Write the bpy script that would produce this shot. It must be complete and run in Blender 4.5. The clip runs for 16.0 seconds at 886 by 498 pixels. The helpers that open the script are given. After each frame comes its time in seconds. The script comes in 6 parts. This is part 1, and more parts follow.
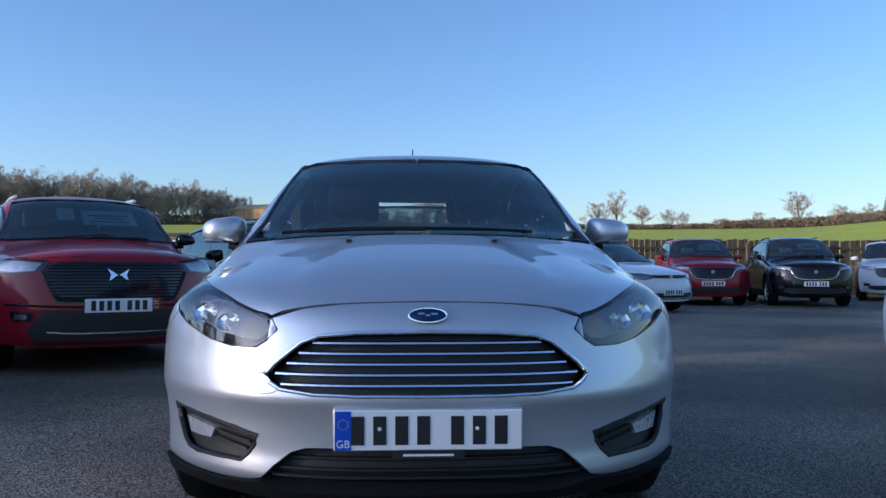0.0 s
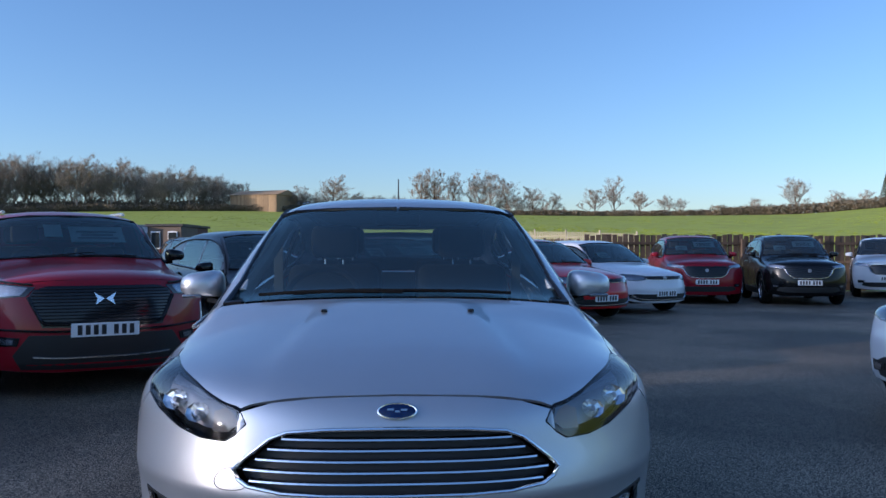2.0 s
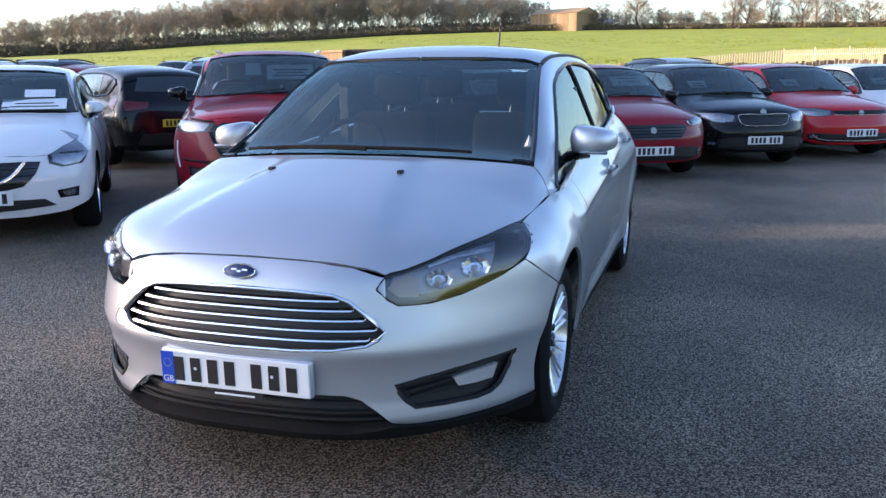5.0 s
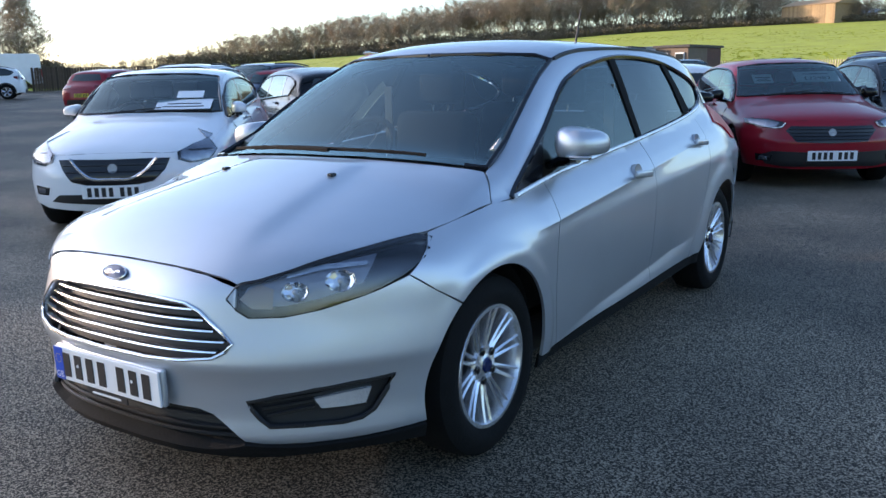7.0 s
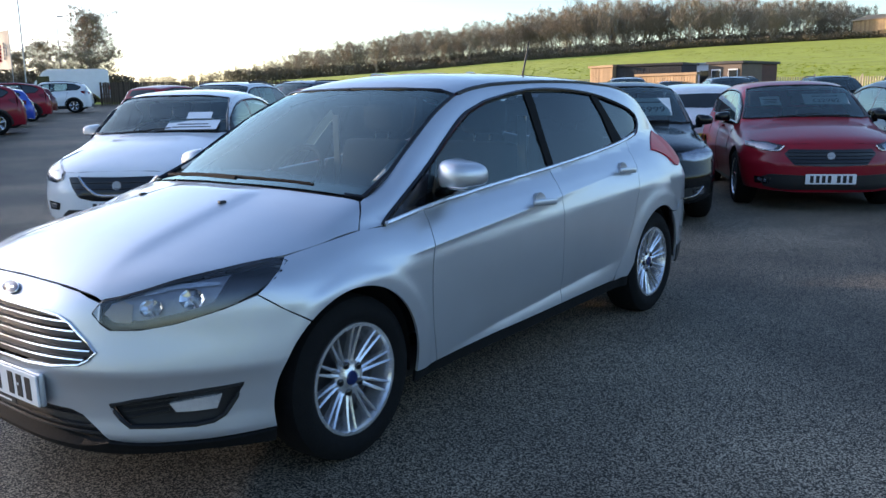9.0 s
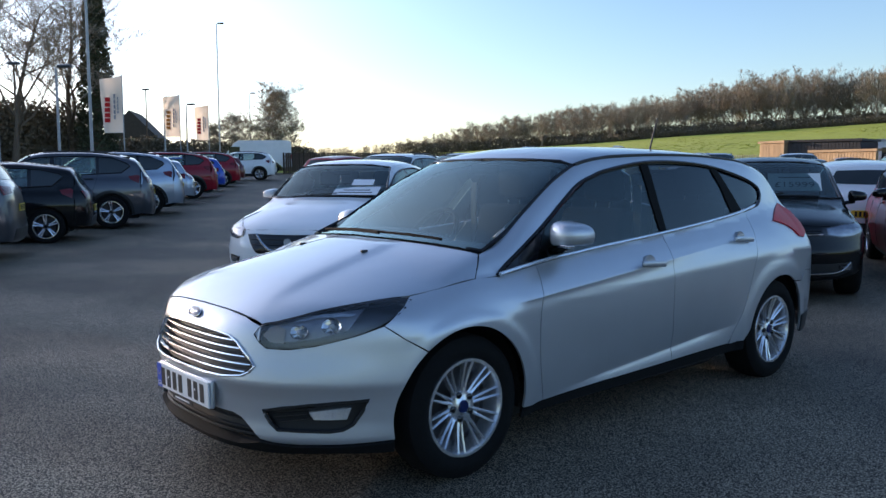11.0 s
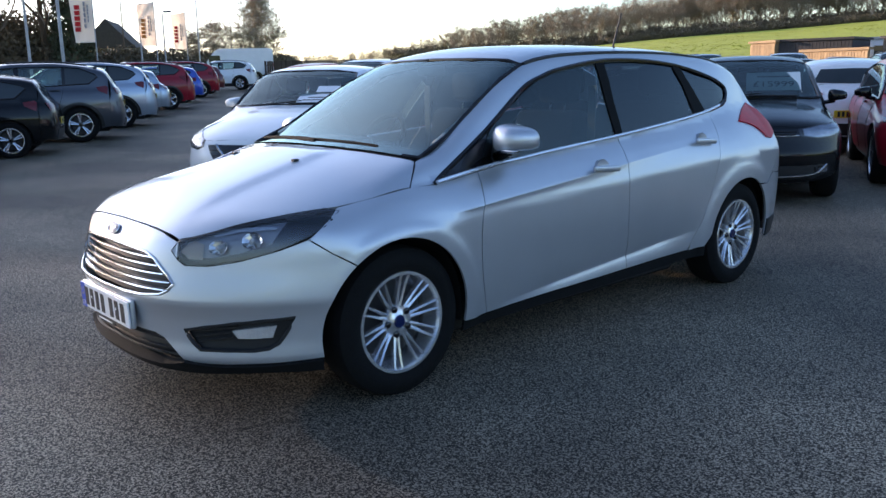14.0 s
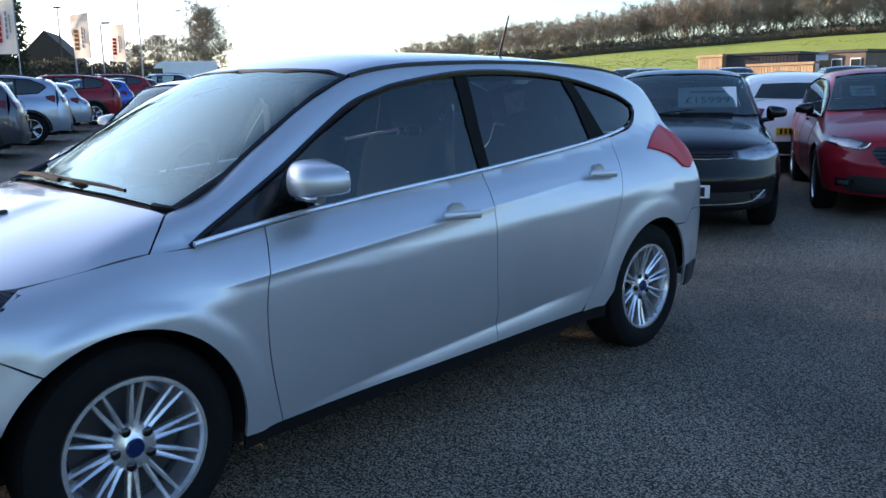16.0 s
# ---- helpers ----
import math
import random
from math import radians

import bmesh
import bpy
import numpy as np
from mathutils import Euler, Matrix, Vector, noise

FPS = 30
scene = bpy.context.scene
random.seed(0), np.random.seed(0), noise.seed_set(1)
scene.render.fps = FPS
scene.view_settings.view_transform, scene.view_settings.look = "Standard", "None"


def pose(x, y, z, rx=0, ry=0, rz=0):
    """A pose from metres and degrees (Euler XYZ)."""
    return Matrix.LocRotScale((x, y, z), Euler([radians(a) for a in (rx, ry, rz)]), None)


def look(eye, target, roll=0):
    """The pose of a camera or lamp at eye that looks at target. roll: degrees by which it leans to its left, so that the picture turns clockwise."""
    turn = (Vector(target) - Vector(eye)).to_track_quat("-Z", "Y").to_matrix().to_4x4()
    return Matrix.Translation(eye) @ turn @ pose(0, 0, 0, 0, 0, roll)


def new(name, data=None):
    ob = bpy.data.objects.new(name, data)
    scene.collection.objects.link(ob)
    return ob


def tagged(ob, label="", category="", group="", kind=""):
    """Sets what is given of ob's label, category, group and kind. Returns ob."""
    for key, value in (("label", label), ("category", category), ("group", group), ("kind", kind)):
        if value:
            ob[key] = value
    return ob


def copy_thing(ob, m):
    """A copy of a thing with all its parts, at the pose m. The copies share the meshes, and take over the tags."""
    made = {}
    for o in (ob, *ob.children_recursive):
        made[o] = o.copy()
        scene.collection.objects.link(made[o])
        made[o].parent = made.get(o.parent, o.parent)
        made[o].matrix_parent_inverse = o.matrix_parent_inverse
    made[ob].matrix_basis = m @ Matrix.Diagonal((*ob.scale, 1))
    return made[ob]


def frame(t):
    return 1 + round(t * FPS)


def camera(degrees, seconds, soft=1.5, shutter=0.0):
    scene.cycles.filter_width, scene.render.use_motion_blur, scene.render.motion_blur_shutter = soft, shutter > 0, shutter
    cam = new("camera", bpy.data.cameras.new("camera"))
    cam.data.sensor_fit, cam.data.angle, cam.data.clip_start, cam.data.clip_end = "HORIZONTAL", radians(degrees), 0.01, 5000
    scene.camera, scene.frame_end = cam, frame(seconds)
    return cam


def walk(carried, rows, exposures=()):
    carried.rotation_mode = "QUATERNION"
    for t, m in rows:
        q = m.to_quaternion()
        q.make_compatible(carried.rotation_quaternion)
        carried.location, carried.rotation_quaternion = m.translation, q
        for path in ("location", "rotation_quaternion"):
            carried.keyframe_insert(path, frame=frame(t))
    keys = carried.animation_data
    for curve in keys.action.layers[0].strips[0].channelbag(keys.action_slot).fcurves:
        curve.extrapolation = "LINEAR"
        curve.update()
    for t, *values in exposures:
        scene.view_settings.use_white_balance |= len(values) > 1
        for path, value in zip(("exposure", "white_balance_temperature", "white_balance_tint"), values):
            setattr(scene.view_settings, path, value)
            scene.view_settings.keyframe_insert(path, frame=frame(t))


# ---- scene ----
cam = camera(55.9, 16.0)
PATH = [
    (0, (-0.075, -2.32, 0.846), (0.024, -0.323, 0.895), -0.0),
    (0.5, (-0.078, -2.327, 0.846), (0.022, -0.33, 0.905), -0.1),
    (1, (-0.078, -2.32, 0.844), (0.022, -0.324, 0.91), -0.2),
    (1.5, (-0.069, -2.305, 0.961), (0.041, -0.309, 1.038), -0.1),
    (2, (0.005, -2.304, 1.159), (0.11, -0.306, 1.172), -0.0),
    (2.5, (0.089, -2.32, 1.248), (0.185, -0.336, 1.019), 0.0),
    (3, (0.281, -2.309, 1.289), (0.331, -0.345, 0.912), 0.2),
    (3.5, (0.568, -2.329, 1.29), (0.479, -0.371, 0.893), 0.0),
    (4, (0.821, -2.322, 1.299), (0.533, -0.383, 0.899), -0.2),
    (4.5, (1.109, -2.218, 1.296), (0.656, -0.313, 0.889), -0.6),
    (5, (1.367, -2.148, 1.302), (0.774, -0.282, 0.896), -0.5),
    (5.2, (1.45, -2.137, 1.307), (0.781, -0.295, 0.904), -0.5),
    (7.3, (2.36, -1.362, 1.275), (1.248, 0.252, 0.876), -1.1),
    (7.5, (2.443, -1.312, 1.29), (1.319, 0.294, 0.892), -1.0),
    (8, (2.655, -1.186, 1.313), (1.496, 0.396, 0.921), -0.9),
    (8.5, (2.805, -1.175, 1.334), (1.617, 0.386, 0.945), -0.9),
    (9, (2.957, -1.257, 1.354), (1.749, 0.294, 0.989), -1.0),
    (9.5, (3.12, -1.331, 1.368), (1.85, 0.188, 1.088), -1.2),
    (10, (3.267, -1.398, 1.362), (1.873, 0.026, 1.193), -1.3),
    (10.2, (3.311, -1.434, 1.355), (1.865, -0.058, 1.222), -1.3),
    (12.3, (3.517, -1.501, 1.322), (1.992, -0.247, 0.999), -1.1),
    (12.5, (3.516, -1.5, 1.321), (1.998, -0.243, 0.982), -1.2),
    (13, (3.507, -1.489, 1.325), (2.009, -0.216, 0.956), -1.1),
    (13.5, (3.495, -1.411, 1.316), (2.014, -0.124, 0.929), -1.1),
    (14, (3.448, -1.173, 1.306), (1.983, 0.126, 0.898), -1.1),
    (14.5, (3.361, -0.917, 1.295), (1.901, 0.386, 0.882), -1.1),
    (15, (3.238, -0.614, 1.312), (1.768, 0.682, 0.91), -1.0),
    (15.5, (3.165, -0.305, 1.306), (1.676, 0.976, 0.93), -1.1),
    (16, (3.055, -0.037, 1.305), (1.653, 1.338, 0.926), -1.0),
]
walk(cam, [(t, look(eye, target, roll)) for t, eye, target, roll in PATH],
     exposures=[(0.0, 0.70, 5400, 22), (2.0, 0.57, 5300, 22), (2.6, 0.70, 5400, 23), (3.2, 1.86, 6550, 29), (4.0, 1.97, 6750, 31), (5.2, 1.72, 6450, 26), (7.3, 1.58, 6400, 21), (9.0, 1.47, 6400, 21), (10.0, 0.88, 6150, 22), (12.5, 1.15, 6350, 20), (14.0, 1.4, 6400, 24), (14.6, 1.62, 6400, 23), (16.0, 1.47, 6150, 21)])

# ---- world, sun ----
SUN_AZ, SUN_EL = radians(-104), radians(8.5)     # measured to the right of +y
world = bpy.data.worlds.new("sky")
scene.world = world
world.use_nodes = True
wn = world.node_tree.nodes
sky = wn.new("ShaderNodeTexSky")
sky.sky_type, sky.sun_disc = "NISHITA", False
sky.sun_elevation, sky.sun_rotation = SUN_EL, SUN_AZ
sky.air_density, sky.dust_density, sky.ozone_density = 1.0, 0.45, 2.6
wn["Background"].inputs["Strength"].default_value = 0.15
world.node_tree.links.new(sky.outputs[0], wn["Background"].inputs["Color"])
sun = new("sun", bpy.data.lights.new("sun", "SUN"))
sun.data.energy, sun.data.angle, sun.data.color = 4.2, radians(0.6), (1.0, 0.8, 0.56)
way_to_sun = Vector((math.sin(SUN_AZ) * math.cos(SUN_EL), math.cos(SUN_AZ) * math.cos(SUN_EL), math.sin(SUN_EL)))
sun.matrix_basis = look(way_to_sun * 50, (0, 0, 0))
# thin bright haze round the low sun
HAZE, HAZE_POWER = 1.0, 5.5
wl = world.node_tree.links
towards, veil, thin, added = wn.new("ShaderNodeVectorMath"), wn.new("ShaderNodeMath"), wn.new("ShaderNodeBackground"), wn.new("ShaderNodeAddShader")
towards.operation, veil.operation = "DOT_PRODUCT", "POWER"
towards.inputs[1].default_value = way_to_sun
front, level = wn.new("ShaderNodeMath"), wn.new("ShaderNodeMath")
front.operation, front.inputs[1].default_value = "MAXIMUM", 0.0
level.operation, level.inputs[1].default_value = "MULTIPLY", HAZE
veil.inputs[1].default_value = HAZE_POWER
wl.new(wn.new("ShaderNodeTexCoord").outputs["Generated"], towards.inputs[0])
wl.new(towards.outputs["Value"], front.inputs[0])
wl.new(front.outputs[0], veil.inputs[0])
wl.new(veil.outputs[0], level.inputs[0])
wl.new(level.outputs[0], thin.inputs["Strength"])
thin.inputs["Color"].default_value = (0.92, 0.97, 1.0, 1)
wl.new(wn["Background"].outputs[0], added.inputs[0])
wl.new(thin.outputs[0], added.inputs[1])
wl.new(added.outputs[0], wn["World Output"].inputs["Surface"])


# ---- materials ----
def material(name, colour, rough=0.5, metal=0.0, noise_scale=0.0, vary=0.0, bump=0.0, bump_scale=60.0, coat=0.0, spec=0.5, detail=5.0, per_object=0.0, emit=None):
    m = bpy.data.materials.new(name)
    m.use_nodes = True
    n, l = m.node_tree.nodes, m.node_tree.links
    b = n["Principled BSDF"]
    b.inputs["Base Color"].default_value = (*colour, 1)
    b.inputs["Roughness"].default_value, b.inputs["Metallic"].default_value = rough, metal
    b.inputs["Coat Weight"].default_value, b.inputs["Specular IOR Level"].default_value = coat, spec
    b.inputs["Coat Roughness"].default_value = 0.03
    place = n.new("ShaderNodeTexCoord").outputs["Object"]
    if vary:
        t = n.new("ShaderNodeTexNoise")
        t.inputs["Scale"].default_value, t.inputs["Detail"].default_value = noise_scale, detail
        l.new(place, t.inputs["Vector"])
        ramp = n.new("ShaderNodeMix")
        ramp.data_type = "RGBA"
        ramp.inputs[6].default_value = (*[c * (1 - vary) for c in colour], 1)
        ramp.inputs[7].default_value = (*[min(1, c * (1 + vary)) for c in colour], 1)
        l.new(t.outputs[0], ramp.inputs[0])
        out = ramp.outputs[2]
        if per_object:
            info, mul = n.new("ShaderNodeObjectInfo"), n.new("ShaderNodeMapRange")
            mul.inputs[3].default_value, mul.inputs[4].default_value = 1 - per_object, 1 + per_object
            l.new(info.outputs["Random"], mul.inputs[0])
            hsv = n.new("ShaderNodeHueSaturation")
            l.new(mul.outputs[0], hsv.inputs["Value"])
            l.new(out, hsv.inputs["Color"])
            out = hsv.outputs[0]
        l.new(out, b.inputs["Base Color"])
    if bump:
        t = n.new("ShaderNodeTexNoise")
        t.inputs["Scale"].default_value, t.inputs["Detail"].default_value = bump_scale, 4.0
        l.new(place, t.inputs["Vector"])
        bp = n.new("ShaderNodeBump")
        bp.inputs["Strength"].default_value, bp.inputs["Distance"].default_value = bump, 0.01
        l.new(t.outputs[0], bp.inputs["Height"])
        l.new(bp.outputs[0], b.inputs["Normal"])
    if emit:
        b.inputs["Emission Color"].default_value, b.inputs["Emission Strength"].default_value = (*emit[:3], 1), emit[3]
    return m


def paint(name, colour, metal=0.0, rough=0.3, coat=0.9):
    """Car paint under a clear coat, with fine flakes and a film of road dust."""
    m = material(name, colour, rough, metal, 3.0, 0.08, coat=coat, detail=8.0, spec=0.5 if metal else 0.15)
    return m


def glass(name, tint, gloss=1.0, dust=0.0, sheen=(1.0, 1.0, 1.0)):
    m = bpy.data.materials.new(name)
    m.use_nodes = True
    n, l = m.node_tree.nodes, m.node_tree.links
    n.remove(n["Principled BSDF"])
    clear, shiny, mix, fres = n.new("ShaderNodeBsdfTransparent"), n.new("ShaderNodeBsdfGlossy"), n.new("ShaderNodeMixShader"), n.new("ShaderNodeFresnel")
    clear.inputs[0].default_value = (*tint, 1)
    shiny.inputs["Roughness"].default_value, shiny.inputs["Color"].default_value = 0.02, (*sheen, 1)
    fres.inputs[0].default_value = 1.5 * gloss
    film, dusty = n.new("ShaderNodeBsdfDiffuse"), n.new("ShaderNodeMixShader")
    film.inputs[0].default_value, dusty.inputs[0].default_value = (0.6, 0.62, 0.62, 1), dust
    l.new(clear.outputs[0], dusty.inputs[1])
    l.new(film.outputs[0], dusty.inputs[2])
    l.new(fres.outputs[0], mix.inputs[0])
    l.new(dusty.outputs[0], mix.inputs[1])
    l.new(shiny.outputs[0], mix.inputs[2])
    l.new(mix.outputs[0], n["Material Output"].inputs[0])
    return m


SILVER = paint("silver_paint", (0.56, 0.58, 0.615), 0.70, 0.39, 1.0)
RED = paint("red_paint", (0.24, 0.006, 0.016), 0.0, 0.35, 0.6)
BRIGHT_RED = paint("bright_red_paint", (0.5, 0.012, 0.014), 0.0, 0.3)
WHITE = paint("white_paint", (0.74, 0.75, 0.77), 0.0, 0.3)
BLACK_PAINT = paint("black_paint", (0.004, 0.0045, 0.0055), 0.0, 0.2, 0.45)
GREY_PAINT = paint("grey_paint", (0.06, 0.066, 0.08), 0.6, 0.3)
DARK_BLUE = paint("dark_blue_paint", (0.015, 0.025, 0.055), 0.4, 0.3)
BLUE = paint("blue_paint", (0.012, 0.07, 0.42), 0.2, 0.3)
SILVER_BLUE = paint("silver_blue_paint", (0.36, 0.42, 0.5), 0.7, 0.3)
MAROON = paint("maroon_paint", (0.10, 0.012, 0.014), 0.3, 0.3)
PLASTIC = material("black_plastic", (0.009, 0.009, 0.01), 0.5, 0, 40, 0.2, 0.1, 300)
GLOSS_BLACK = material("gloss_black_plastic", (0.008, 0.008, 0.01), 0.12)
RUBBER = material("tyre_rubber", (0.006, 0.006, 0.0062), 0.85, 0, 25, 0.35, 0.2, 120, spec=0.2)
CHROME = material("chrome", (0.9, 0.9, 0.91), 0.16, 1.0)
ALLOY = material("alloy_silver", (0.80, 0.80, 0.82), 0.27, 0.85, 8, 0.06)
DARK_ALLOY = material("dark_alloy", (0.06, 0.06, 0.065), 0.4, 0.7)
CABIN = material("cabin_trim", (0.012, 0.012, 0.013), 0.8, 0, 30, 0.25)
SEAT_CLOTH = material("seat_cloth", (0.018, 0.018, 0.021), 0.95, 0, 60, 0.3, 0.3, 200)
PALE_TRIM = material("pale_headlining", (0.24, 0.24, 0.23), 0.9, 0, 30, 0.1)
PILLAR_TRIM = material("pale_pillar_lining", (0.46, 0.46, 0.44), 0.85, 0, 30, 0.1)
CLEAR = glass("clear_glass", (0.66, 0.77, 0.76), 1.32, 0.015, (0.80, 1.0, 0.97))
SIDE_GLASS = glass("side_window_glass", (0.36, 0.43, 0.46), 1.1, 0.003, (0.85, 1.0, 0.98))
CAR_GLASS = glass("car_window_glass", (0.74, 0.85, 0.80), 1.3, 0.02, (0.85, 1.0, 0.96))
REAR_GLASS = glass("rear_screen_glass", (0.34, 0.40, 0.40), 1.06)
TINTED = glass("tinted_glass", (0.10, 0.115, 0.13), 1.06, 0.0, (0.9, 1.0, 1.0))
DARK_GLASS = material("dark_window_glass", (0.03, 0.037, 0.04), 0.04, 0, 1.5, 0.5, spec=0.6)
LAMP_GLASS = glass("lamp_glass", (0.90, 0.91, 0.93), 1.15, 0.0)
LAMP_INNER = material("lamp_reflector", (0.86, 0.87, 0.9), 0.2, 0.7, 20, 0.15, 0.4, 60)
LAMP_BOWL = material("lamp_housing", (0.40, 0.40, 0.44), 0.3, 0.3, 18, 0.3, 0.4, 30)
LAMP_FACE = material("lamp_face", (0.22, 0.23, 0.26), 0.2, 0.75, 16, 0.5, coat=0.8)
DARK_LAMP = material("dark_lamp_housing", (0.02, 0.021, 0.025), 0.2, 0.4, 14, 0.5, coat=0.8)
AMBER = material("amber_lens", (0.6, 0.46, 0.36), 0.2, 0, coat=0.6)
RED_LENS = material("red_lens", (0.56, 0.008, 0.020), 0.35, 0, 30, 0.25, coat=0.12, spec=0.08)
DARK_LENS = material("dark_red_lens", (0.13, 0.006, 0.009), 0.25, 0, 30, 0.3, coat=0.3)
PLATE_WHITE = material("plate_white", (0.78, 0.79, 0.8), 0.35, 0, 5, 0.05)
PLATE_YELLOW = material("plate_yellow", (0.72, 0.5, 0.03), 0.35, 0, 5, 0.05)
PLATE_BLUE = material("plate_blue", (0.01, 0.07, 0.5), 0.35)
INK = material("black_ink", (0.012, 0.012, 0.014), 0.5)
CARD = material("card_behind_glass", (0.62, 0.66, 0.66), 0.25, 0, 6, 0.08, spec=0.6)
PAPER = material("white_card", (0.75, 0.77, 0.8), 0.7, 0, 6, 0.06)
OVAL_BLUE = material("blue_enamel", (0.004, 0.014, 0.075), 0.2, 0.0, coat=0.4)
BARK = material("bark", (0.13, 0.095, 0.065), 0.95, 0, 1.5, 0.4)
TWIG = material("winter_twigs", (0.29, 0.235, 0.175), 0.95, 0, 0.15, 0.4)
EVERGREEN = material("evergreen_leaves", (0.06, 0.065, 0.03), 0.8, 0, 0.6, 0.5)
HEDGE = material("hedge_leaves", (0.15, 0.118, 0.075), 0.9, 0, 0.5, 0.5)
FENCE_WOOD = material("weathered_timber", (0.085, 0.06, 0.042), 0.9, 0, 3, 0.4, 0.3, 40, per_object=0.35)
PALE_WOOD = material("larch_cladding", (0.30, 0.205, 0.115), 0.85, 0, 2, 0.25, per_object=0.2)
PALISADE = material("painted_palisade", (0.34, 0.30, 0.21), 0.7, 0, 3, 0.15)
STEEL = material("galvanised_steel", (0.36, 0.37, 0.39), 0.5, 0.6, 5, 0.2)
DARK_STEEL = material("dark_container_steel", (0.035, 0.033, 0.035), 0.6, 0.1, 2, 0.3)
CABIN_BROWN = material("brown_cabin_panel", (0.13, 0.095, 0.07), 0.7, 0, 2, 0.3)
RUST = material("rusty_maroon_steel", (0.085, 0.03, 0.026), 0.7, 0, 3, 0.4)
RENDER = material("pale_render", (0.45, 0.43, 0.40), 0.9, 0, 4, 0.2)
SLATE = material("roof_slate", (0.05, 0.042, 0.04), 0.8, 0, 5, 0.3)


def cloth(name, colour):
    """Thin cloth that lets light through from behind."""
    m = material(name, colour, 0.9, 0, 2, 0.06)
    n, l = m.node_tree.nodes, m.node_tree.links
    thru, mix = n.new("ShaderNodeBsdfTranslucent"), n.new("ShaderNodeMixShader")
    thru.inputs[0].default_value = (*colour, 1)
    mix.inputs[0].default_value = 0.55
    l.new(n["Principled BSDF"].outputs[0], mix.inputs[1])
    l.new(thru.outputs[0], mix.inputs[2])
    l.new(mix.outputs[0], n["Material Output"].inputs[0])
    return m


FLAG_WHITE = cloth("flag_cloth", (0.88, 0.76, 0.62))
FLAG_RED = material("flag_red", (0.6, 0.02, 0.02), 0.9)
FLAG_GREY = material("flag_grey", (0.3, 0.3, 0.32), 0.9)
FLAG_ORANGE = material("flag_orange", (0.62, 0.22, 0.05), 0.9)


# ---- mesh helpers ----
def link_mesh(name, verts, faces, mat, parent=None, label="", smooth=True, normals=None, mats=None, slots=None):
    me = bpy.data.meshes.new(name)
    me.from_pydata([tuple(v) for v in verts], [], [tuple(f) for f in faces])
    for m in (mats or [mat]):
        me.materials.append(m)
    if slots is not None:
        me.polygons.foreach_set("material_index", slots)
    if smooth:
        me.polygons.foreach_set("use_smooth", [True] * len(me.polygons))
    me.update()
    if normals is not None:
        me.normals_split_custom_set_from_vertices([tuple(n) for n in normals])
    ob = new(name, me)
    if parent:
        ob.parent = parent
    return tagged(ob, label)


def part(name, bm, mat, parent=None, label="", smooth=False, turn=None):
    me = bpy.data.meshes.new(name)
    if turn is not None:
        bm.transform(turn)
    bmesh.ops.recalc_face_normals(bm, faces=bm.faces)
    bm.to_mesh(me)
    bm.free()
    me.materials.append(mat)
    if smooth:
        me.polygons.foreach_set("use_smooth", [True] * len(me.polygons))
        me.set_sharp_from_angle(angle=radians(40))
    ob = new(name, me)
    if parent:
        ob.parent = parent
    return tagged(ob, label)


def box(sx, sy, sz, x=0, y=0, z=0, bevel=0.0, segs=1, bm=None):
    """A bevelled box centred on x, y with its underside at z."""
    own = bmesh.new()
    bmesh.ops.create_cube(own, size=1)
    bmesh.ops.scale(own, vec=(sx, sy, sz), verts=own.verts)
    if bevel:
        bmesh.ops.bevel(own, geom=own.edges[:], offset=bevel, segments=segs, profile=0.5, affect="EDGES")
    bmesh.ops.translate(own, vec=(x, y, z + sz / 2), verts=own.verts)
    return own if bm is None else joined(bm, own)


def joined(bm, other):
    me = bpy.data.meshes.new("join")
    other.to_mesh(me)
    other.free()
    bm.from_mesh(me)
    bpy.data.meshes.remove(me)
    return bm


def rod(points, radius, sides=8, taper=1.0, cap=True):
    """A round bar along points."""
    bm = bmesh.new()
    rings = []
    pts = [Vector(p) for p in points]
    for i, p in enumerate(pts):
        ahead = (pts[min(i + 1, len(pts) - 1)] - pts[max(i - 1, 0)]).normalized()
        q = ahead.to_track_quat("Z", "X")
        r = radius * (1 + (taper - 1) * i / (len(pts) - 1))
        rings.append([bm.verts.new(p + q @ Vector((r * math.cos(2 * math.pi * k / sides), r * math.sin(2 * math.pi * k / sides), 0))) for k in range(sides)])
    for a, b in zip(rings, rings[1:]):
        for k in range(sides):
            bm.faces.new((a[k], a[(k + 1) % sides], b[(k + 1) % sides], b[k]))
    if cap:
        bm.faces.new(rings[0][::-1]), bm.faces.new(rings[-1])
    return bm


def lathe(profile, sides=48, axis="X"):
    """A turned solid from (radius, along) pairs, round the axis."""
    bm = bmesh.new()
    rings = []
    for r, a in profile:
        ring = []
        for k in range(sides):
            c, s = r * math.cos(2 * math.pi * k / sides), r * math.sin(2 * math.pi * k / sides)
            ring.append(bm.verts.new((a, c, s) if axis == "X" else (c, s, a)))
        rings.append(ring)
    for a, b in zip(rings, rings[1:]):
        for k in range(sides):
            bm.faces.new((a[k], a[(k + 1) % sides], b[(k + 1) % sides], b[k]))
    return bm


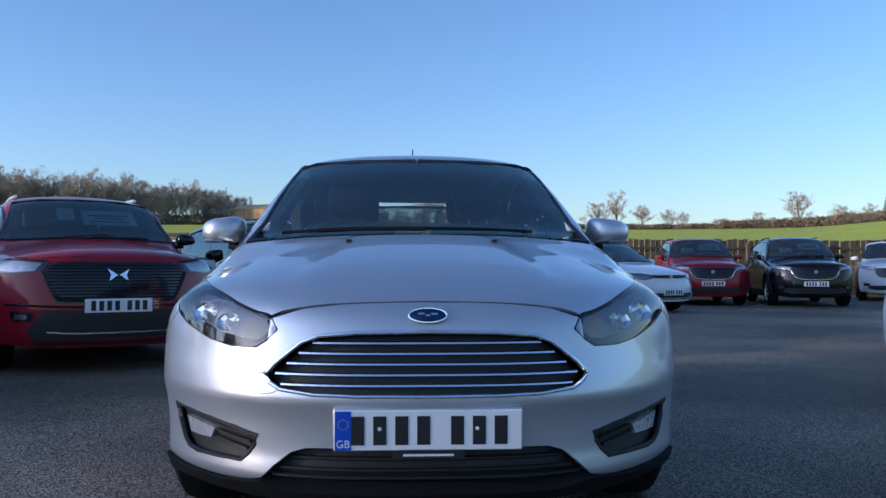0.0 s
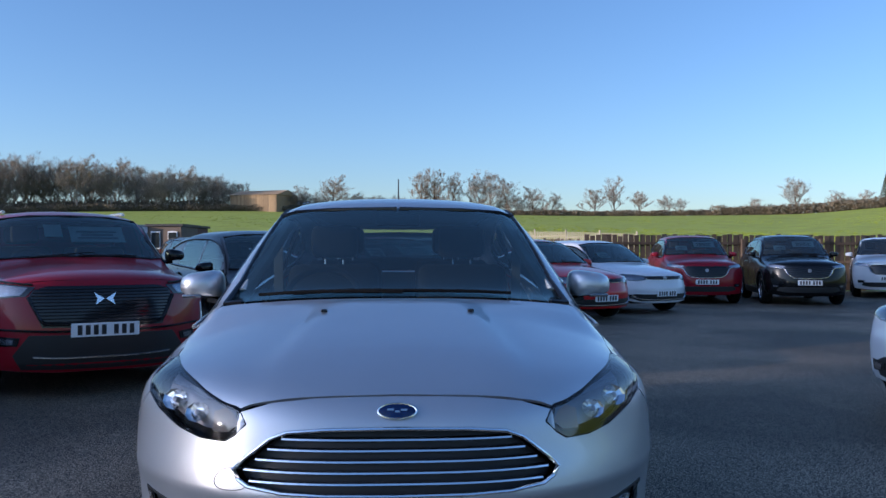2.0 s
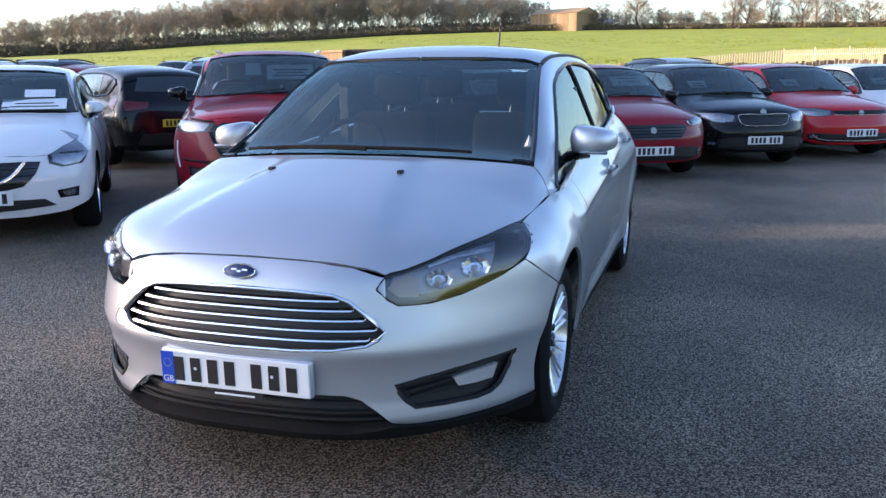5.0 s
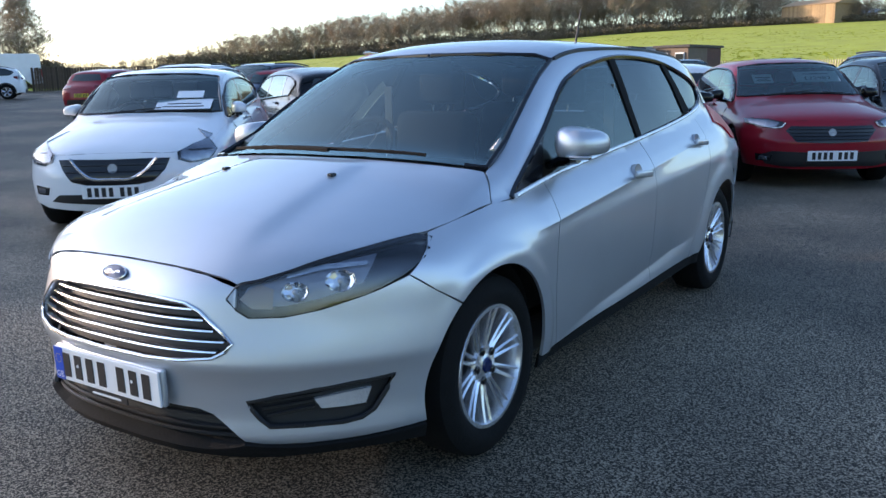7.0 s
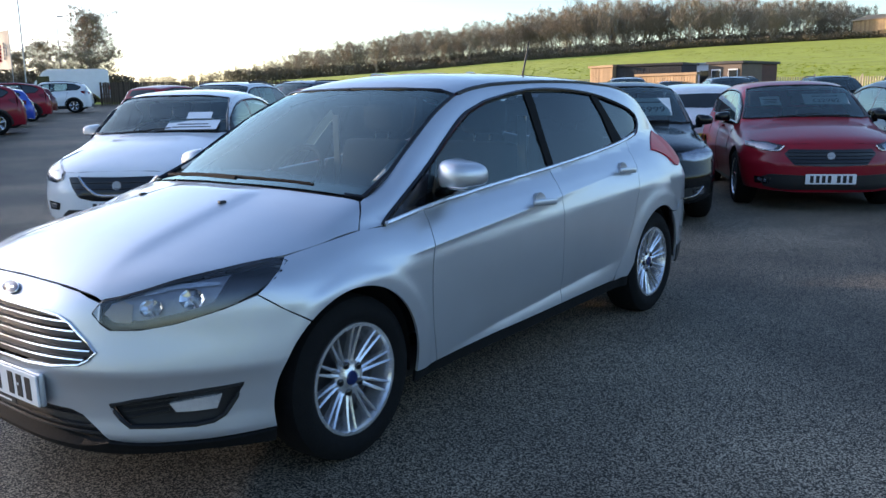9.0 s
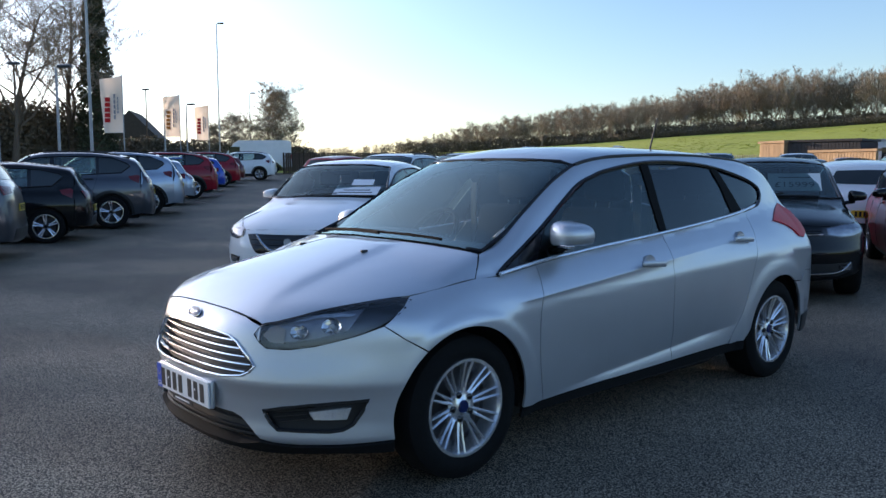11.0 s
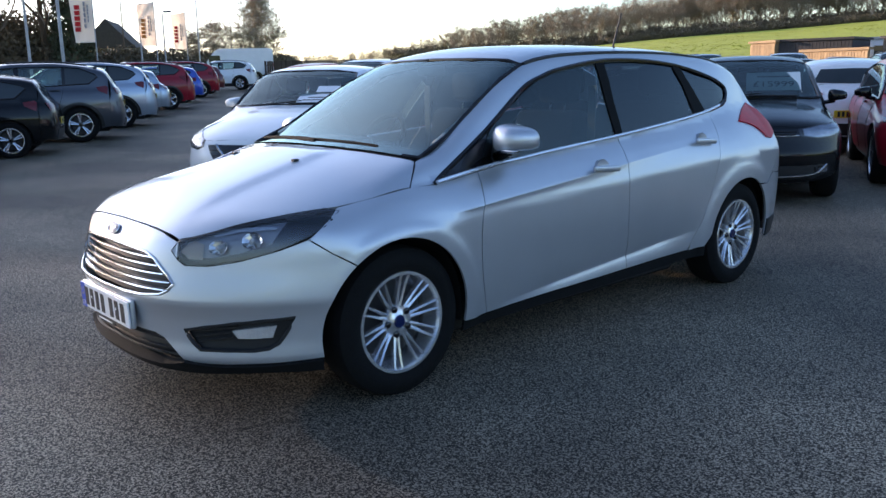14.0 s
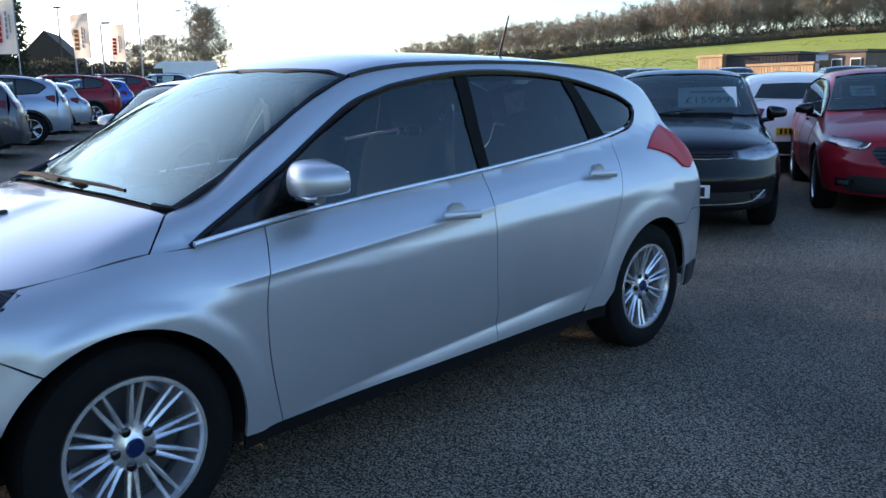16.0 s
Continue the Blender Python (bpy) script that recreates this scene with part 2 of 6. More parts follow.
def pchip(points):
    """A smooth curve through (at, value) pairs that never overshoots; straight on beyond its ends."""
    x, y = np.array([p[0] for p in points], float), np.array([p[1] for p in points], float)
    h, d = np.diff(x), np.diff(y) / np.diff(x)
    m = np.zeros(len(x))
    for i in range(1, len(x) - 1):
        if d[i - 1] * d[i] > 0:
            w1, w2 = 2 * h[i] + h[i - 1], h[i] + 2 * h[i - 1]
            m[i] = (w1 + w2) / (w1 / d[i - 1] + w2 / d[i])
    m[0], m[-1] = d[0], d[-1]

    def at(q):
        q = np.asarray(q, float)
        i = np.clip(np.searchsorted(x, q) - 1, 0, len(x) - 2)
        t = (q - x[i]) / h[i]
        tc = np.clip(t, 0, 1)
        v = (2 * tc**3 - 3 * tc**2 + 1) * y[i] + (tc**3 - 2 * tc**2 + tc) * h[i] * m[i] + (3 * tc**2 - 2 * tc**3) * y[i + 1] + (tc**3 - tc**2) * h[i] * m[i + 1]
        return v + np.where(t < 0, t * h[i] * m[i], 0) + np.where(t > 1, (t - 1) * h[i] * m[i + 1], 0)

    return at


def smooth_line(points, n=6):
    """Points on a smooth curve through the given ones."""
    p = [np.array(q, float) for q in points]
    p = [2 * p[0] - p[1]] + p + [2 * p[-1] - p[-2]]
    out = []
    for i in range(1, len(p) - 2):
        for k in range(n):
            t = k / n
            out.append(0.5 * (2 * p[i] + (p[i + 1] - p[i - 1]) * t + (2 * p[i - 1] - 5 * p[i] + 4 * p[i + 1] - p[i + 2]) * t * t + (3 * p[i] - p[i - 1] - 3 * p[i + 1] + p[i + 2]) * t**3))
    return [tuple(q) for q in out] + [tuple(p[-2])]


# ---- car bodies: a rounded solid from a side view, a plan and cross sections ----
class Body:
    """x: half width, y: from the nose back, z: up. Panels are cut out of its skin."""

    def __init__(self, top, crown, belt, plan, section, nose, tail, nose_bow=(0.78, 2.96), tail_bow=(0.35, 3.0), lean=(0.38, 0.15),
                 screen=(0.28, 1.0, 1.95), rounding=0.03, extra=None, sill=0.2, hub=1.3, mid=0.6, stern=3.0, bulge=None):
        self.top, self.crown, self.belt, self.plan, self.section = pchip(top), pchip(crown), pchip(belt), pchip(plan), pchip(section)
        self.nose, self.tail = pchip(nose), pchip(tail)
        self.nose_bow, self.tail_bow, self.lean, self.screen, self.r = nose_bow, tail_bow, lean, screen, rounding
        self.extra, self.sill, self.hub, self.mid, self.stern, self.bulge = extra, sill, hub, mid, stern, bulge

    def side(self, y, z):
        zb, w = self.belt(y), self.plan(y)
        rel = np.clip((z - self.sill) / (zb - self.sill), -0.3, 1)
        up = np.maximum(z - zb, 0)
        x = w * self.section(rel) - self.lean[0] * up - self.lean[1] * up**2
        return x + self.extra(y, z) if self.extra else x

    def roof(self, x, y):
        k, y0, y1 = self.screen
        on = np.clip((y - y0 + 0.5) / 0.5, 0, 1) * np.clip((y1 + 0.6 - y) / 0.6, 0, 1)
        z = self.top(y - k * x * x * on) - self.crown(y) * (x / 0.78) ** 2.5
        return z + self.bulge(x, y) if self.bulge else z

    def f(self, p):
        x, y, z = np.abs(p[:, 0]), p[:, 1], p[:, 2]
        parts = np.stack([x - self.side(y, z), z - self.roof(x, y), self.nose(z) + self.nose_bow[0] * x ** self.nose_bow[1] - y,
                          y - self.tail(z) + self.tail_bow[0] * x ** self.tail_bow[1]])
        top = parts.max(0)
        return top + self.r * np.log(np.exp((parts - top) / self.r).sum(0))

    def ray(self, start, way, near=0.02, far=2.6):
        lo, hi = np.full(len(start), near), np.full(len(start), far)
        for _ in range(34):
            m = (lo + hi) / 2
            out = self.f(start + way * m[:, None]) > 0
            hi, lo = np.where(out, m, hi), np.where(out, lo, m)
        return start + way * lo[:, None]

    def normal(self, p):
        g = np.stack([self.f(p + e) - self.f(p - e) for e in np.eye(3) * 1e-4], 1)
        return g / np.linalg.norm(g, axis=1)[:, None]

    def on(self, view, pts):
        """Skin points seen from the side (y, z), from the front (x, z), from the back (x, z) or from above (x, y)."""
        p = np.array(pts, float)
        a, b, o = p[:, 0], p[:, 1], np.zeros(len(p))
        if view == "side":
            return self.ray(np.stack([o, a, b], 1), np.array([[1.0, 0, 0]] * len(p)))
        if view == "front":
            return self.ray(np.stack([a, o + 1.6, b], 1), np.array([[0, -1.0, 0]] * len(p)))
        if view == "back":
            return self.ray(np.stack([a, o + self.stern, b], 1), np.array([[0, 1.0, 0]] * len(p)))
        return self.ray(np.stack([a, b, o + 0.3], 1), np.array([[0, 0, 1.0]] * len(p)))

    def flat(self, chart, p):
        if chart == "along":
            return np.stack([p[:, 1], np.arctan2(p[:, 2] - self.mid, p[:, 0]) * 0.75], 1)
        if chart == "above":
            return p[:, :2].copy()
        return np.stack([np.arctan2(p[:, 0], self.hub - p[:, 1] if chart == "nose" else p[:, 1] - self.stern), p[:, 2]], 1)

    def back(self, chart, q):
        o = np.zeros(len(q))
        if chart == "along":
            start, way = np.stack([o, q[:, 0], o + self.mid], 1), np.stack([np.cos(q[:, 1] / 0.75), o, np.sin(q[:, 1] / 0.75)], 1)
        elif chart == "above":
            start, way = np.stack([q[:, 0], q[:, 1], o + 0.3], 1), np.stack([o, o, o + 1], 1)
        elif chart == "nose":
            start, way = np.stack([o, o + self.hub, q[:, 1]], 1), np.stack([np.sin(q[:, 0]), -np.cos(q[:, 0]), o], 1)
        else:
            start, way = np.stack([o, o + self.stern, q[:, 1]], 1), np.stack([np.sin(q[:, 0]), np.cos(q[:, 0]), o], 1)
        return self.ray(start, way)

    def panel(self, chart, outline, step=0.05, off=0.0, rim=0.012, mirror=False, folds=()):
        """Verts, faces and normals of a piece of skin inside the outline (skin points), with a turned-in rim."""
        q = self.flat(chart, np.array(outline, float))
        bm = bmesh.new()
        ring = [bm.verts.new((a, b, 0)) for a, b in q]
        bm.faces.new(ring)
        lo, hi = q.min(0), q.max(0)
        for axis in (0, 1):
            n = max(1, int(math.ceil((hi[axis] - lo[axis]) / step)))
            for i in range(1, n):
                c, no = Vector((0, 0, 0)), Vector((0, 0, 0))
                c[axis], no[axis] = lo[axis] + (hi[axis] - lo[axis]) * i / n + 1.3e-5, 1
                bmesh.ops.bisect_plane(bm, geom=bm.verts[:] + bm.edges[:] + bm.faces[:], dist=1e-6, plane_co=c, plane_no=no)
        for view, ends in folds:
            a, b = self.flat(chart, self.on(view, ends))
            no = Vector((-(b[1] - a[1]), b[0] - a[0], 0))
            bmesh.ops.bisect_plane(bm, geom=bm.verts[:] + bm.edges[:] + bm.faces[:], dist=1e-6, plane_co=Vector((a[0], a[1], 0)), plane_no=no)
        bm.verts.index_update()
        flat = np.array([v.co[:2] for v in bm.verts])
        faces = [[v.index for v in f.verts] for f in bm.faces]
        border = [(e.verts[0].index, e.verts[1].index) if e.link_loops[0].vert == e.verts[0] else (e.verts[1].index, e.verts[0].index) for e in bm.edges if len(e.link_faces) == 1]
        bm.free()
        p = self.back(chart, flat)
        nm = self.normal(p)
        p = p + nm * off
        if rim:
            start, extra, en = len(p), [], []
            for a, b in border:
                t = np.cross(p[b] - p[a], nm[a])
                t = t / (np.linalg.norm(t) + 1e-9)
                k = start + len(extra)
                extra += [p[a], p[b], p[b] - nm[b] * rim, p[a] - nm[a] * rim]
                en += [t, t, t, t]
                faces.append([k + 1, k, k + 3, k + 2])
            p, nm = np.concatenate([p, np.array(extra)]), np.concatenate([nm, np.array(en)])
        good = []
        for f in faces:
            if len(set(f)) > 2:
                q = p[f]
                across = np.cross(q - q.mean(0), np.roll(q, -1, 0) - q.mean(0)).sum(0)
                good.append(f[::-1] if across @ nm[f].sum(0) < 0 else f)
        if mirror:
            p, nm, good = p * [-1, 1, 1], nm * [-1, 1, 1], [f[::-1] for f in good]
        return p, good, nm


def skin(name, body, chart, outline, mat, parent, step=0.05, off=0.0, rim=0.012, mirror=False, label="", folds=()):
    p, f, n = body.panel(chart, outline, step, off, rim, mirror, folds)
    return link_mesh(name, p, f, mat, parent, label, True, n)


def arc(cy, cz, r, a0, a1, n=18):
    return [(cy + r * math.cos(radians(a0 + (a1 - a0) * i / n)), cz + r * math.sin(radians(a0 + (a1 - a0) * i / n))) for i in range(n + 1)]


def flip(points):
    return [(-p[0], p[1], p[2]) for p in points][::-1]


def seq(body, *runs):
    """Skin points from runs of (view, points)."""
    out = []
    for view, pts in runs:
        out += [tuple(p) for p in body.on(view, pts)]
    return out


def lifted(body, pts, off):
    p = np.array(pts, float)
    return [tuple(v) for v in p + body.normal(p * [1, 1, 1]) * off]


# ---- wheels ----
def wheel_parts(root, place, r, rim_r, width, style, alloy, turn=0.0):
    """A wheel whose outer face looks along +x, under root at place."""
    w = new("wheel")
    w.parent, w.matrix_basis = root, place
    h = width / 2
    tyre = lathe([(rim_r - 0.012, -h * 0.8), (rim_r + 0.02, -h), (r - 0.04, -h * 1.02), (r - 0.008, -h * 0.8), (r, -h * 0.5), (r, h * 0.5), (r - 0.008, h * 0.8), (r - 0.04, h * 1.02), (rim_r + 0.03, h * 1.03), (rim_r + 0.004, h * 0.9), (rim_r - 0.012, h * 0.8)], 40)
    part("tyre", tyre, RUBBER, w, smooth=True)
    rim = lathe([(rim_r + 0.006, h * 0.86), (rim_r + 0.002, h * 0.93), (rim_r - 0.010, h * 0.93), (rim_r - 0.016, h * 0.8)], 48)
    face = part("rim", rim, alloy, w, smooth=True)
    part("barrel", lathe([(rim_r - 0.015, h * 0.8), (rim_r - 0.028, h * 0.3), (rim_r - 0.035, -h * 0.8), (0.05, -h * 0.8)], 40), ALLOY if style[0] > 5 else DARK_ALLOY, face, smooth=True)
    n, twin, thick = style
    fine = n > 5
    spokes = bmesh.new()
    for k in range(n):
        for side in ((-1, 1) if twin else (0,)):
            a0 = 2 * math.pi * k / n + turn
            r0, r1 = 0.045, rim_r - 0.006
            rows = []
            for i in range(6):
                u = i / 5
                rad = r0 + (r1 - r0) * u
                shift = side * ((0.004 if fine else 0.007) + twin * (u ** 0.8 if fine else u))
                wd = thick * (1.25 - 0.62 * u if fine else 0.75 + 0.35 * u)
                x = h * ((0.60 + 0.30 * u ** 1.5) if fine else (0.66 + 0.17 * u))
                row = []
                for d, dx in ((-wd, -0.026), (-wd * 0.92, -0.004), (wd * 0.1 * side, 0.002), (wd * 0.92, -0.004), (wd, -0.026)):
                    t = shift + d
                    row.append(spokes.verts.new((x + dx, rad * math.cos(a0) - t * math.sin(a0), rad * math.sin(a0) + t * math.cos(a0))))
                rows.append(row)
            for a, b in zip(rows, rows[1:]):
                for i in range(4):
                    spokes.faces.new((a[i], a[i + 1], b[i + 1], b[i]))
    part("spokes", spokes, alloy, face, smooth=not fine)
    hub = lathe([(0.001, h * 0.70), (0.026, h * 0.70), (0.03, h * 0.66), (0.066, h * 0.62), (0.072, h * 0.5), (0.066, h * 0.3)], 30)
    part("hub", hub, alloy if fine else DARK_ALLOY, face, smooth=True)
    part("hub_cap", lathe([(0.001, h * 0.765), (0.024, h * 0.755), (0.029, h * 0.70)], 24), OVAL_BLUE if fine else GLOSS_BLACK, face, smooth=True)
    part("brake_disc", lathe([(0.001, 0.0), (rim_r * 0.78, 0.0), (rim_r * 0.78, -0.02), (0.001, -0.02)], 32), DARK_STEEL, w, smooth=True)
    if twin:
        for k in range(5):
            a = 2 * math.pi * k / 5 + 0.5 + turn
            bolt = lathe([(0.0005, h * 0.72), (0.010, h * 0.71), (0.0145, h * 0.68), (0.0145, h * 0.6)], 10)
            bmesh.ops.translate(bolt, vec=(0, 0.056 * math.cos(a), 0.056 * math.sin(a)), verts=bolt.verts)
            part("wheel_bolt", bolt, GLOSS_BLACK, face, smooth=True)
    return w


def plate_parts(root, place, yellow=False, characters=True):
    """A number plate facing -y, 0.52 x 0.111 m; its writing stands as plain bars."""
    p = part("number_plate", box(0.52, 0.008, 0.111, 0, 0, -0.0555, 0.003), PLATE_YELLOW if yellow else PLATE_WHITE, root)
    p.matrix_basis = place
    x0, w = -0.195, 0.05
    for k in range(7):
        x = x0 + k * 0.0605 + (0.033 if k > 3 else 0)
        part("character_bar", box(w * 0.72, 0.002, 0.079, x, -0.0048, -0.0395), INK, p)
    return p


def mirror_parts(root, place, paint_mat, size=(0.105, 0.075, 0.075), mirror=False, base=True, back=0.35):
    """A door mirror whose shell bulges towards -y; outer end at +x."""
    holder = new("door_mirror")
    holder.parent, holder.matrix_basis = root, place
    verts, faces, n, m = [], [], 18, 14
    for i in range(m + 1):
        v = -math.pi / 2 + math.pi * i / m
        for k in range(n):
            u = 2 * math.pi * k / n
            sg = lambda c, e: math.copysign(abs(c) ** e, c)
            x, y, z = sg(math.cos(v), 0.45) * sg(math.cos(u), 0.62), sg(math.cos(v), 0.45) * sg(math.sin(u), 0.7), sg(math.sin(v), 0.7)
            y = y * (1.0 if y < 0 else back)
            up = z if z > 0 else 0.62 * math.copysign(abs(z) ** 0.6, z)
            narrow = 1 - 0.10 * max(0.0, -z)
            verts.append(((1 - 2 * mirror) * x * size[0] * narrow, (y * size[1] + 0.25 * size[1] * x * x) * narrow, up * size[2] * (1 - 0.20 * x)))
    for i in range(m):
        for k in range(n):
            f = (i * n + k, i * n + (k + 1) % n, (i + 1) * n + (k + 1) % n, (i + 1) * n + k)
            faces.append(f[::-1] if mirror else f)
    low, up = faces[:4 * n], faces[4 * n:]
    for nm, fs, m in (("shell", up, paint_mat), ("lower_shell", low, GLOSS_BLACK)):
        used = sorted({i for f in fs for i in f})
        slot = {i: j for j, i in enumerate(used)}
        link_mesh(nm, [verts[i] for i in used], [tuple(slot[i] for i in f) for f in fs], m, holder)
    s = -1 if mirror else 1
    if base:
        part("arm", rod([(-s * 0.02, 0.01, -size[2] * 0.7), (-s * 0.10, 0.015, -size[2] * 0.9), (-s * 0.17, 0.02, -size[2] * 1.15)], 0.022, 8), GLOSS_BLACK, holder, smooth=True)
    part("mirror_glass", box(size[0] * 1.3, 0.006, size[2] * 1.0, 0, size[1] * (back + 0.07), -size[2] * 0.45, 0.002), CHROME, holder)
    return holder


# ---- the silver hatchback ----
AXLE_F, AXLE_R, HUB_Z, TYRE_R = 0.895, 3.545, 0.31, 0.316


def focus_creases(y, z):
    """Shoulder crease, sill ramp and wheel-arch lips."""
    d = z - 0.742 - 0.088 * (y - 1.2)
    x = 0.014 * np.exp(-(np.sqrt(d * d + 6e-6) - 0.0025) / np.where(d > 0, 0.10, 0.021)) * np.clip((y - 1.14) / 0.12, 0, 1) * np.clip((3.3 - y) / 1.3, 0, 1)
    e = z - 0.280 - 0.080 * (y - 1.45)
    x = x - 0.024 * np.exp(-(np.sqrt(e * e + 4e-5) - 0.0063) / np.where(e > 0, 0.15, 0.05)) * np.clip((y - 1.40) / 0.45, 0, 1) * np.clip((3.12 - y) / 0.4, 0, 1)
    for c, r0, soft, lift in ((AXLE_F, 0.418, 0.010, 0.011), (AXLE_R, 0.445, 0.016, 0.015)):
        r = np.hypot(y - c, z - HUB_Z)
        x = x + lift / (1 + np.exp(np.clip((r - r0) / soft, -40, 40)))
    return x - 0.06 * np.clip((y - 2.7) / 0.9, 0, 1.4) ** 2 * np.clip((z - 0.8) / 0.3, 0, 1)


def bonnet_folds(x, y):
    """The raised middle of the bonnet between its two folds."""
    fold = 0.42 - 0.14 * np.clip((y - 0.15) / 0.75, 0, 1)
    on = np.clip((y - 0.12) / 0.25, 0, 1) * np.clip((1.02 - y) / 0.12, 0, 1)
    return 0.013 * on / (1 + np.exp(np.clip((x - fold) / 0.019, -40, 40)))


FOCUS = Body(
    top=[(-0.2, 0.55), (0.03, 0.727), (0.12, 0.767), (0.3, 0.835), (0.6, 0.908), (0.9, 0.967), (1.06, 0.993), (1.14, 1.01), (1.4, 1.158), (1.7, 1.33), (1.95, 1.428), (2.2, 1.458), (2.6, 1.466),
         (3.0, 1.461), (3.4, 1.442), (3.8, 1.388), (3.95, 1.345), (4.1, 1.15), (4.25, 1.0), (4.45, 0.9)],
    crown=[(0, 0.07), (0.4, 0.10), (0.75, 0.105), (1.0, 0.06), (1.15, 0.042), (1.6, 0.058), (2.0, 0.095), (3.4, 0.10), (4.2, 0.1)],
    belt=[(0, 0.80), (0.6, 0.83), (1.12, 0.875), (2.3, 0.955), (3.3, 1.025), (3.6, 1.06), (4.3, 1.08)],
    plan=[(0, 0.87), (0.4, 0.885), (0.9, 0.9), (1.4, 0.9), (2.2, 0.907), (3.0, 0.909), (3.55, 0.905), (3.9, 0.875), (4.2, 0.82), (4.4, 0.75)],
    section=[(-0.2, 0.91), (0, 0.952), (0.1, 0.965), (0.25, 0.978), (0.45, 0.991), (0.6, 0.998), (0.72, 1.0), (0.8, 0.985), (0.9, 0.945), (1, 0.88)],
    nose=[(0.1, 0.12), (0.2, 0.06), (0.26, 0.022), (0.33, 0.03), (0.42, 0.022), (0.485, 0.003), (0.515, 0.010), (0.6, 0.034), (0.68, 0.052), (0.72, 0.063), (0.76, 0.085), (0.85, 0.14)],
    tail=[(0.1, 4.2), (0.25, 4.3), (0.45, 4.358), (0.65, 4.35), (0.8, 4.33), (1.0, 4.27), (1.2, 4.2), (1.5, 4.1)],
    extra=focus_creases, bulge=bonnet_folds, screen=(0.12, 1.0, 1.95))


def build_focus():
    B = FOCUS
    car = tagged(new("hatchback_car"), "silver five-door hatchback car with chrome-barred grille parked on asphalt", "car")
    st = 0.034

    def both(name, chart, outline, mat, **k):
        fine = 0.022 if chart == "along" else st
        if name in ("front_wing", "front_door", "rear_door"):
            k["folds"] = [("side", [(1.2, 0.742 + o), (3.2, 0.918 + o)]) for o in (-0.03, -0.014, -0.005, 0, 0.005, 0.014, 0.03)] + [("side", [(1.45, 0.280 + o), (3.2, 0.420 + o)]) for o in (-0.03, -0.02, -0.012, -0.006, 0, 0.006, 0.012, 0.02, 0.03)]
        skin(name, B, chart, outline, mat, car, fine, **k)
        skin(name, B, chart, outline, mat, car, fine, mirror=True, **k)

    # outlines shared by neighbouring panels
    grille_edge = [(0, 0.668), (0.2, 0.665), (0.311, 0.656), (0.36, 0.637), (0.40, 0.606), (0.435, 0.578), (0.466, 0.548), (0.45, 0.525), (0.417, 0.507), (0.32, 0.496), (0.2, 0.493), (0, 0.492)]
    lamp_low_front = [(0.434, 0.672), (0.462, 0.643), (0.497, 0.621), (0.58, 0.621), (0.66, 0.637), (0.757, 0.675)]
    lamp_low_side = [(0.488, 0.716), (0.56, 0.753), (0.60, 0.773), (0.652, 0.797)]
    bonnet_front = [(0, 0.113), (0.12, 0.113), (0.24, 0.117), (0.36, 0.126), (0.455, 0.142)]
    lamp_top = smooth_line([(0.455, 0.142), (0.522, 0.19), (0.602, 0.28), (0.695, 0.44), (0.762, 0.65)], 6)
    bonnet_side = [(0.762, 0.65), (0.783, 0.83), (0.797, 1.0), (0.757, 1.053), (0.712, 1.098)]
    bonnet_rear = [(0.712, 1.098), (0.6, 1.072), (0.5, 1.055), (0.3, 1.028), (0, 1.008)]
    fog = [(0.62, 0.292), (0.70, 0.291), (0.735, 0.298), (0.757, 0.318), (0.782, 0.375), (0.798, 0.419), (0.72, 0.41), (0.645, 0.40), (0.56, 0.385), (0.487, 0.368), (0.497, 0.345), (0.515, 0.318), (0.542, 0.293), (0.62, 0.292)]
    arch_f = arc(0.872, 0.312, 0.362, 128.5, 189.5)
    g = 0.0026
    bumper = seq(B, ("above", [(x, y - g) for x, y in bonnet_front]), ("front", [(x, z - g) for x, z in lamp_low_front[1:]]), ("side", [(0.490, 0.708), (0.56, 0.652)] + arch_f + [(0.515, 0.25)]),
                 ("front", [(0.73, 0.240), (0.62, 0.237)] + fog + [(0.62, 0.237), (0.53, 0.239), (0.478, 0.25), (0.44, 0.288), (0.39, 0.328), (0.345, 0.343), (0.2, 0.346), (0, 0.346)]), ("front", grille_edge[::-1]))
    both("bumper", "nose", bumper, SILVER)
    # bonnet and wings
    bonnet = seq(B, ("above", [(0, 0.117)] + [(x, y + g) for x, y in bonnet_front[1:]] + [(x - 0.002, y + g) for x, y in lamp_top[1:]] + [(x - 0.0012, y) for x, y in bonnet_side[1:]] + bonnet_rear[1:]))
    skin("bonnet", B, "above", bonnet + flip(bonnet)[1:-1], SILVER, car, st)
    door_f = [(1.386, 0.885), (1.345, 0.78), (1.322, 0.68), (1.322, 0.55), (1.338, 0.42), (1.373, 0.258)]
    fender = seq(B, ("above", [(0.768, 0.655)] + [(x + 0.0012, y) for x, y in bonnet_side[1:3]]), ("side", [(1.127, 0.853), (1.25, 0.868)] + [(y - 0.004, z) for y, z in smooth_line(door_f, 3)]), ("side", [(1.30, 0.25), (1.232, 0.25)] + arc(0.872, 0.312, 0.362, -8, 127.5, 30) + [(0.5625, 0.6545), (0.4935, 0.7105)]), ("side", [(0.56, 0.757), (0.60, 0.777)]))
    both("front_wing", "along", fender, SILVER)
    # doors
    top_f = [(1.386, 0.885), (1.806, 0.929), (2.402, 0.974)]
    rear_f = [(2.402, 0.974), (2.378, 0.85), (2.370, 0.736), (2.385, 0.55), (2.408, 0.42), (2.41, 0.287)]
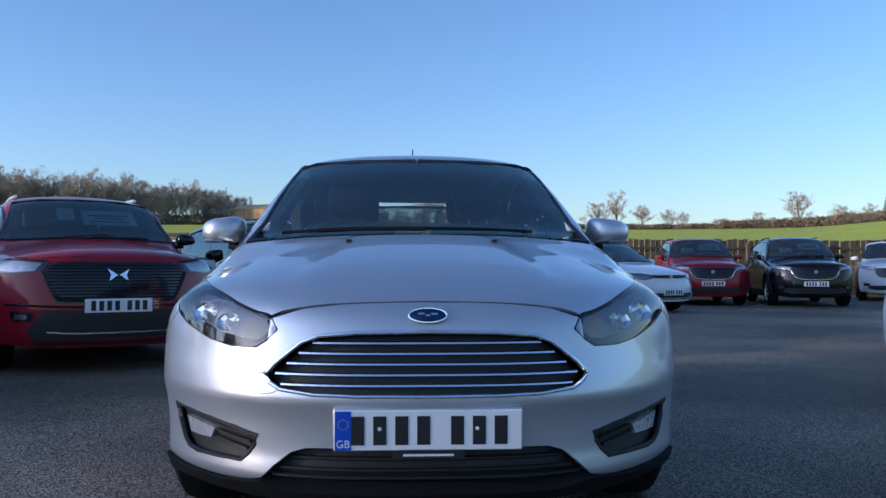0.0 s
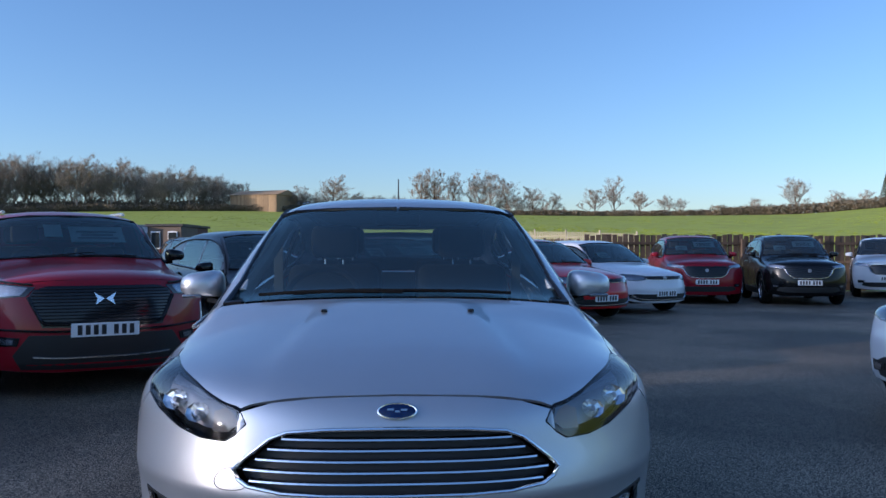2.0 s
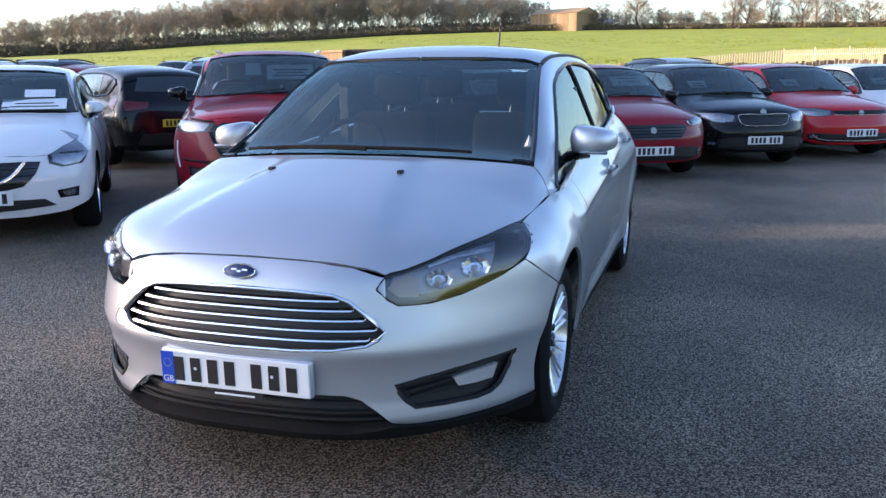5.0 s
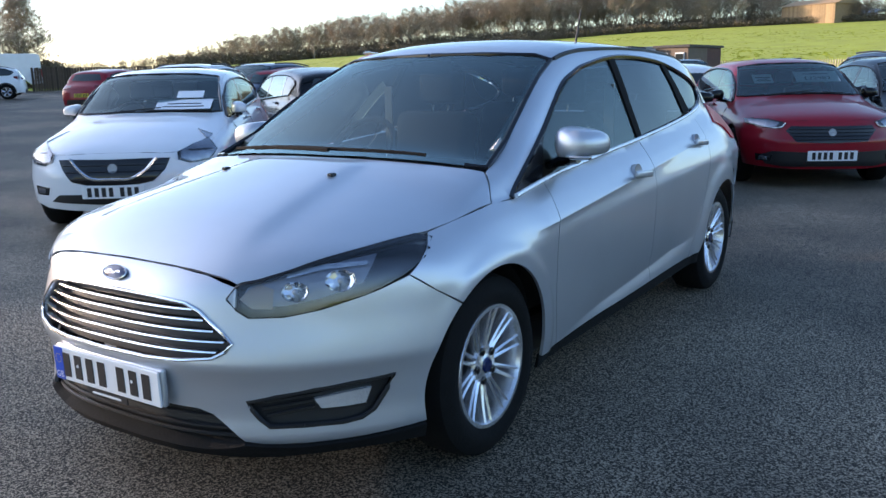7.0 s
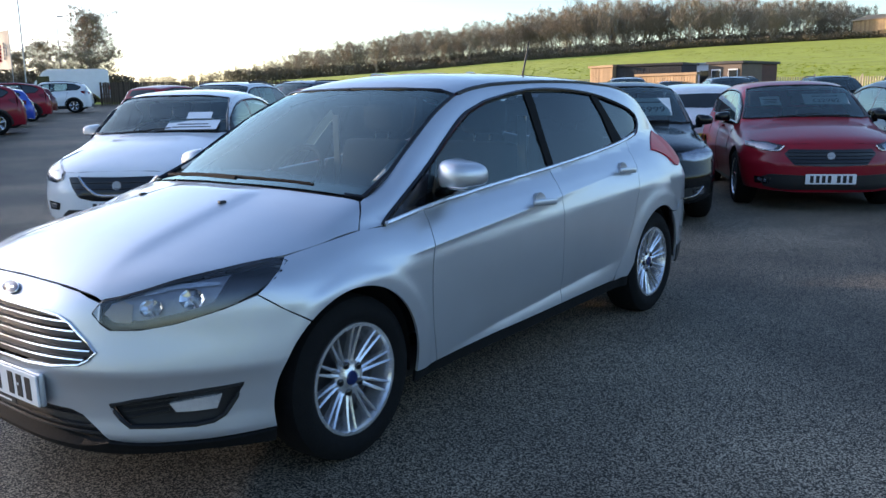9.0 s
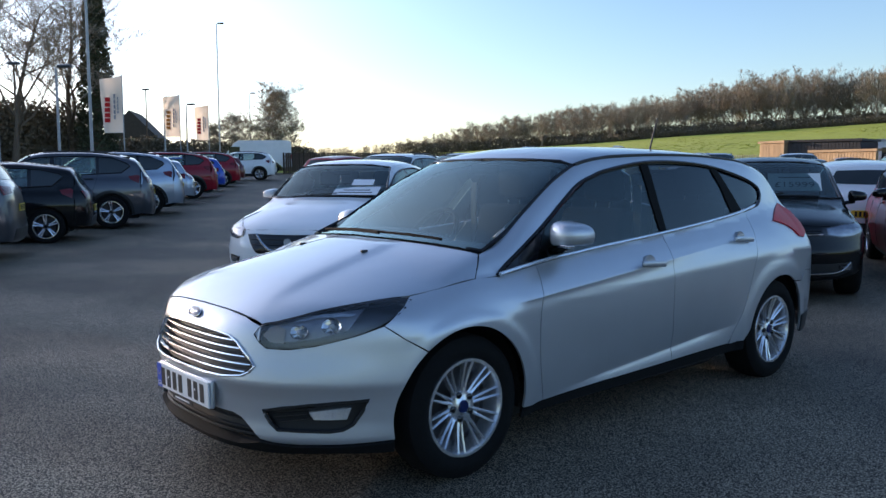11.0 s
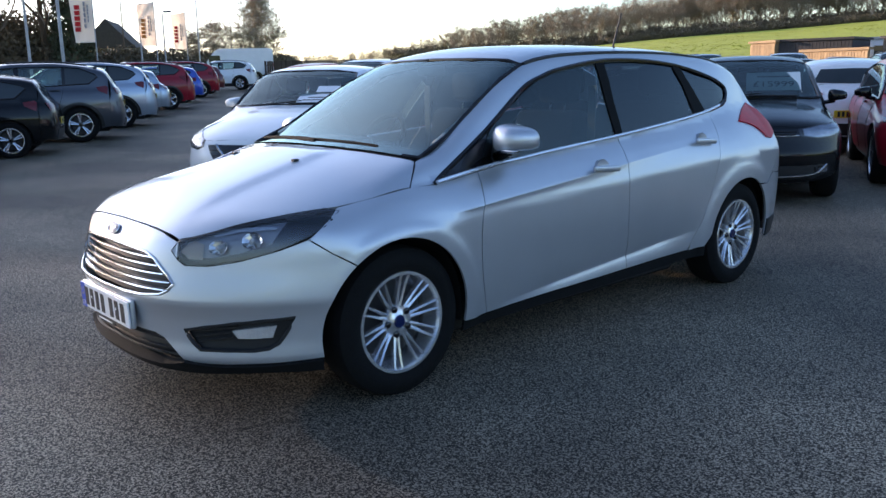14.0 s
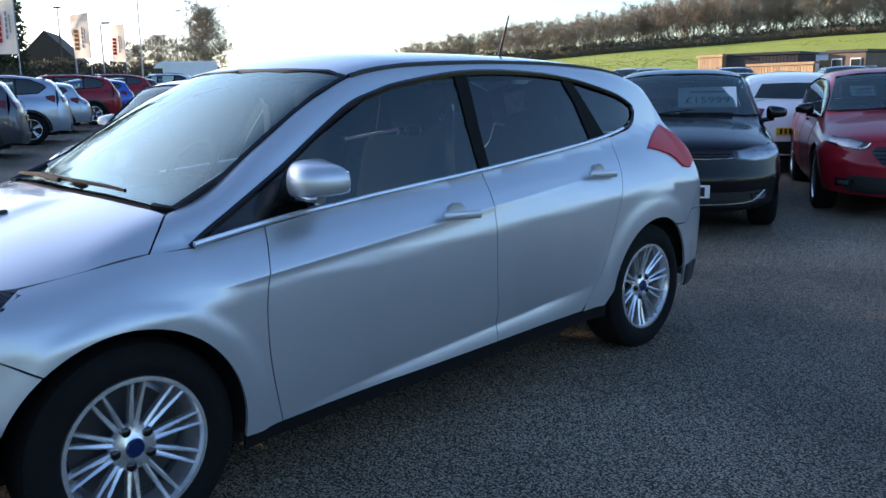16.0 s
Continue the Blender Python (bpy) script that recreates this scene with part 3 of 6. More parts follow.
    both("front_door", "along", seq(B, ("side", smooth_line(top_f, 4)[:-1] + smooth_line([(y - 0.0018, z) for y, z in rear_f], 3) + [(1.9, 0.272)] + smooth_line(door_f[::-1], 3)[:-1])), SILVER)
    rear_r = [(3.345, 1.062), (3.285, 0.92), (3.21, 0.75), (3.165, 0.62), (3.09, 0.45), (3.0, 0.335), (2.97, 0.302)]
    both("rear_door", "along", seq(B, ("side", [(2.406, 0.974), (2.9, 1.018), (3.2, 1.048)] + smooth_line(rear_r, 3) + [(2.7, 0.296)] + smooth_line([(y + 0.0018, z) for y, z in rear_f[::-1]], 3)[:-1])), SILVER)
    # body side: pillars, cant rail and rear quarter
    dlo_top = [(1.127, 0.857), (1.30, 0.945), (1.511, 1.056), (1.70, 1.165), (1.86, 1.25), (2.0, 1.293), (2.127, 1.322), (2.469, 1.364), (2.805, 1.366), (3.157, 1.335), (3.487, 1.265), (3.62, 1.215), (3.65, 1.185), (3.62, 1.14), (3.548, 1.103), (3.45, 1.085), (3.345, 1.07)]
    dlo = smooth_line(dlo_top, 4)
    rail = [(0.710, 1.13), (0.676, 1.33), (0.643, 1.52), (0.604, 1.74), (0.584, 1.92), (0.580, 2.2), (0.578, 2.9), (0.57, 3.4), (0.55, 3.75)]
    quarter = seq(B, ("above", [(0.800, 1.003), (0.760, 1.056), (0.716, 1.102)] + smooth_line(rail, 3)), ("side", [(3.93, 1.28), (4.06, 1.08), (4.12, 0.95), (4.05, 0.80), (3.95, 0.66), (3.87, 0.6)] + arc(3.545, 0.312, 0.352, 58, 172, 24) + [(3.13, 0.30), (2.99, 0.295), (3.004, 0.332)] + [(y + 0.0032, z) for y, z in smooth_line(rear_r[::-1], 3)[1:]]), ("side", dlo[::-1]))
    both("body_side", "along", quarter, SILVER)
    roof_side = [(x - 0.012, y) for x, y in smooth_line(rail, 3) if y > 1.9]
    roof = seq(B, ("above", [(0, 1.825), (0.3, 1.845), (0.5, 1.90)] + roof_side + [(0.45, 3.86), (0.2, 3.92), (0, 3.93)]))
    skin("roof", B, "above", roof + flip(roof)[1:-1], SILVER, car, 0.07)
    for m in (1, -1):
        line = lifted(B, seq(B, ("above", [(x - 0.005, y) for x, y in smooth_line(rail, 3) if y > 1.88])), -0.002)
        part("roof_ditch_trim", rod([(m * x, y, z) for x, y, z in line], 0.012, 6), PLASTIC, car, smooth=True)
    # tail
    tail_half = seq(B, ("back", [(0, 1.03), (0.5, 1.035)]), ("side", [(4.068, 1.075), (4.124, 0.95), (4.054, 0.80), (3.954, 0.66)]), ("back", [(0.5, 0.62), (0, 0.62)]))
    skin("tailgate", B, "tail", tail_half + flip(tail_half)[1:-1], SILVER, car, 0.08)
    screen_half = seq(B, ("back", [(0, 1.33), (0.45, 1.32)]), ("side", [(3.94, 1.28), (4.0, 1.2), (4.06, 1.088)]), ("back", [(0.5, 1.04), (0, 1.035)]))
    skin("rear_screen", B, "tail", screen_half + flip(screen_half)[1:-1], REAR_GLASS, car, 0.08, off=-0.004, rim=0)
    valance = seq(B, ("back", [(0, 0.37), (0.55, 0.37)]), ("side", [(4.02, 0.365), (3.915, 0.36), (3.912, 0.25)]), ("back", [(0.5, 0.245), (0, 0.245)]))
    skin("rear_valance", B, "tail", valance + flip(valance)[1:-1], PLASTIC, car, 0.06, off=0.006, label="black plastic rear valance")
    rb = seq(B, ("back", [(0, 0.61), (0.5, 0.61)]), ("side", [(3.953, 0.656), (3.873, 0.596)] + arc(3.545, 0.312, 0.352, 55, -8, 12) + [(3.95, 0.24)]), ("back", [(0.5, 0.24), (0, 0.24)]))
    skin("rear_bumper", B, "tail", rb + flip(rb)[1:-1], SILVER, car, 0.08)
    lamp_t = seq(B, ("side", [(3.606, 0.995), (3.70, 0.978), (3.79, 0.955), (3.85, 0.925), (3.895, 0.883), (3.97, 0.872), (4.06, 0.90), (4.09, 0.96), (4.05, 1.04), (3.96, 1.09), (3.80, 1.058), (3.70, 1.03)]))
    for mi in (False, True):
        skin("tail_lamp", B, "along", lamp_t, RED_LENS, car, st, off=0.008, mirror=mi)
    # black sill, lip and intakes
    sill_o = seq(B, ("side", [(1.235, 0.247), (1.9, 0.266), (2.7, 0.29), (3.16, 0.295), (3.16, 0.235), (1.235, 0.195)]))
    for mi in (False, True):
        skin("sill_skirt", B, "along", sill_o, RUBBER, car, 0.06, off=-0.012, mirror=mi, label="black plastic sill skirt")
    lip = seq(B, ("front", [(0, 0.222), (0.2, 0.221), (0.36, 0.222), (0.43, 0.233), (0.478, 0.245), (0.6, 0.234), (0.73, 0.235)]), ("side", [(0.512, 0.245), (0.52, 0.20)]), ("front", [(0.70, 0.205), (0.5, 0.195), (0.2, 0.19), (0, 0.19)]))
    skin("front_lip", B, "nose", lip + flip(lip)[1:-1], RUBBER, car, st, off=0.012, rim=0.05)
    intake = seq(B, ("front", [(0, 0.35), (0.345, 0.347), (0.39, 0.332), (0.45, 0.288), (0.482, 0.25), (0.43, 0.23), (0.2, 0.218), (0, 0.218)]))
    skin("lower_intake", B, "nose", intake + flip(intake)[1:-1], PLASTIC, car, st, off=-0.04, rim=0)
    for z in (0.255, 0.285, 0.315):
        w = 0.46 - (z - 0.25) * 0.9
        line = lifted(B, seq(B, ("front", [(w * (i / 8 - 1), z) for i in range(17)])), -0.025)
        part("intake_bar", rod(line, 0.006, 6), PLASTIC, car, smooth=True)
    # upper grille
    ge = seq(B, ("front", grille_edge))
    grille = skin("grille", B, "nose", ge + flip(ge)[1:-1], INK, car, st, off=-0.04, rim=0, label="black grille with chrome bars")
    ring = lifted(B, ge + flip(ge)[1:-1], 0.002)
    part("surround", rod(ring + [ring[0]], 0.006, 8), CHROME, grille, "chrome grille surround", smooth=True)
    right = pchip([(0.505, 0.41), (0.53, 0.44), (0.548, 0.452), (0.578, 0.42), (0.606, 0.386), (0.637, 0.345), (0.656, 0.30)])
    for z in (0.523, 0.552, 0.581, 0.610, 0.639):
        w = float(right(z)) - 0.012
        line = lifted(B, seq(B, ("front", [(w * (i / 12 - 1), z) for i in range(25)])), -0.006)
        bm = bmesh.new()
        rows = [[bm.verts.new((x, y + dy, z1 + dz)) for x, y, z1 in line] for dy, dz in ((0, -0.0030), (0.002, 0.0018), (0.016, 0.0050), (0.018, -0.0030))]
        for ra, rb in zip(rows, rows[1:] + rows[:1]):
            for i in range(len(line) - 1):
                bm.faces.new((ra[i], ra[i + 1], rb[i + 1], rb[i]))
        part("chrome_bar", bm, CHROME, grille)
    # fog lamps
    for mi in (False, True):
        f3 = seq(B, ("front", fog[:-1]))
        housing = skin("fog_lamp_housing", B, "nose", f3, PLASTIC, car, 0.03, off=-0.02, rim=0, mirror=mi)
        s = -1 if mi else 1
        for z0, a, b in ((0.325, 0.53, 0.64), (0.345, 0.52, 0.64), (0.365, 0.52, 0.66)):
            line = lifted(B, seq(B, ("front", [(a + (b - a) * i / 5, z0 + 0.02 * i / 5) for i in range(6)])), -0.012)
            part("louvre", rod([(s * x, y, z) for x, y, z in line], 0.005, 6), PLASTIC, housing, smooth=True)
        lamp = seq(B, ("front", [(0.642, 0.368), (0.70, 0.379), (0.755, 0.386), (0.742, 0.34), (0.70, 0.337), (0.655, 0.338)]))
        skin("fog_lamp", B, "nose", lamp, LAMP_INNER, housing, 0.03, off=-0.006, rim=0.02, mirror=mi, label="clear fog lamp")
        bez = lifted(B, seq(B, ("front", fog)), -0.003)
        part("bezel", rod([(s * x, y, z) for x, y, z in bez], 0.008, 6), PLASTIC, housing, smooth=True)
    # headlamps
    lamp_o = seq(B, ("front", lamp_low_front), ("side", lamp_low_side), ("above", lamp_top[::-1][1:-1]), ("front", [(0.45, 0.70)]))
    lamp_in = seq(B, ("front", [(0.470, 0.676), (0.515, 0.650), (0.58, 0.650), (0.66, 0.668), (0.735, 0.700)]), ("above", [(0.722, 0.46), (0.680, 0.385), (0.610, 0.285), (0.535, 0.200)]), ("front", [(0.480, 0.708)]))
    for mi in (False, True):
        s = -1 if mi else 1
        lamp = skin("headlamp", B, "nose", lamp_o, DARK_LAMP, car, 0.03, off=-0.026, rim=0, mirror=mi, label="clear headlamp with chrome reflectors and amber indicator")
        skin("reflector_tray", B, "nose", lamp_in, LAMP_BOWL, lamp, 0.03, off=-0.020, rim=0, mirror=mi)
        skin("lens", B, "nose", lamp_o, LAMP_GLASS, lamp, 0.035, off=0.0, rim=0.0, mirror=mi)
        edge = lifted(B, lamp_o, -0.006)
        edge.append(edge[0])
        part("gasket", rod([(s * x, y, z) for x, y, z in edge], 0.007, 6), GLOSS_BLACK, lamp, smooth=True)
        for (x, z, r, mat) in ((0.600, 0.688, 0.043, CHROME), (0.690, 0.712, 0.048, CHROME)):
            c = np.array(lifted(B, seq(B, ("front", [(x, z)])), -0.007)[0])
            bowl = lathe([(0.007, 0.000), (0.012, -0.006), (r * 0.5, -0.005), (r * 0.85, 0.001), (r, 0.006)], 9, "Z")
            bmesh.ops.scale(bowl, vec=(1.0, 0.72, 1), verts=bowl.verts)
            reflector = part("reflector", bowl, mat, lamp, turn=pose(s * c[0], c[1], c[2], 64, 0, s * 26))
            part("bulb_shield", lathe([(0.0005, 0.012), (0.009, 0.008), (0.011, -0.018)], 12, "Z"), STEEL, reflector, smooth=True, turn=pose(s * c[0], c[1], c[2], 64, 0, s * 26))
        ind = seq(B, ("front", [(0.465, 0.672), (0.50, 0.645), (0.552, 0.642), (0.548, 0.70), (0.51, 0.715), (0.485, 0.70)]))
        skin("indicator", B, "nose", ind, AMBER, lamp, 0.03, off=-0.015, rim=0.0, mirror=mi)
        strip = seq(B, ("front", [(0.56, 0.745), (0.64, 0.765), (0.72, 0.765), (0.73, 0.755), (0.64, 0.75), (0.57, 0.73)]))
        skin("daytime_strip", B, "nose", strip, LAMP_INNER, lamp, 0.03, off=-0.012, rim=0.0, mirror=mi)
    # windscreen and cowl
    ws = [(0, 1.045), (0.3, 1.062), (0.5, 1.088), (0.62, 1.105), (0.694, 1.135), (0.664, 1.33), (0.631, 1.52), (0.592, 1.74), (0.570, 1.90), (0.5, 1.888), (0.3, 1.835), (0, 1.815)]
    wp = seq(B, ("above", ws))
    skin("windscreen", B, "above", wp + flip(wp)[1:-1], CLEAR, car, 0.06, rim=0, label="clear curved windscreen")
    for m in (1, -1):
        line = lifted(B, seq(B, ("above", [(x + 0.006, y) for x, y in ws[3:]])), -0.003)
        part("windscreen_seal", rod([(m * x, y, z) for x, y, z in line], 0.013, 6), GLOSS_BLACK, car, smooth=True)
    cw = seq(B, ("above", bonnet_rear[::-1] + [(0.705, 1.13), (0.695, 1.15), (0.62, 1.115), (0.5, 1.098), (0.3, 1.072), (0, 1.055)]))
    for mi in (False, True):
        skin("scuttle", B, "above", cw, PLASTIC, car, 0.05, off=-0.012, rim=0, mirror=mi)
    for pts in ([(-0.42, 1.095), (-0.2, 1.085), (0.1, 1.075), (0.46, 1.10)], [(0.02, 1.06), (-0.25, 1.08), (-0.56, 1.12)], ):
        line = lifted(B, [tuple(p) for p in B.on("above", smooth_line(pts, 5))], 0.018)
        wiper = part("wiper", rod(line, 0.009, 6, 0.7), RUBBER, car, smooth=True)
    for m in (1, -1):
        p = B.on("above", [(0.27, 0.785)])[0]
        part("washer_nozzle", box(0.022, 0.03, 0.012, m * p[0], p[1], p[2] - 0.003, 0.004, 2), PLASTIC, car)
    # side glass
    for mi in (False, True):
        s = -1 if mi else 1
        skin("quarter_trim", B, "along", seq(B, ("side", [(1.14, 0.859), (1.30, 0.943), (1.505, 1.05), (1.53, 1.062), (1.405, 0.897), (1.39, 0.89)])), GLOSS_BLACK, car, 0.05, off=-0.004, mirror=mi)
        skin("front_window", B, "along", seq(B, ("side", smooth_line([(1.41, 0.905), (1.545, 1.062), (1.70, 1.15), (1.86, 1.232), (2.0, 1.29), (2.127, 1.32), (2.425, 1.362)], 3) + [(2.40, 1.15), (2.395, 0.982), (2.2, 0.967), (1.8, 0.937)])), SIDE_GLASS, car, 0.06, off=-0.006, rim=0, mirror=mi)
        skin("pillar_trim", B, "along", seq(B, ("side", [(2.395, 0.98), (2.40, 1.15), (2.425, 1.343), (2.44, 1.36), (2.50, 1.362), (2.495, 1.345), (2.462, 1.15), (2.452, 0.99)])), RUBBER, car, 0.05, off=0.001, mirror=mi)
        skin("rear_window", B, "along", seq(B, ("side", [(2.455, 0.992), (2.465, 1.15), (2.497, 1.366), (2.65, 1.368), (2.8, 1.366), (3.0, 1.352), (3.105, 1.34), (3.14, 1.22), (3.165, 1.062), (3.0, 1.042), (2.7, 1.015)])), TINTED, car, 0.06, off=-0.006, rim=0, mirror=mi)
        skin("pillar_trim", B, "along", seq(B, ("side", [(3.17, 1.062), (3.145, 1.22), (3.11, 1.318), (3.12, 1.333), (3.18, 1.318), (3.215, 1.25), (3.30, 1.073)])), RUBBER, car, 0.05, off=0.001, mirror=mi)
        skin("quarter_window", B, "along", seq(B, ("side", [(3.305, 1.077), (3.22, 1.25), (3.185, 1.312), (3.35, 1.275), (3.487, 1.245), (3.60, 1.205), (3.625, 1.18), (3.60, 1.147), (3.54, 1.117), (3.45, 1.097)])), TINTED, car, 0.05, off=-0.006, rim=0, mirror=mi)
        edge = lifted(B, seq(B, ("side", dlo)), -0.004)
        part("window_seal", rod([(s * x, y, z) for x, y, z in edge], 0.013, 6), GLOSS_BLACK, car, smooth=True)
        belt_line = lifted(B, seq(B, ("side", smooth_line([(1.13, 0.853), (1.386, 0.887), (1.806, 0.931), (2.402, 0.977), (2.9, 1.022), (3.2, 1.052), (3.35, 1.072), (3.45, 1.088)], 3))), 0.019)
        part("belt_strip", rod([(s * x, y, z) for x, y, z in belt_line], 0.009, 8), ALLOY, car, "chrome window strip", smooth=True)
        for (hy, hz) in ((2.17, 0.838), (3.105, 0.912)):
            p = B.on("side", [(hy, hz)])[0]
            grip = box(0.022, 0.205, 0.031, 0.026, 0, -0.0155, 0.0105, 3)
            handle = part("door_handle", grip, SILVER, car, smooth=True, turn=pose(s * p[0], p[1], p[2], -4, 0, 0) @ Matrix.Diagonal((s, 1, 1, 1)))
            cup = lathe([(0.001, 0.001), (0.045, 0.001), (0.05, 0.003), (0.05, -0.02)], 24)
            part("cup", cup, SILVER, handle, smooth=True, turn=pose(s * (p[0] - 0.001), p[1], p[2], 0, 0, 0) @ pose(0, 0, 0, 0, -8 * s, 0) @ Matrix.Diagonal((s, 1.0, 0.9, 1)))
        mirror_parts(car, pose(s * 0.885, 1.545, 1.012, 0, 0, -s * 8), SILVER, (0.100, 0.104, 0.070), mirror=mi, back=0.62)
        part("mirror_indicator", box(0.085, 0.03, 0.016, s * 0.915, 1.470, 0.966, 0.006, 2), LAMP_FACE, car, smooth=True)
    # wheels, arches, underside
    for y in (AXLE_F, AXLE_R):
        for s in (1, -1):
            turn = pose(s * 0.765, y, HUB_Z, 0, 0, 0 if s > 0 else 180)
            wheel_parts(car, turn, TYRE_R, 0.212, 0.205, (10, 0.0150, 0.0074), ALLOY, 0.2)
            liner = bmesh.new()
            a = arc(0, 0, 0.375, -12, 192, 24)
            inner, outer = [liner.verts.new((s * 0.50, y + u, HUB_Z + v)) for u, v in a], [liner.verts.new((s * 0.81, y + u, HUB_Z + v)) for u, v in a]
            for i in range(24):
                liner.faces.new((inner[i], inner[i + 1], outer[i + 1], outer[i]))
            liner.faces.new(inner)
            part("arch_liner", liner, CABIN, car)
    under = box(1.0, 3.7, 0.2, 0, 2.28, 0.16, 0.03)
    # lower, wider slab added to block low sun passing beneath the car
    box(1.36, 1.84, 0.16, 0, 2.22, 0.13, 0.02, bm=under)
    part("underbody", under, CABIN, car)
    # hidden dark box added to stop sun gleaming inside the rear bumper
    part("boot_tub", box(1.40, 0.26, 0.5, 0, 4.06, 0.28, 0.02), CABIN, car)
    # cabin
    cab = box(1.30, 2.3, 0.3, 0, 2.6, 0.3, 0.03)
    part("cabin_floor", cab, CABIN, car)
    dash = box(1.40, 0.42, 0.24, 0, 1.42, 0.70, 0.06, 3)
    box(0.42, 0.2, 0.08, -0.36, 1.45, 0.91, 0.03, 2, bm=dash)
    part("dashboard", dash, CABIN, car, smooth=True)
    wheel_ring = rod([(-0.36 + 0.185 * math.cos(a), 0.06 * math.sin(a), 0.185 * math.sin(a)) for a in np.linspace(0, 2 * math.pi, 29)], 0.016, 8)
    box(0.30, 0.03, 0.05, -0.36, 0.0, -0.03, 0.01, bm=wheel_ring)
    part("steering_wheel", wheel_ring, CABIN, car, smooth=True, turn=pose(0, 1.73, 0.93, -18))
    for x in (-0.36, 0.36):
        for y, z in ((2.05, 0.42), (2.98, 0.44)):
            seat = box(0.5, 0.5, 0.16, x, y, z, 0.05, 3)
            back = box(0.5, 0.14, 0.60, 0, 0, 0, 0.06, 3)
            bmesh.ops.transform(back, matrix=pose(x, y + 0.22, z + 0.10, -14), verts=back.verts)
            joined(seat, back)
            seat_ob = part("car_seat", seat, SEAT_CLOTH, car, smooth=True)
            head = box(0.26, 0.10, 0.18, x, y + 0.40, z + 0.72, 0.04, 3)
            part("headrest", head, SEAT_CLOTH, seat_ob, smooth=True)
            for q in (-0.05, 0.05):
                part("headrest_post", rod([(x + q, y + 0.37, z + 0.64), (x + q, y + 0.40, z + 0.74)], 0.006, 6), CHROME, seat_ob)
    for s in (1, -1):
        part("pillar_lining", rod([(s * 0.655, 1.27, 0.99), (s * 0.605, 1.57, 1.135), (s * 0.545, 1.88, 1.305)], 0.030, 8), PILLAR_TRIM, car, smooth=True)
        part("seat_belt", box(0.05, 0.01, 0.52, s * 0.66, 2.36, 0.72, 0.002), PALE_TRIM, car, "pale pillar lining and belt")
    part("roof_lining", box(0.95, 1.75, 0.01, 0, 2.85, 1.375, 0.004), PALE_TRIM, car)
    part("rear_view_mirror", box(0.22, 0.03, 0.06, 0, 1.83, 1.30, 0.015, 2), CABIN, car, smooth=True)
    # badge, plate, aerial
    p = B.on("front", [(0, 0.714)])[0]
    nm = B.normal(np.array([p]))[0]
    tilt = math.degrees(math.atan2(nm[2], -nm[1]))
    badge = lathe([(0.001, 0.006), (0.040, 0.005), (0.046, 0.002), (0.046, -0.004)], 36, "Z")
    bmesh.ops.scale(badge, vec=(1.18, 0.5, 1), verts=badge.verts)
    bd = part("badge", badge, OVAL_BLUE, car, "blue oval badge with chrome ring", smooth=True, turn=pose(p[0], p[1] - 0.004, p[2], 90 - tilt))
    ringb = rod([(0.0545 * math.cos(a), 0.0235 * math.sin(a), 0.003) for a in np.linspace(0, 2 * math.pi, 37)], 0.0028, 6)
    part("ring", ringb, CHROME, bd, smooth=True, turn=pose(p[0], p[1] - 0.004, p[2], 90 - tilt))
    for x0, x1, z0 in ((-0.03, -0.008, 0.003), (-0.008, 0.008, -0.003), (0.008, 0.03, 0.002)):
        part("script_bar", box(x1 - x0 - 0.003, 0.006, 0.0015, (x0 + x1) / 2, z0, 0.0058), CHROME, bd, turn=pose(p[0], p[1] - 0.004, p[2], 90 - tilt))
    plinth = box(0.53, 0.02, 0.118, 0, 0.016, 0.344, 0.008, 3)
    part("plate_plinth", plinth, SILVER, car, smooth=True)
    pl = plate_parts(car, pose(0, 0.0, 0.402, 1.5))
    part("flag_strip", box(0.045, 0.002, 0.108, -0.2355, -0.0049, -0.054), PLATE_BLUE, pl, "blue strip")
    gb = bpy.data.curves.new("country_letters", "FONT")
    gb.body, gb.size, gb.align_x = "GB", 0.03, "CENTER"
    gbo = new("country_letters", gb)
    gbo.data.materials.append(PLATE_WHITE)
    gbo.parent, gbo.matrix_basis = pl, pose(-0.2355, -0.0065, -0.046, 90)
    for k in range(12):
        a = 2 * math.pi * k / 12
        part("star_dot", box(0.0025, 0.002, 0.0025, -0.2355 + 0.014 * math.cos(a), -0.0055, 0.016 + 0.014 * math.sin(a)), PLATE_YELLOW, pl)
    part("dealer_strip", box(0.20, 0.003, 0.02, 0.0, -0.003, -0.077), INK, pl)
    part("strip_writing", box(0.14, 0.002, 0.006, 0.0, -0.0055, -0.071), PLATE_WHITE, pl)
    for x in (-0.135, 0.135):
        part("plate_screw", lathe([(0.0005, 0.004), (0.005, 0.003), (0.006, 0)], 10, "Z"), PLATE_WHITE, pl, turn=pose(x, -0.0045, 0.005, 90))
    tow = lifted(B, seq(B, ("front", smooth_line([(-0.44, 0.555), (-0.50, 0.545), (-0.525, 0.51), (-0.50, 0.492), (-0.44, 0.498), (-0.42, 0.515)], 4))), 0.0)
    part("tow_eye_cover_line", rod(tow, 0.0014, 5), GREY_PAINT, car, smooth=True)
    part("aerial_base", lathe([(0.022, -0.01), (0.02, 0.012), (0.008, 0.025), (0.001, 0.026)], 16, "Z"), PLASTIC, car, smooth=True, turn=pose(0, 3.40, 1.437))
    part("aerial", rod([(0, 3.40, 1.45), (0, 3.44, 1.555), (0, 3.485, 1.68)], 0.0075, 6, 0.6), PLASTIC, car, smooth=True)
    return car



build_focus()


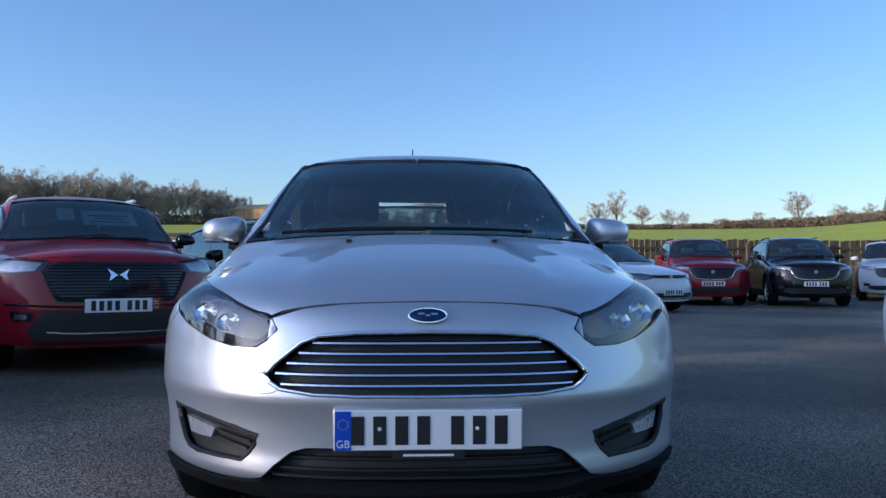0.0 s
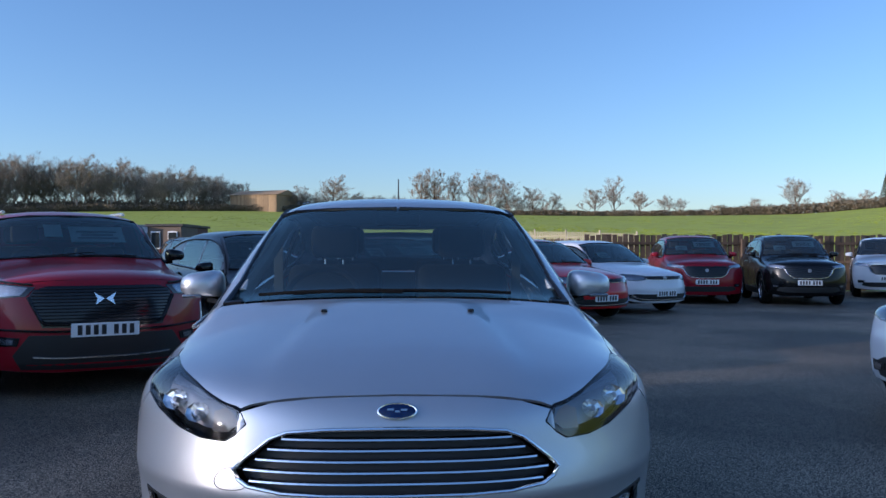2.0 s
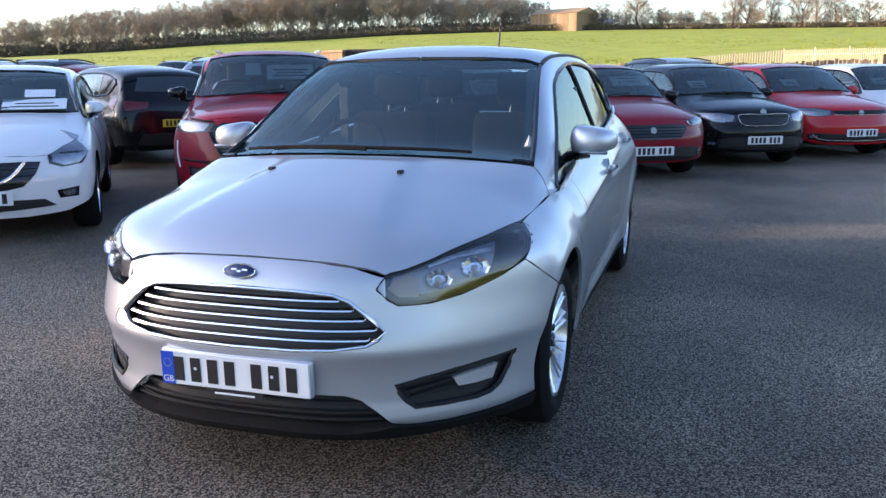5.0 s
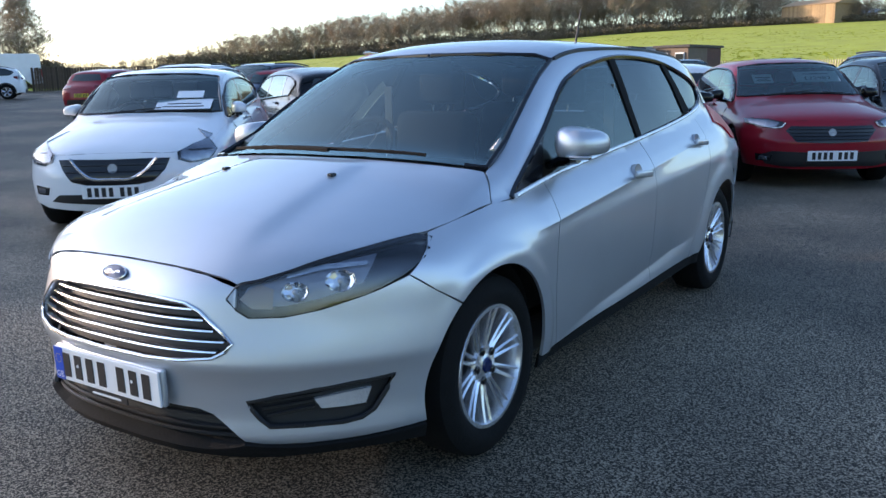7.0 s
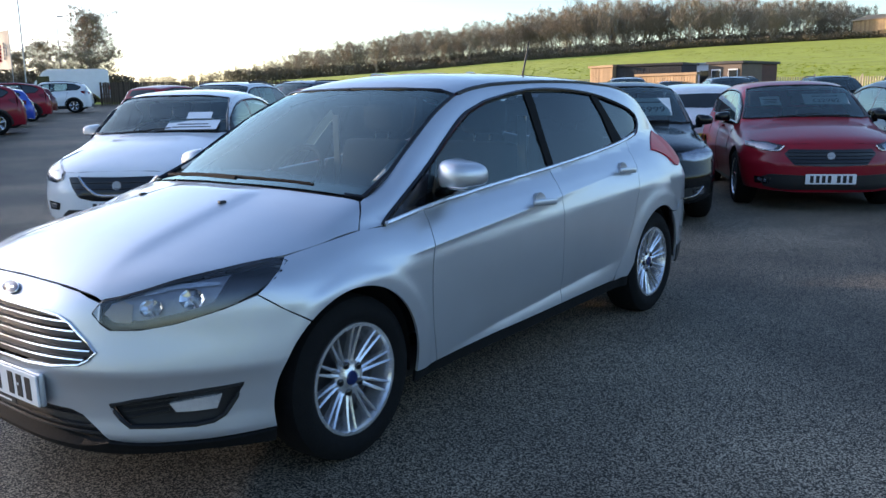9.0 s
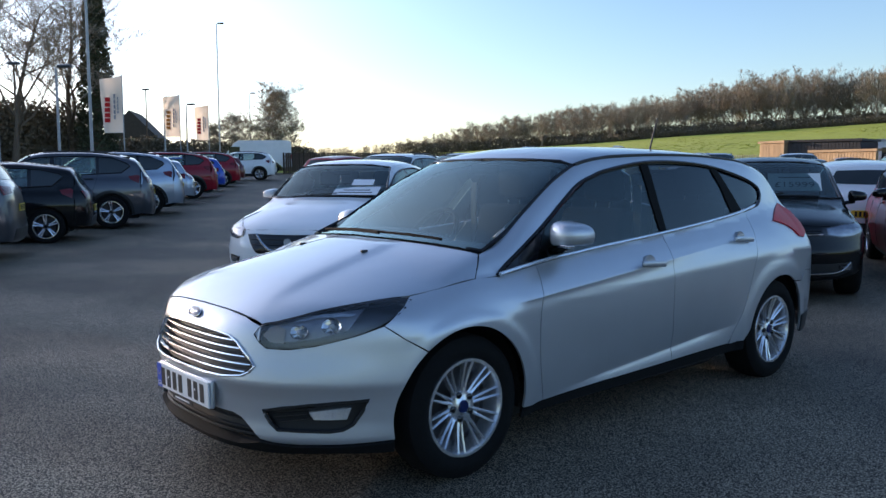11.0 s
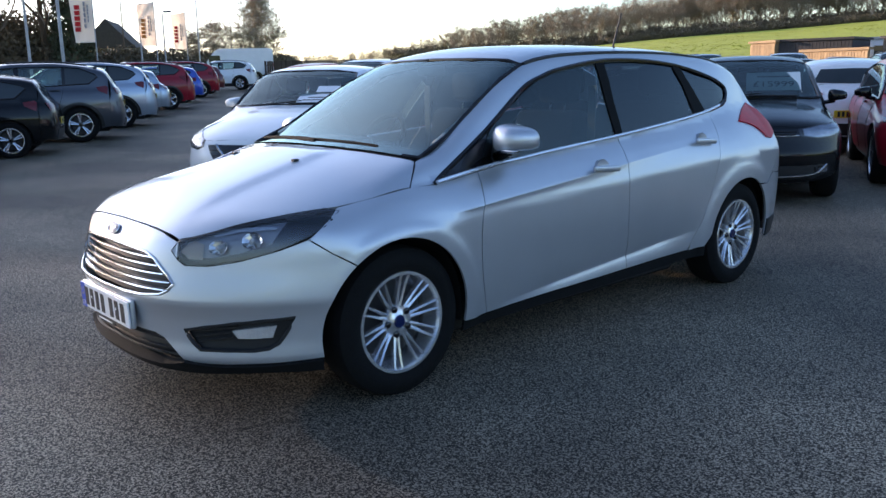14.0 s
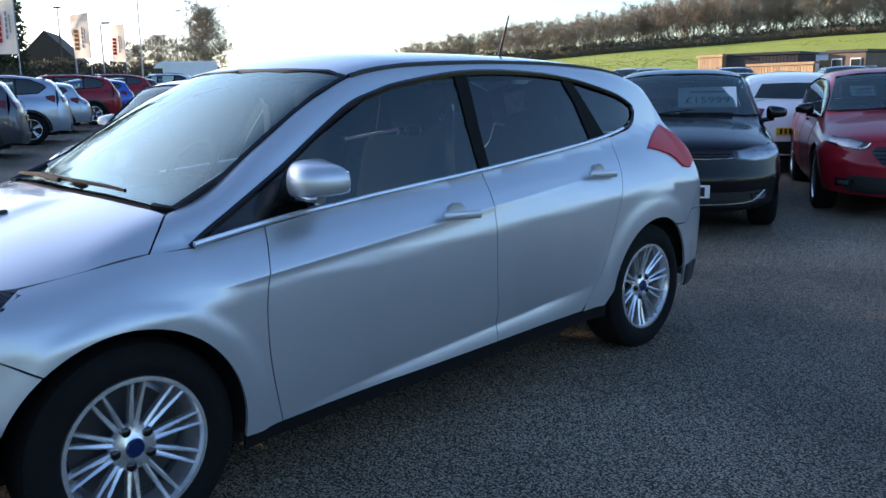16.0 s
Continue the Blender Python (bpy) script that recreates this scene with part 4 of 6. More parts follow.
# ---- ground: car park, field and hill in one sheet ----
CENTRE = Vector((1.0, -2.0))
crest_el = pchip([(-180, 0.6), (-100, 0.4), (-62, 0.5), (-54, 0.75), (-48.9, 1.05), (-37.5, 1.72), (-32.5, 2.08), (-25, 2.43), (-20.5, 2.67), (-16, 2.78), (-10, 2.86), (3.8, 2.72), (14, 2.55), (19, 2.52), (25, 2.5), (31, 2.85), (45, 3.6), (90, 4.0), (180, 0.6)])
park_r = pchip([(-180, 60), (-110, 62), (-62, 66), (-40, 58), (-25, 52), (-12, 52), (-5.5, 48.5), (0, 37), (5, 29.5), (10.5, 25.2), (20, 26.5), (31, 29.5), (45, 37), (70, 50), (110, 60), (180, 60)])


def park_z(x, y):
    return 0.02 * np.maximum(0.0, -0.87 * x + 0.5 * y - 12)


def ground_z(x, y):
    dx, dy = x - CENTRE.x, y - CENTRE.y
    r, az = math.hypot(dx, dy), math.degrees(math.atan2(dx, dy))
    r0, zc = float(park_r(az)), 1.3 + 185 * math.tan(radians(float(crest_el(az))))
    e = CENTRE + Vector((math.sin(radians(az)), math.cos(radians(az)))) * r0
    if r <= r0:
        return float(park_z(x, y))
    z0 = float(park_z(e.x, e.y))
    if r < 185:
        u = (r - r0) / (185 - r0)
        return z0 + (zc - z0) * (0.75 * u + 0.25 * u * u) + 0.15 * math.sin(r * 0.11 + az * 0.2) * min(1, (r - r0) / 20) * (1 - u)
    return zc - min(r - 185, 400) * 0.012


def at(az, d):
    """The ground place at a bearing right of +y and a distance from the middle of the walk."""
    x, y = CENTRE.x + d * math.sin(radians(az)), CENTRE.y + d * math.cos(radians(az))
    return Vector((x, y, ground_z(x, y)))


def asphalt():
    """Worn bitumen with pale stone chips, patchy and warm grey."""
    m = bpy.data.materials.new("asphalt")
    m.use_nodes = True
    n, l = m.node_tree.nodes, m.node_tree.links
    b = n["Principled BSDF"]
    c = n.new("ShaderNodeTexCoord").outputs["Object"]
    chip, fine, stain, ramp, ramp2, mul, mix = n.new("ShaderNodeTexVoronoi"), n.new("ShaderNodeTexNoise"), n.new("ShaderNodeTexNoise"), n.new("ShaderNodeValToRGB"), n.new("ShaderNodeValToRGB"), n.new("ShaderNodeMix"), n.new("ShaderNodeMath")
    chip.inputs["Scale"].default_value, chip.inputs["Randomness"].default_value = 190, 1.0
    fine.inputs["Scale"].default_value, fine.inputs["Detail"].default_value = 95, 3
    stain.inputs["Scale"].default_value, stain.inputs["Detail"].default_value = 0.42, 8
    for t in (chip, fine, stain):
        l.new(c, t.inputs["Vector"])
    split = n.new("ShaderNodeSeparateColor")
    l.new(chip.outputs["Color"], split.inputs[0])
    mix.operation, mix.inputs[1].default_value = "MULTIPLY_ADD", 0.6
    l.new(split.outputs[0], mix.inputs[0])
    l.new(fine.outputs[0], mix.inputs[2])
    e = ramp.color_ramp.elements
    e[0].position, e[1].position = 0.42, 1.0
    e[0].color, e[1].color = (0.0188, 0.0165, 0.0137, 1), (0.41, 0.359, 0.289, 1)
    q = e.new(0.78)
    q.color = (0.060, 0.052, 0.0423, 1)
    ramp2.color_ramp.elements[0].position, ramp2.color_ramp.elements[1].position = 0.40, 0.60
    ramp2.color_ramp.elements[0].color, ramp2.color_ramp.elements[1].color = (0.60, 0.58, 0.55, 1), (1.26, 1.18, 1.08, 1)
    mul.data_type, mul.blend_type, mul.inputs[0].default_value = "RGBA", "MULTIPLY", 1
    l.new(mix.outputs[0], ramp.inputs[0])
    l.new(stain.outputs[0], ramp2.inputs[0])
    l.new(ramp.outputs[0], mul.inputs[6])
    l.new(ramp2.outputs[0], mul.inputs[7])
    l.new(mul.outputs[2], b.inputs["Base Color"])
    rr = n.new("ShaderNodeMapRange")
    rr.inputs[3].default_value, rr.inputs[4].default_value = 0.55, 0.78
    l.new(stain.outputs[0], rr.inputs[0])
    l.new(rr.outputs[0], b.inputs["Roughness"])
    b.inputs["Specular IOR Level"].default_value = 0.12
    bump = n.new("ShaderNodeBump")
    l.new(mix.outputs[0], bump.inputs["Height"])
    bump.inputs["Strength"].default_value, bump.inputs["Distance"].default_value = 0.4, 0.006
    l.new(bump.outputs[0], b.inputs["Normal"])
    return m


def grass():
    m = material("meadow_grass", (0.28, 0.33, 0.018), 0.9, 0, 0.35, 0.40, 1.0, 1.6, detail=12)
    return m


ASPHALT, GRASS = asphalt(), grass()


def build_ground():
    verts, faces, slots = [(CENTRE.x, CENTRE.y, 0.0)], [], []
    azs = np.arange(-180, 180, 2.0)
    rings = [3, 6, 9, 12, 15, 18, 21, "edge-3", "edge", "edge+3", 60, 75, 90, 105, 120, 135, 150, 165, 178, 185, 195, 230, 320, 585, 1500, 3200]
    for ring in rings:
        for az in azs:
            r0 = float(park_r(az))
            if isinstance(ring, str):
                r = r0 + float(ring[4:] or 0)
            elif ring <= 21:
                r = ring * (r0 - 3) / 24
            else:
                r = r0 + 3 + (ring - 45) * (185 - r0 - 3) / (185 - 45) if ring < 185 else ring
            p = (CENTRE.x + r * math.sin(radians(az)), CENTRE.y + r * math.cos(radians(az)))
            verts.append((*p, ground_z(*p)))
    n = len(azs)
    for k in range(n):
        faces.append((0, 1 + (k + 1) % n, 1 + k))
        slots.append(0)
    for i in range(len(rings) - 1):
        for k in range(n):
            a, b = 1 + i * n, 1 + (i + 1) * n
            faces.append((a + k, a + (k + 1) % n, b + (k + 1) % n, b + k))
            slots.append(0 if i < 8 else 1)
    ob = link_mesh("ground", verts, faces, None, mats=[ASPHALT, GRASS], slots=slots)
    tagged(ob, "worn grey asphalt car park running into a sunlit grass hillside", "ground", kind="structure")


build_ground()


def build_tufts():
    """Clumps of rough grass over the near half of the field."""
    rt = random.Random(77)
    verts, faces = [], []
    for k in range(19000):
        az = rt.uniform(-58, 33)
        r0 = float(park_r(az))
        d = r0 + 1.5 + (170 - r0) * rt.random() ** 1.3
        p = at(az, d)
        w, h, a = rt.uniform(0.1, 0.42) * (1 + 0.8 * (rt.random() < 0.1)), rt.uniform(0.012, 0.042), rt.uniform(0, 3.14)
        for j in range(3):
            b = a + j * 1.05
            c, e = math.cos(b) * w, math.sin(b) * w
            i = len(verts)
            verts.extend([(p.x - c, p.y - e, p.z - 0.05), (p.x + c, p.y + e, p.z - 0.05), (p.x + c * 0.3 + rt.uniform(-0.1, 0.1), p.y + e * 0.3, p.z + h), (p.x - c * 0.4, p.y - e * 0.4, p.z + h * rt.uniform(0.6, 1))])
            faces.append((i, i + 1, i + 2, i + 3))
    tagged(link_mesh("grass_tufts", verts, faces, GRASS, smooth=False), "rough green grass clumps over the field", "grass", kind="stuff")


build_tufts()


# ---- trees ----
def bare_tree(seed, height, spread=0.5, trunk_r=0.035, levels=4, kids=(7, 5, 5, 6), twig=0.05, start=0.25):
    """A leafless tree: verts, limb faces, twig faces."""
    rnd = random.Random(seed)
    verts, limbs, twigs = [], [], []

    def branch(p, d, length, r, level):
        sides = 5 if level == 0 else 3
        pts, q, dd = [p.copy()], p.copy(), d.copy()
        n = 4 if level < 2 else 2
        for i in range(n):
            dd = (dd + Vector((rnd.gauss(0, 0.13), rnd.gauss(0, 0.13), rnd.gauss(0.05, 0.08)))).normalized()
            q = q + dd * length / n
            pts.append(q.copy())
        rings = []
        for i, c in enumerate(pts):
            rr = r * (1 - 0.72 * i / n)
            rot = dd.to_track_quat("Z", "X")
            base = len(verts)
            for k in range(sides):
                a = 2 * math.pi * k / sides
                verts.append(c + rot @ Vector((rr * math.cos(a), rr * math.sin(a), 0)))
            rings.append(base)
        out = limbs if level < 2 else twigs
        for a, b in zip(rings, rings[1:]):
            for k in range(sides):
                out.append((a + k, a + (k + 1) % sides, b + (k + 1) % sides, b + k))
        if level >= levels - 1:
            for j in range(kids[-1]):
                u = rnd.uniform(0.2, 1.0)
                c = pts[0].lerp(pts[-1], u)
                e = (dd + Vector((rnd.gauss(0, 0.7), rnd.gauss(0, 0.7), rnd.gauss(0.15, 0.5)))).normalized() * length * rnd.uniform(0.5, 0.9)
                side = e.cross(Vector((rnd.gauss(0, 1), rnd.gauss(0, 1), rnd.gauss(0, 1)))).normalized() * twig
                b = len(verts)
                verts.extend([c - side, c + side, c + e])
                twigs.append((b, b + 1, b + 2))
            return
        for j in range(kids[level]):
            u = start + (1 - start) * (j + rnd.uniform(0.2, 0.9)) / kids[level] if level == 0 else rnd.uniform(0.3, 1.0)
            i = min(int(u * n), n - 1)
            c = pts[i].lerp(pts[i + 1], u * n - i)
            turn = rnd.uniform(0, 2 * math.pi) if level else 2.4 * j + rnd.uniform(-0.4, 0.4)
            out_v = Vector((math.cos(turn), math.sin(turn), rnd.uniform(0.1, 0.7)))
            nd = (dd * (0.55 if level else 0.35) + out_v * spread * 1.5).normalized()
            branch(c, nd, length * (rnd.uniform(0.42, 0.62) if level else rnd.uniform(0.38, 0.58) * (1.15 - 0.5 * u)), r * (1 - 0.7 * u) * 0.62, level + 1)

    branch(Vector((0, 0, -0.3)), Vector((rnd.gauss(0, 0.03), rnd.gauss(0, 0.03), 1)), height * 0.92, height * trunk_r, 0)
    verts = np.array([tuple(v) for v in verts])
    return verts * height / verts[:, 2].max(), limbs, twigs


def foliage(seed, blobs, count, size):
    """Leaf clumps scattered through ellipsoids of (x, y, z, rx, ry, rz)."""
    rnd = np.random.RandomState(seed)
    verts, faces = [], []
    for x, y, z, rx, ry, rz in blobs:
        for _ in range(count):
            d = rnd.normal(size=3)
            d /= np.linalg.norm(d)
            c = np.array([x, y, z]) + d * np.array([rx, ry, rz]) * rnd.uniform(0.45, 1.08) ** 0.6
            a, b = rnd.normal(size=3), rnd.normal(size=3)
            a /= np.linalg.norm(a)
            b = np.cross(a, b)
            b /= np.linalg.norm(b)
            s = size * rnd.uniform(0.5, 1.3)
            i = len(verts)
            verts += [c - a * s, c + b * s * 0.6, c + a * s, c - b * s * 0.6]
            faces.append((i, i + 1, i + 2, i + 3))
    return np.array(verts), faces


VARIANTS = [bare_tree(11 + k, 10.0, 0.36 + 0.06 * (k % 3), 0.026 + 0.004 * (k % 2), kids=(15, 6, 5, 12), twig=0.019, start=0.16) for k in range(5)]


def tree(place, height, k, label, group="", turn=0.0, wide=1.0):
    root = tagged(new("tree"), label, "tree", group)
    v, limbs, twigs = VARIANTS[k]
    v = v * np.array([wide, wide, 1.0])
    trunk = link_mesh("trunk", v, limbs, BARK, root)
    link_mesh("crown", v, twigs, TWIG, root, "bare winter twigs", smooth=False)
    for o in root.children:
        bmv = bmesh.new()
        bmv.from_mesh(o.data)
        bmesh.ops.delete(bmv, geom=[w for w in bmv.verts if not w.link_faces], context="VERTS")
        bmv.to_mesh(o.data)
        bmv.free()
    root.matrix_basis = Matrix.Translation(place) @ pose(0, 0, 0, 0, 0, turn) @ Matrix.Scale(height / 10, 4)
    return root


def woodland(name, spots, label, seed):
    rnd = random.Random(seed)
    vs, fs, n = [], [], 0
    for p, h in spots:
        v, limbs, twigs = VARIANTS[rnd.randrange(len(VARIANTS))]
        a, s = rnd.uniform(0, 6.3), h / 10
        w = rnd.uniform(0.85, 1.15)
        rot = np.array([[math.cos(a), -math.sin(a), 0], [math.sin(a), math.cos(a), 0], [0, 0, 1]])
        vs.append((v * [w, w, 1]) @ rot.T * s + np.array(p))
        fs += [tuple(i + n for i in f) for f in limbs + twigs]
        n += len(v)
    return tagged(link_mesh(name, np.concatenate(vs), fs, TWIG, smooth=False), label, "trees", kind="stuff")


wood_top = pchip([(-62, 1.5), (-54, 1.6), (-50, 2.2), (-47, 3.1), (-40, 4.2), (-37, 4.7), (-32, 5.5), (-26, 6.25), (-21, 6.3), (-15.6, 5.85), (-11, 5.2), (-9, 4.9)])
rnd = random.Random(5)
spots = []
for i in range(135):
    az = -62 + 51.5 * (i + rnd.uniform(0, 0.9)) / 135
    d = rnd.uniform(187, 214)
    p = at(az, d)
    h = (1.3 + d * math.tan(radians(float(wood_top(az)))) - p.z) * rnd.uniform(0.82, 1.06)
    spots.append((tuple(p), max(h, 3.0)))
woodland("woodland", spots, "leafless brown woodland along the top of the hill", 3)
spots = []
for i in range(58):
    az = -8.0 + 19.0 * (i + rnd.uniform(0, 0.9)) / 58
    spots.append((tuple(at(az, rnd.uniform(187, 197))), rnd.choice((3.0, 3.6, 4.2, 5.0)) * (1.0 if az < 9 else 0.8)))
woodland("hedgerow_trees", spots, "bare hedgerow trees and scrub on the skyline", 4)
SKYLINE = [(-7.1, 6.5, 3, 1.1), (-4.7, 9.0, 0, 1.3), (-2.9, 5.5, 4, 1.2), (-1.4, 4.6, 2, 1.3), (1.2, 10.6, 1, 0.8), (1.9, 11.2, 3, 0.9), (3.3, 10.4, 2, 0.8), (5.2, 11.0, 4, 0.8), (6.0, 10.8, 1, 0.8), (7.2, 9.0, 2, 1.1), (8.8, 7.2, 0, 1.2), (10.2, 6.0, 4, 1.1),
           (13.0, 7.0, 1, 1.3), (14.4, 9.6, 3, 0.85), (16.0, 6.2, 0, 1.4), (17.6, 5.2, 4, 1.3), (18.6, 4.4, 2, 1.1), (23.3, 4.2, 1, 1.3), (25.8, 8.4, 2, 1.25), (28.1, 4.8, 0, 1.5), (29.6, 4.4, 3, 1.5)]
for az, h, k, w in SKYLINE:
    tree(at(az, 190), h, k, "leafless tree standing alone on the field hedge line", "skyline trees", turn=az * 40, wide=w)


def hedge(name, a0, a1, d, h, seed, mat=HEDGE, label="dense brown winter hedge along the field edge", n=60, leaf=0.5, count=60, thick=1.5):
    blobs = []
    rh = random.Random(seed)
    for i in range(n):
        p = at(a0 + (a1 - a0) * i / (n - 1), d + rh.uniform(-1, 1))
        hh = h * rh.uniform(0.75, 1.1)
        blobs.append((p.x, p.y, p.z + hh * 0.45, thick * rh.uniform(0.8, 1.4) + abs(a1 - a0) * d / n * 0.012, thick, hh * 0.55))
    v, f = foliage(seed, blobs, count, leaf)
    return tagged(link_mesh(name, v, f, mat, smooth=False), label, "hedge", kind="stuff")


hedge("hedge", -40, -5, 186, 1.5, 21, n=110, leaf=0.16, count=420)
hedge("hedge", -5, 21, 186, 1.3, 22, n=90, leaf=0.16, count=420)
hedge("hedge", 21, 40, 186, 2.2, 23, HEDGE, "russet bramble hedge on the hill", n=80, leaf=0.18, count=420)
hedge("undergrowth", -51, -12, 192, 3.0, 24, HEDGE, "brown undergrowth inside the wood", n=170, leaf=0.2, count=420, thick=3.0)
hedge("roadside_hedge", -92, -71.5, 64, 5.0, 25, HEDGE, "tangled brown scrub bank beside the road", n=70, leaf=0.13, count=1700, thick=1.9)
hedge("roadside_hedge", -72.5, -64, 66, 2.7, 28, HEDGE, "low dark hedge beside the road", n=30, leaf=0.13, count=900, thick=1.3)
hedge("roadside_hedge", -64, -57.0, 78, 2.4, 26, HEDGE, "low brown scrub beside the road", n=30, leaf=0.12, count=900, thick=1.5)
# out of view: scrub added at the foot of the sun-screening trees
hedge("roadside_hedge", -124, -92, 58, 4.0, 27, HEDGE, "tangled brown scrub bank beside the road", n=60, leaf=0.2, count=420, thick=2.0)
# unseen trees added towards the sun, so the car park lies in broken shade
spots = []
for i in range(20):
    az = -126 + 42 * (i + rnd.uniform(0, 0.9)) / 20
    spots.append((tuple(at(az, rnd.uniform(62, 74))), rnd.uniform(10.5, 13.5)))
woodland("roadside_trees", spots, "unseen belt of leafless trees added to screen the low sun", 6)


def conifer(place, h, r, seed, label):
    root = tagged(new("conifer_tree"), label, "tree")
    part("trunk", rod([(0, 0, -0.2), (0, 0, h * 0.6), (0, 0, h * 0.97)], h * 0.02, 7, 0.3), BARK, root, smooth=True)
    blobs = [(0, 0, h * (0.12 + 0.85 * i / 11), r * (1 - (i / 11) ** 1.3) + 0.12, r * (1 - (i / 11) ** 1.3) + 0.12, h * 0.07) for i in range(12)]
    v, f = foliage(seed, blobs, 1100, h * 0.008)
    link_mesh("crown", v, f, EVERGREEN, root, "dense dark needles", smooth=False)
    root.matrix_basis = Matrix.Translation(place)


conifer(at(-70.0, 60), 16.5, 1.35, 31, "tall narrow dark conifer beside the road")
conifer(at(30.8, 192), 7.5, 1.5, 32, "dark cypress on the hill")


def bushy_tree(place, h, seed, label, kids=(14, 7, 6, 5, 5), start=0.08, r=0.016, twig=0.012, spread=0.55):
    root = tagged(new("bushy_tree"), label, "tree")
    v, limbs, twigs = bare_tree(seed, h, spread, r, 5, kids, twig, start)
    for nm, fs, m in (("trunk", limbs, BARK), ("crown", twigs, TWIG)):
        used = sorted({i for f in fs for i in f})
        slot = {i: j for j, i in enumerate(used)}
        link_mesh(nm, v[used], [tuple(slot[i] for i in f) for f in fs], m, root, smooth=False)
    root.matrix_basis = Matrix.Translation(place)


bushy_tree(at(-59.4, 76), 8.2, 41, "dense bushy tree beyond the parked van", (18, 8, 6, 6, 6), 0.06, 0.016, 0.017, 0.7)
bushy_tree(at(-61.9, 78), 5.6, 42, "dense bushy tree beyond the parked van", (16, 7, 6, 5, 5), 0.06, 0.016, 0.014, 0.7)
bushy_tree(at(-63.4, 80), 4.8, 43, "dense bushy shrub beyond the parked cars", (16, 7, 6, 5, 5), 0.06, 0.016, 0.014, 0.7)
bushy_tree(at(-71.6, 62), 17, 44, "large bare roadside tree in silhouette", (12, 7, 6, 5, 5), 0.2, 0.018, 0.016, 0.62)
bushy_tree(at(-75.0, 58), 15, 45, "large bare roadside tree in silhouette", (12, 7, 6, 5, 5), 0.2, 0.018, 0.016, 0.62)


# ---- fences and buildings ----
def plank_fence(name, corners, label, h, width, gap, mat, thick=0.022, rails=True):
    fence = tagged(new(name), label, "fence")
    shared = box(width, thick, h, 0, 0, 0.03, 0.003)
    me = bpy.data.meshes.new("plank")
    shared.to_mesh(me)
    shared.free()
    me.materials.append(mat)
    rp = random.Random(8)
    for a, b in zip(corners, corners[1:]):
        a, b = Vector(a), Vector(b)
        n = int((b - a).length / (width + gap))
        turn = math.degrees(math.atan2(b.y - a.y, b.x - a.x))
        for i in range(n):
            p = a.lerp(b, (i + 0.5) / n)
            o = new("plank", me)
            o.parent = fence
            o.matrix_basis = pose(p.x, p.y, ground_z(p.x, p.y) + rp.uniform(-0.015, 0.02), rp.uniform(-0.6, 0.6), rp.uniform(-0.5, 0.5), turn) @ Matrix.Diagonal((1, 1, rp.uniform(0.985, 1.015), 1))
        if rails:
            mid = a.lerp(b, 0.5)
            zg = ground_z(mid.x, mid.y)
            for z in (0.3, 0.85, 1.4):
                part("rail", box((b - a).length, 0.05, 0.08, 0, 0.05, z * h / 1.65), mat, fence, turn=pose(mid.x, mid.y, zg, 0, 0, turn))
            for i in range(int((b - a).length / 2.5) + 1):
                p = a.lerp(b, min(1, i * 2.5 / (b - a).length))
                part("post", box(0.1, 0.1, h * 0.98, 0, 0.13, -0.05, 0.005), mat, fence, turn=pose(p.x, p.y, ground_z(p.x, p.y), 0, 0, turn))
    return fence


plank_fence("timber_fence", [(38, 23.9), (5.6, 22.7)], "dark weathered close-boarded timber fence around the car park", 1.72, 0.15, 0.022, FENCE_WOOD)
plank_fence("timber_fence", [(5.5, 22.9), (-3.4, 45.0)], "brown timber fence receding beside the field", 1.6, 0.15, 0.06, FENCE_WOOD)
plank_fence("timber_fence", [tuple(at(-58.2, 62))[:2], tuple(at(-45, 57))[:2]], "dark close-boarded timber fence beside the van", 1.55, 0.15, 0.03, FENCE_WOOD)


def palisade(corners, h, label):
    fence = tagged(new("palisade_fence"), label, "fence")
    verts, faces = [], []
    for a, b in zip(corners, corners[1:]):
        a, b = Vector(a), Vector(b)
        n = int((b - a).length / 0.155)
        side = (b - a).normalized()
        for i in range(n):
            p = a.lerp(b, (i + 0.5) / n)
            z = ground_z(p.x, p.y)
            k = len(verts)
            for q, o in ((-0.048, 0.03), (0.0, 0.0), (0.048, 0.03)):
                for zz in (0.05, h - (0.08 if q else 0)):
                    verts.append((p.x + side.x * q - side.y * o, p.y + side.y * q + side.x * o, z + zz))
            faces += [(k, k + 2, k + 3, k + 1), (k + 2, k + 4, k + 5, k + 3)]
        m = int((b - a).length / 2.75)
        turn = math.degrees(math.atan2(side.y, side.x))
        for i in range(m + 1):
            p = a.lerp(b, i / m)
            part("post", box(0.1, 0.06, h + 0.1, 0, 0.06, 0), PALISADE, fence, turn=pose(p.x, p.y, ground_z(p.x, p.y), 0, 0, turn))
        for i in range(m):
            p0, p1 = a.lerp(b, i / m), a.lerp(b, (i + 1) / m)
            mid = (p0 + p1) / 2
            for z in (0.35, h - 0.35):
                part("rail", box((p1 - p0).length, 0.04, 0.05, 0, 0.03, z), PALISADE, fence, turn=pose(mid.x, mid.y, ground_z(mid.x, mid.y), 0, 0, turn))
    pk = link_mesh("pale", verts, faces, PALISADE, fence, smooth=False)
    tagged(pk, kind="stuff")


palisade([(-30, 50), (-12, 58), tuple(at(4.5, 58))[:2], tuple(at(15, 48))[:2]], 1.2, "cream steel palisade fence along the field edge")


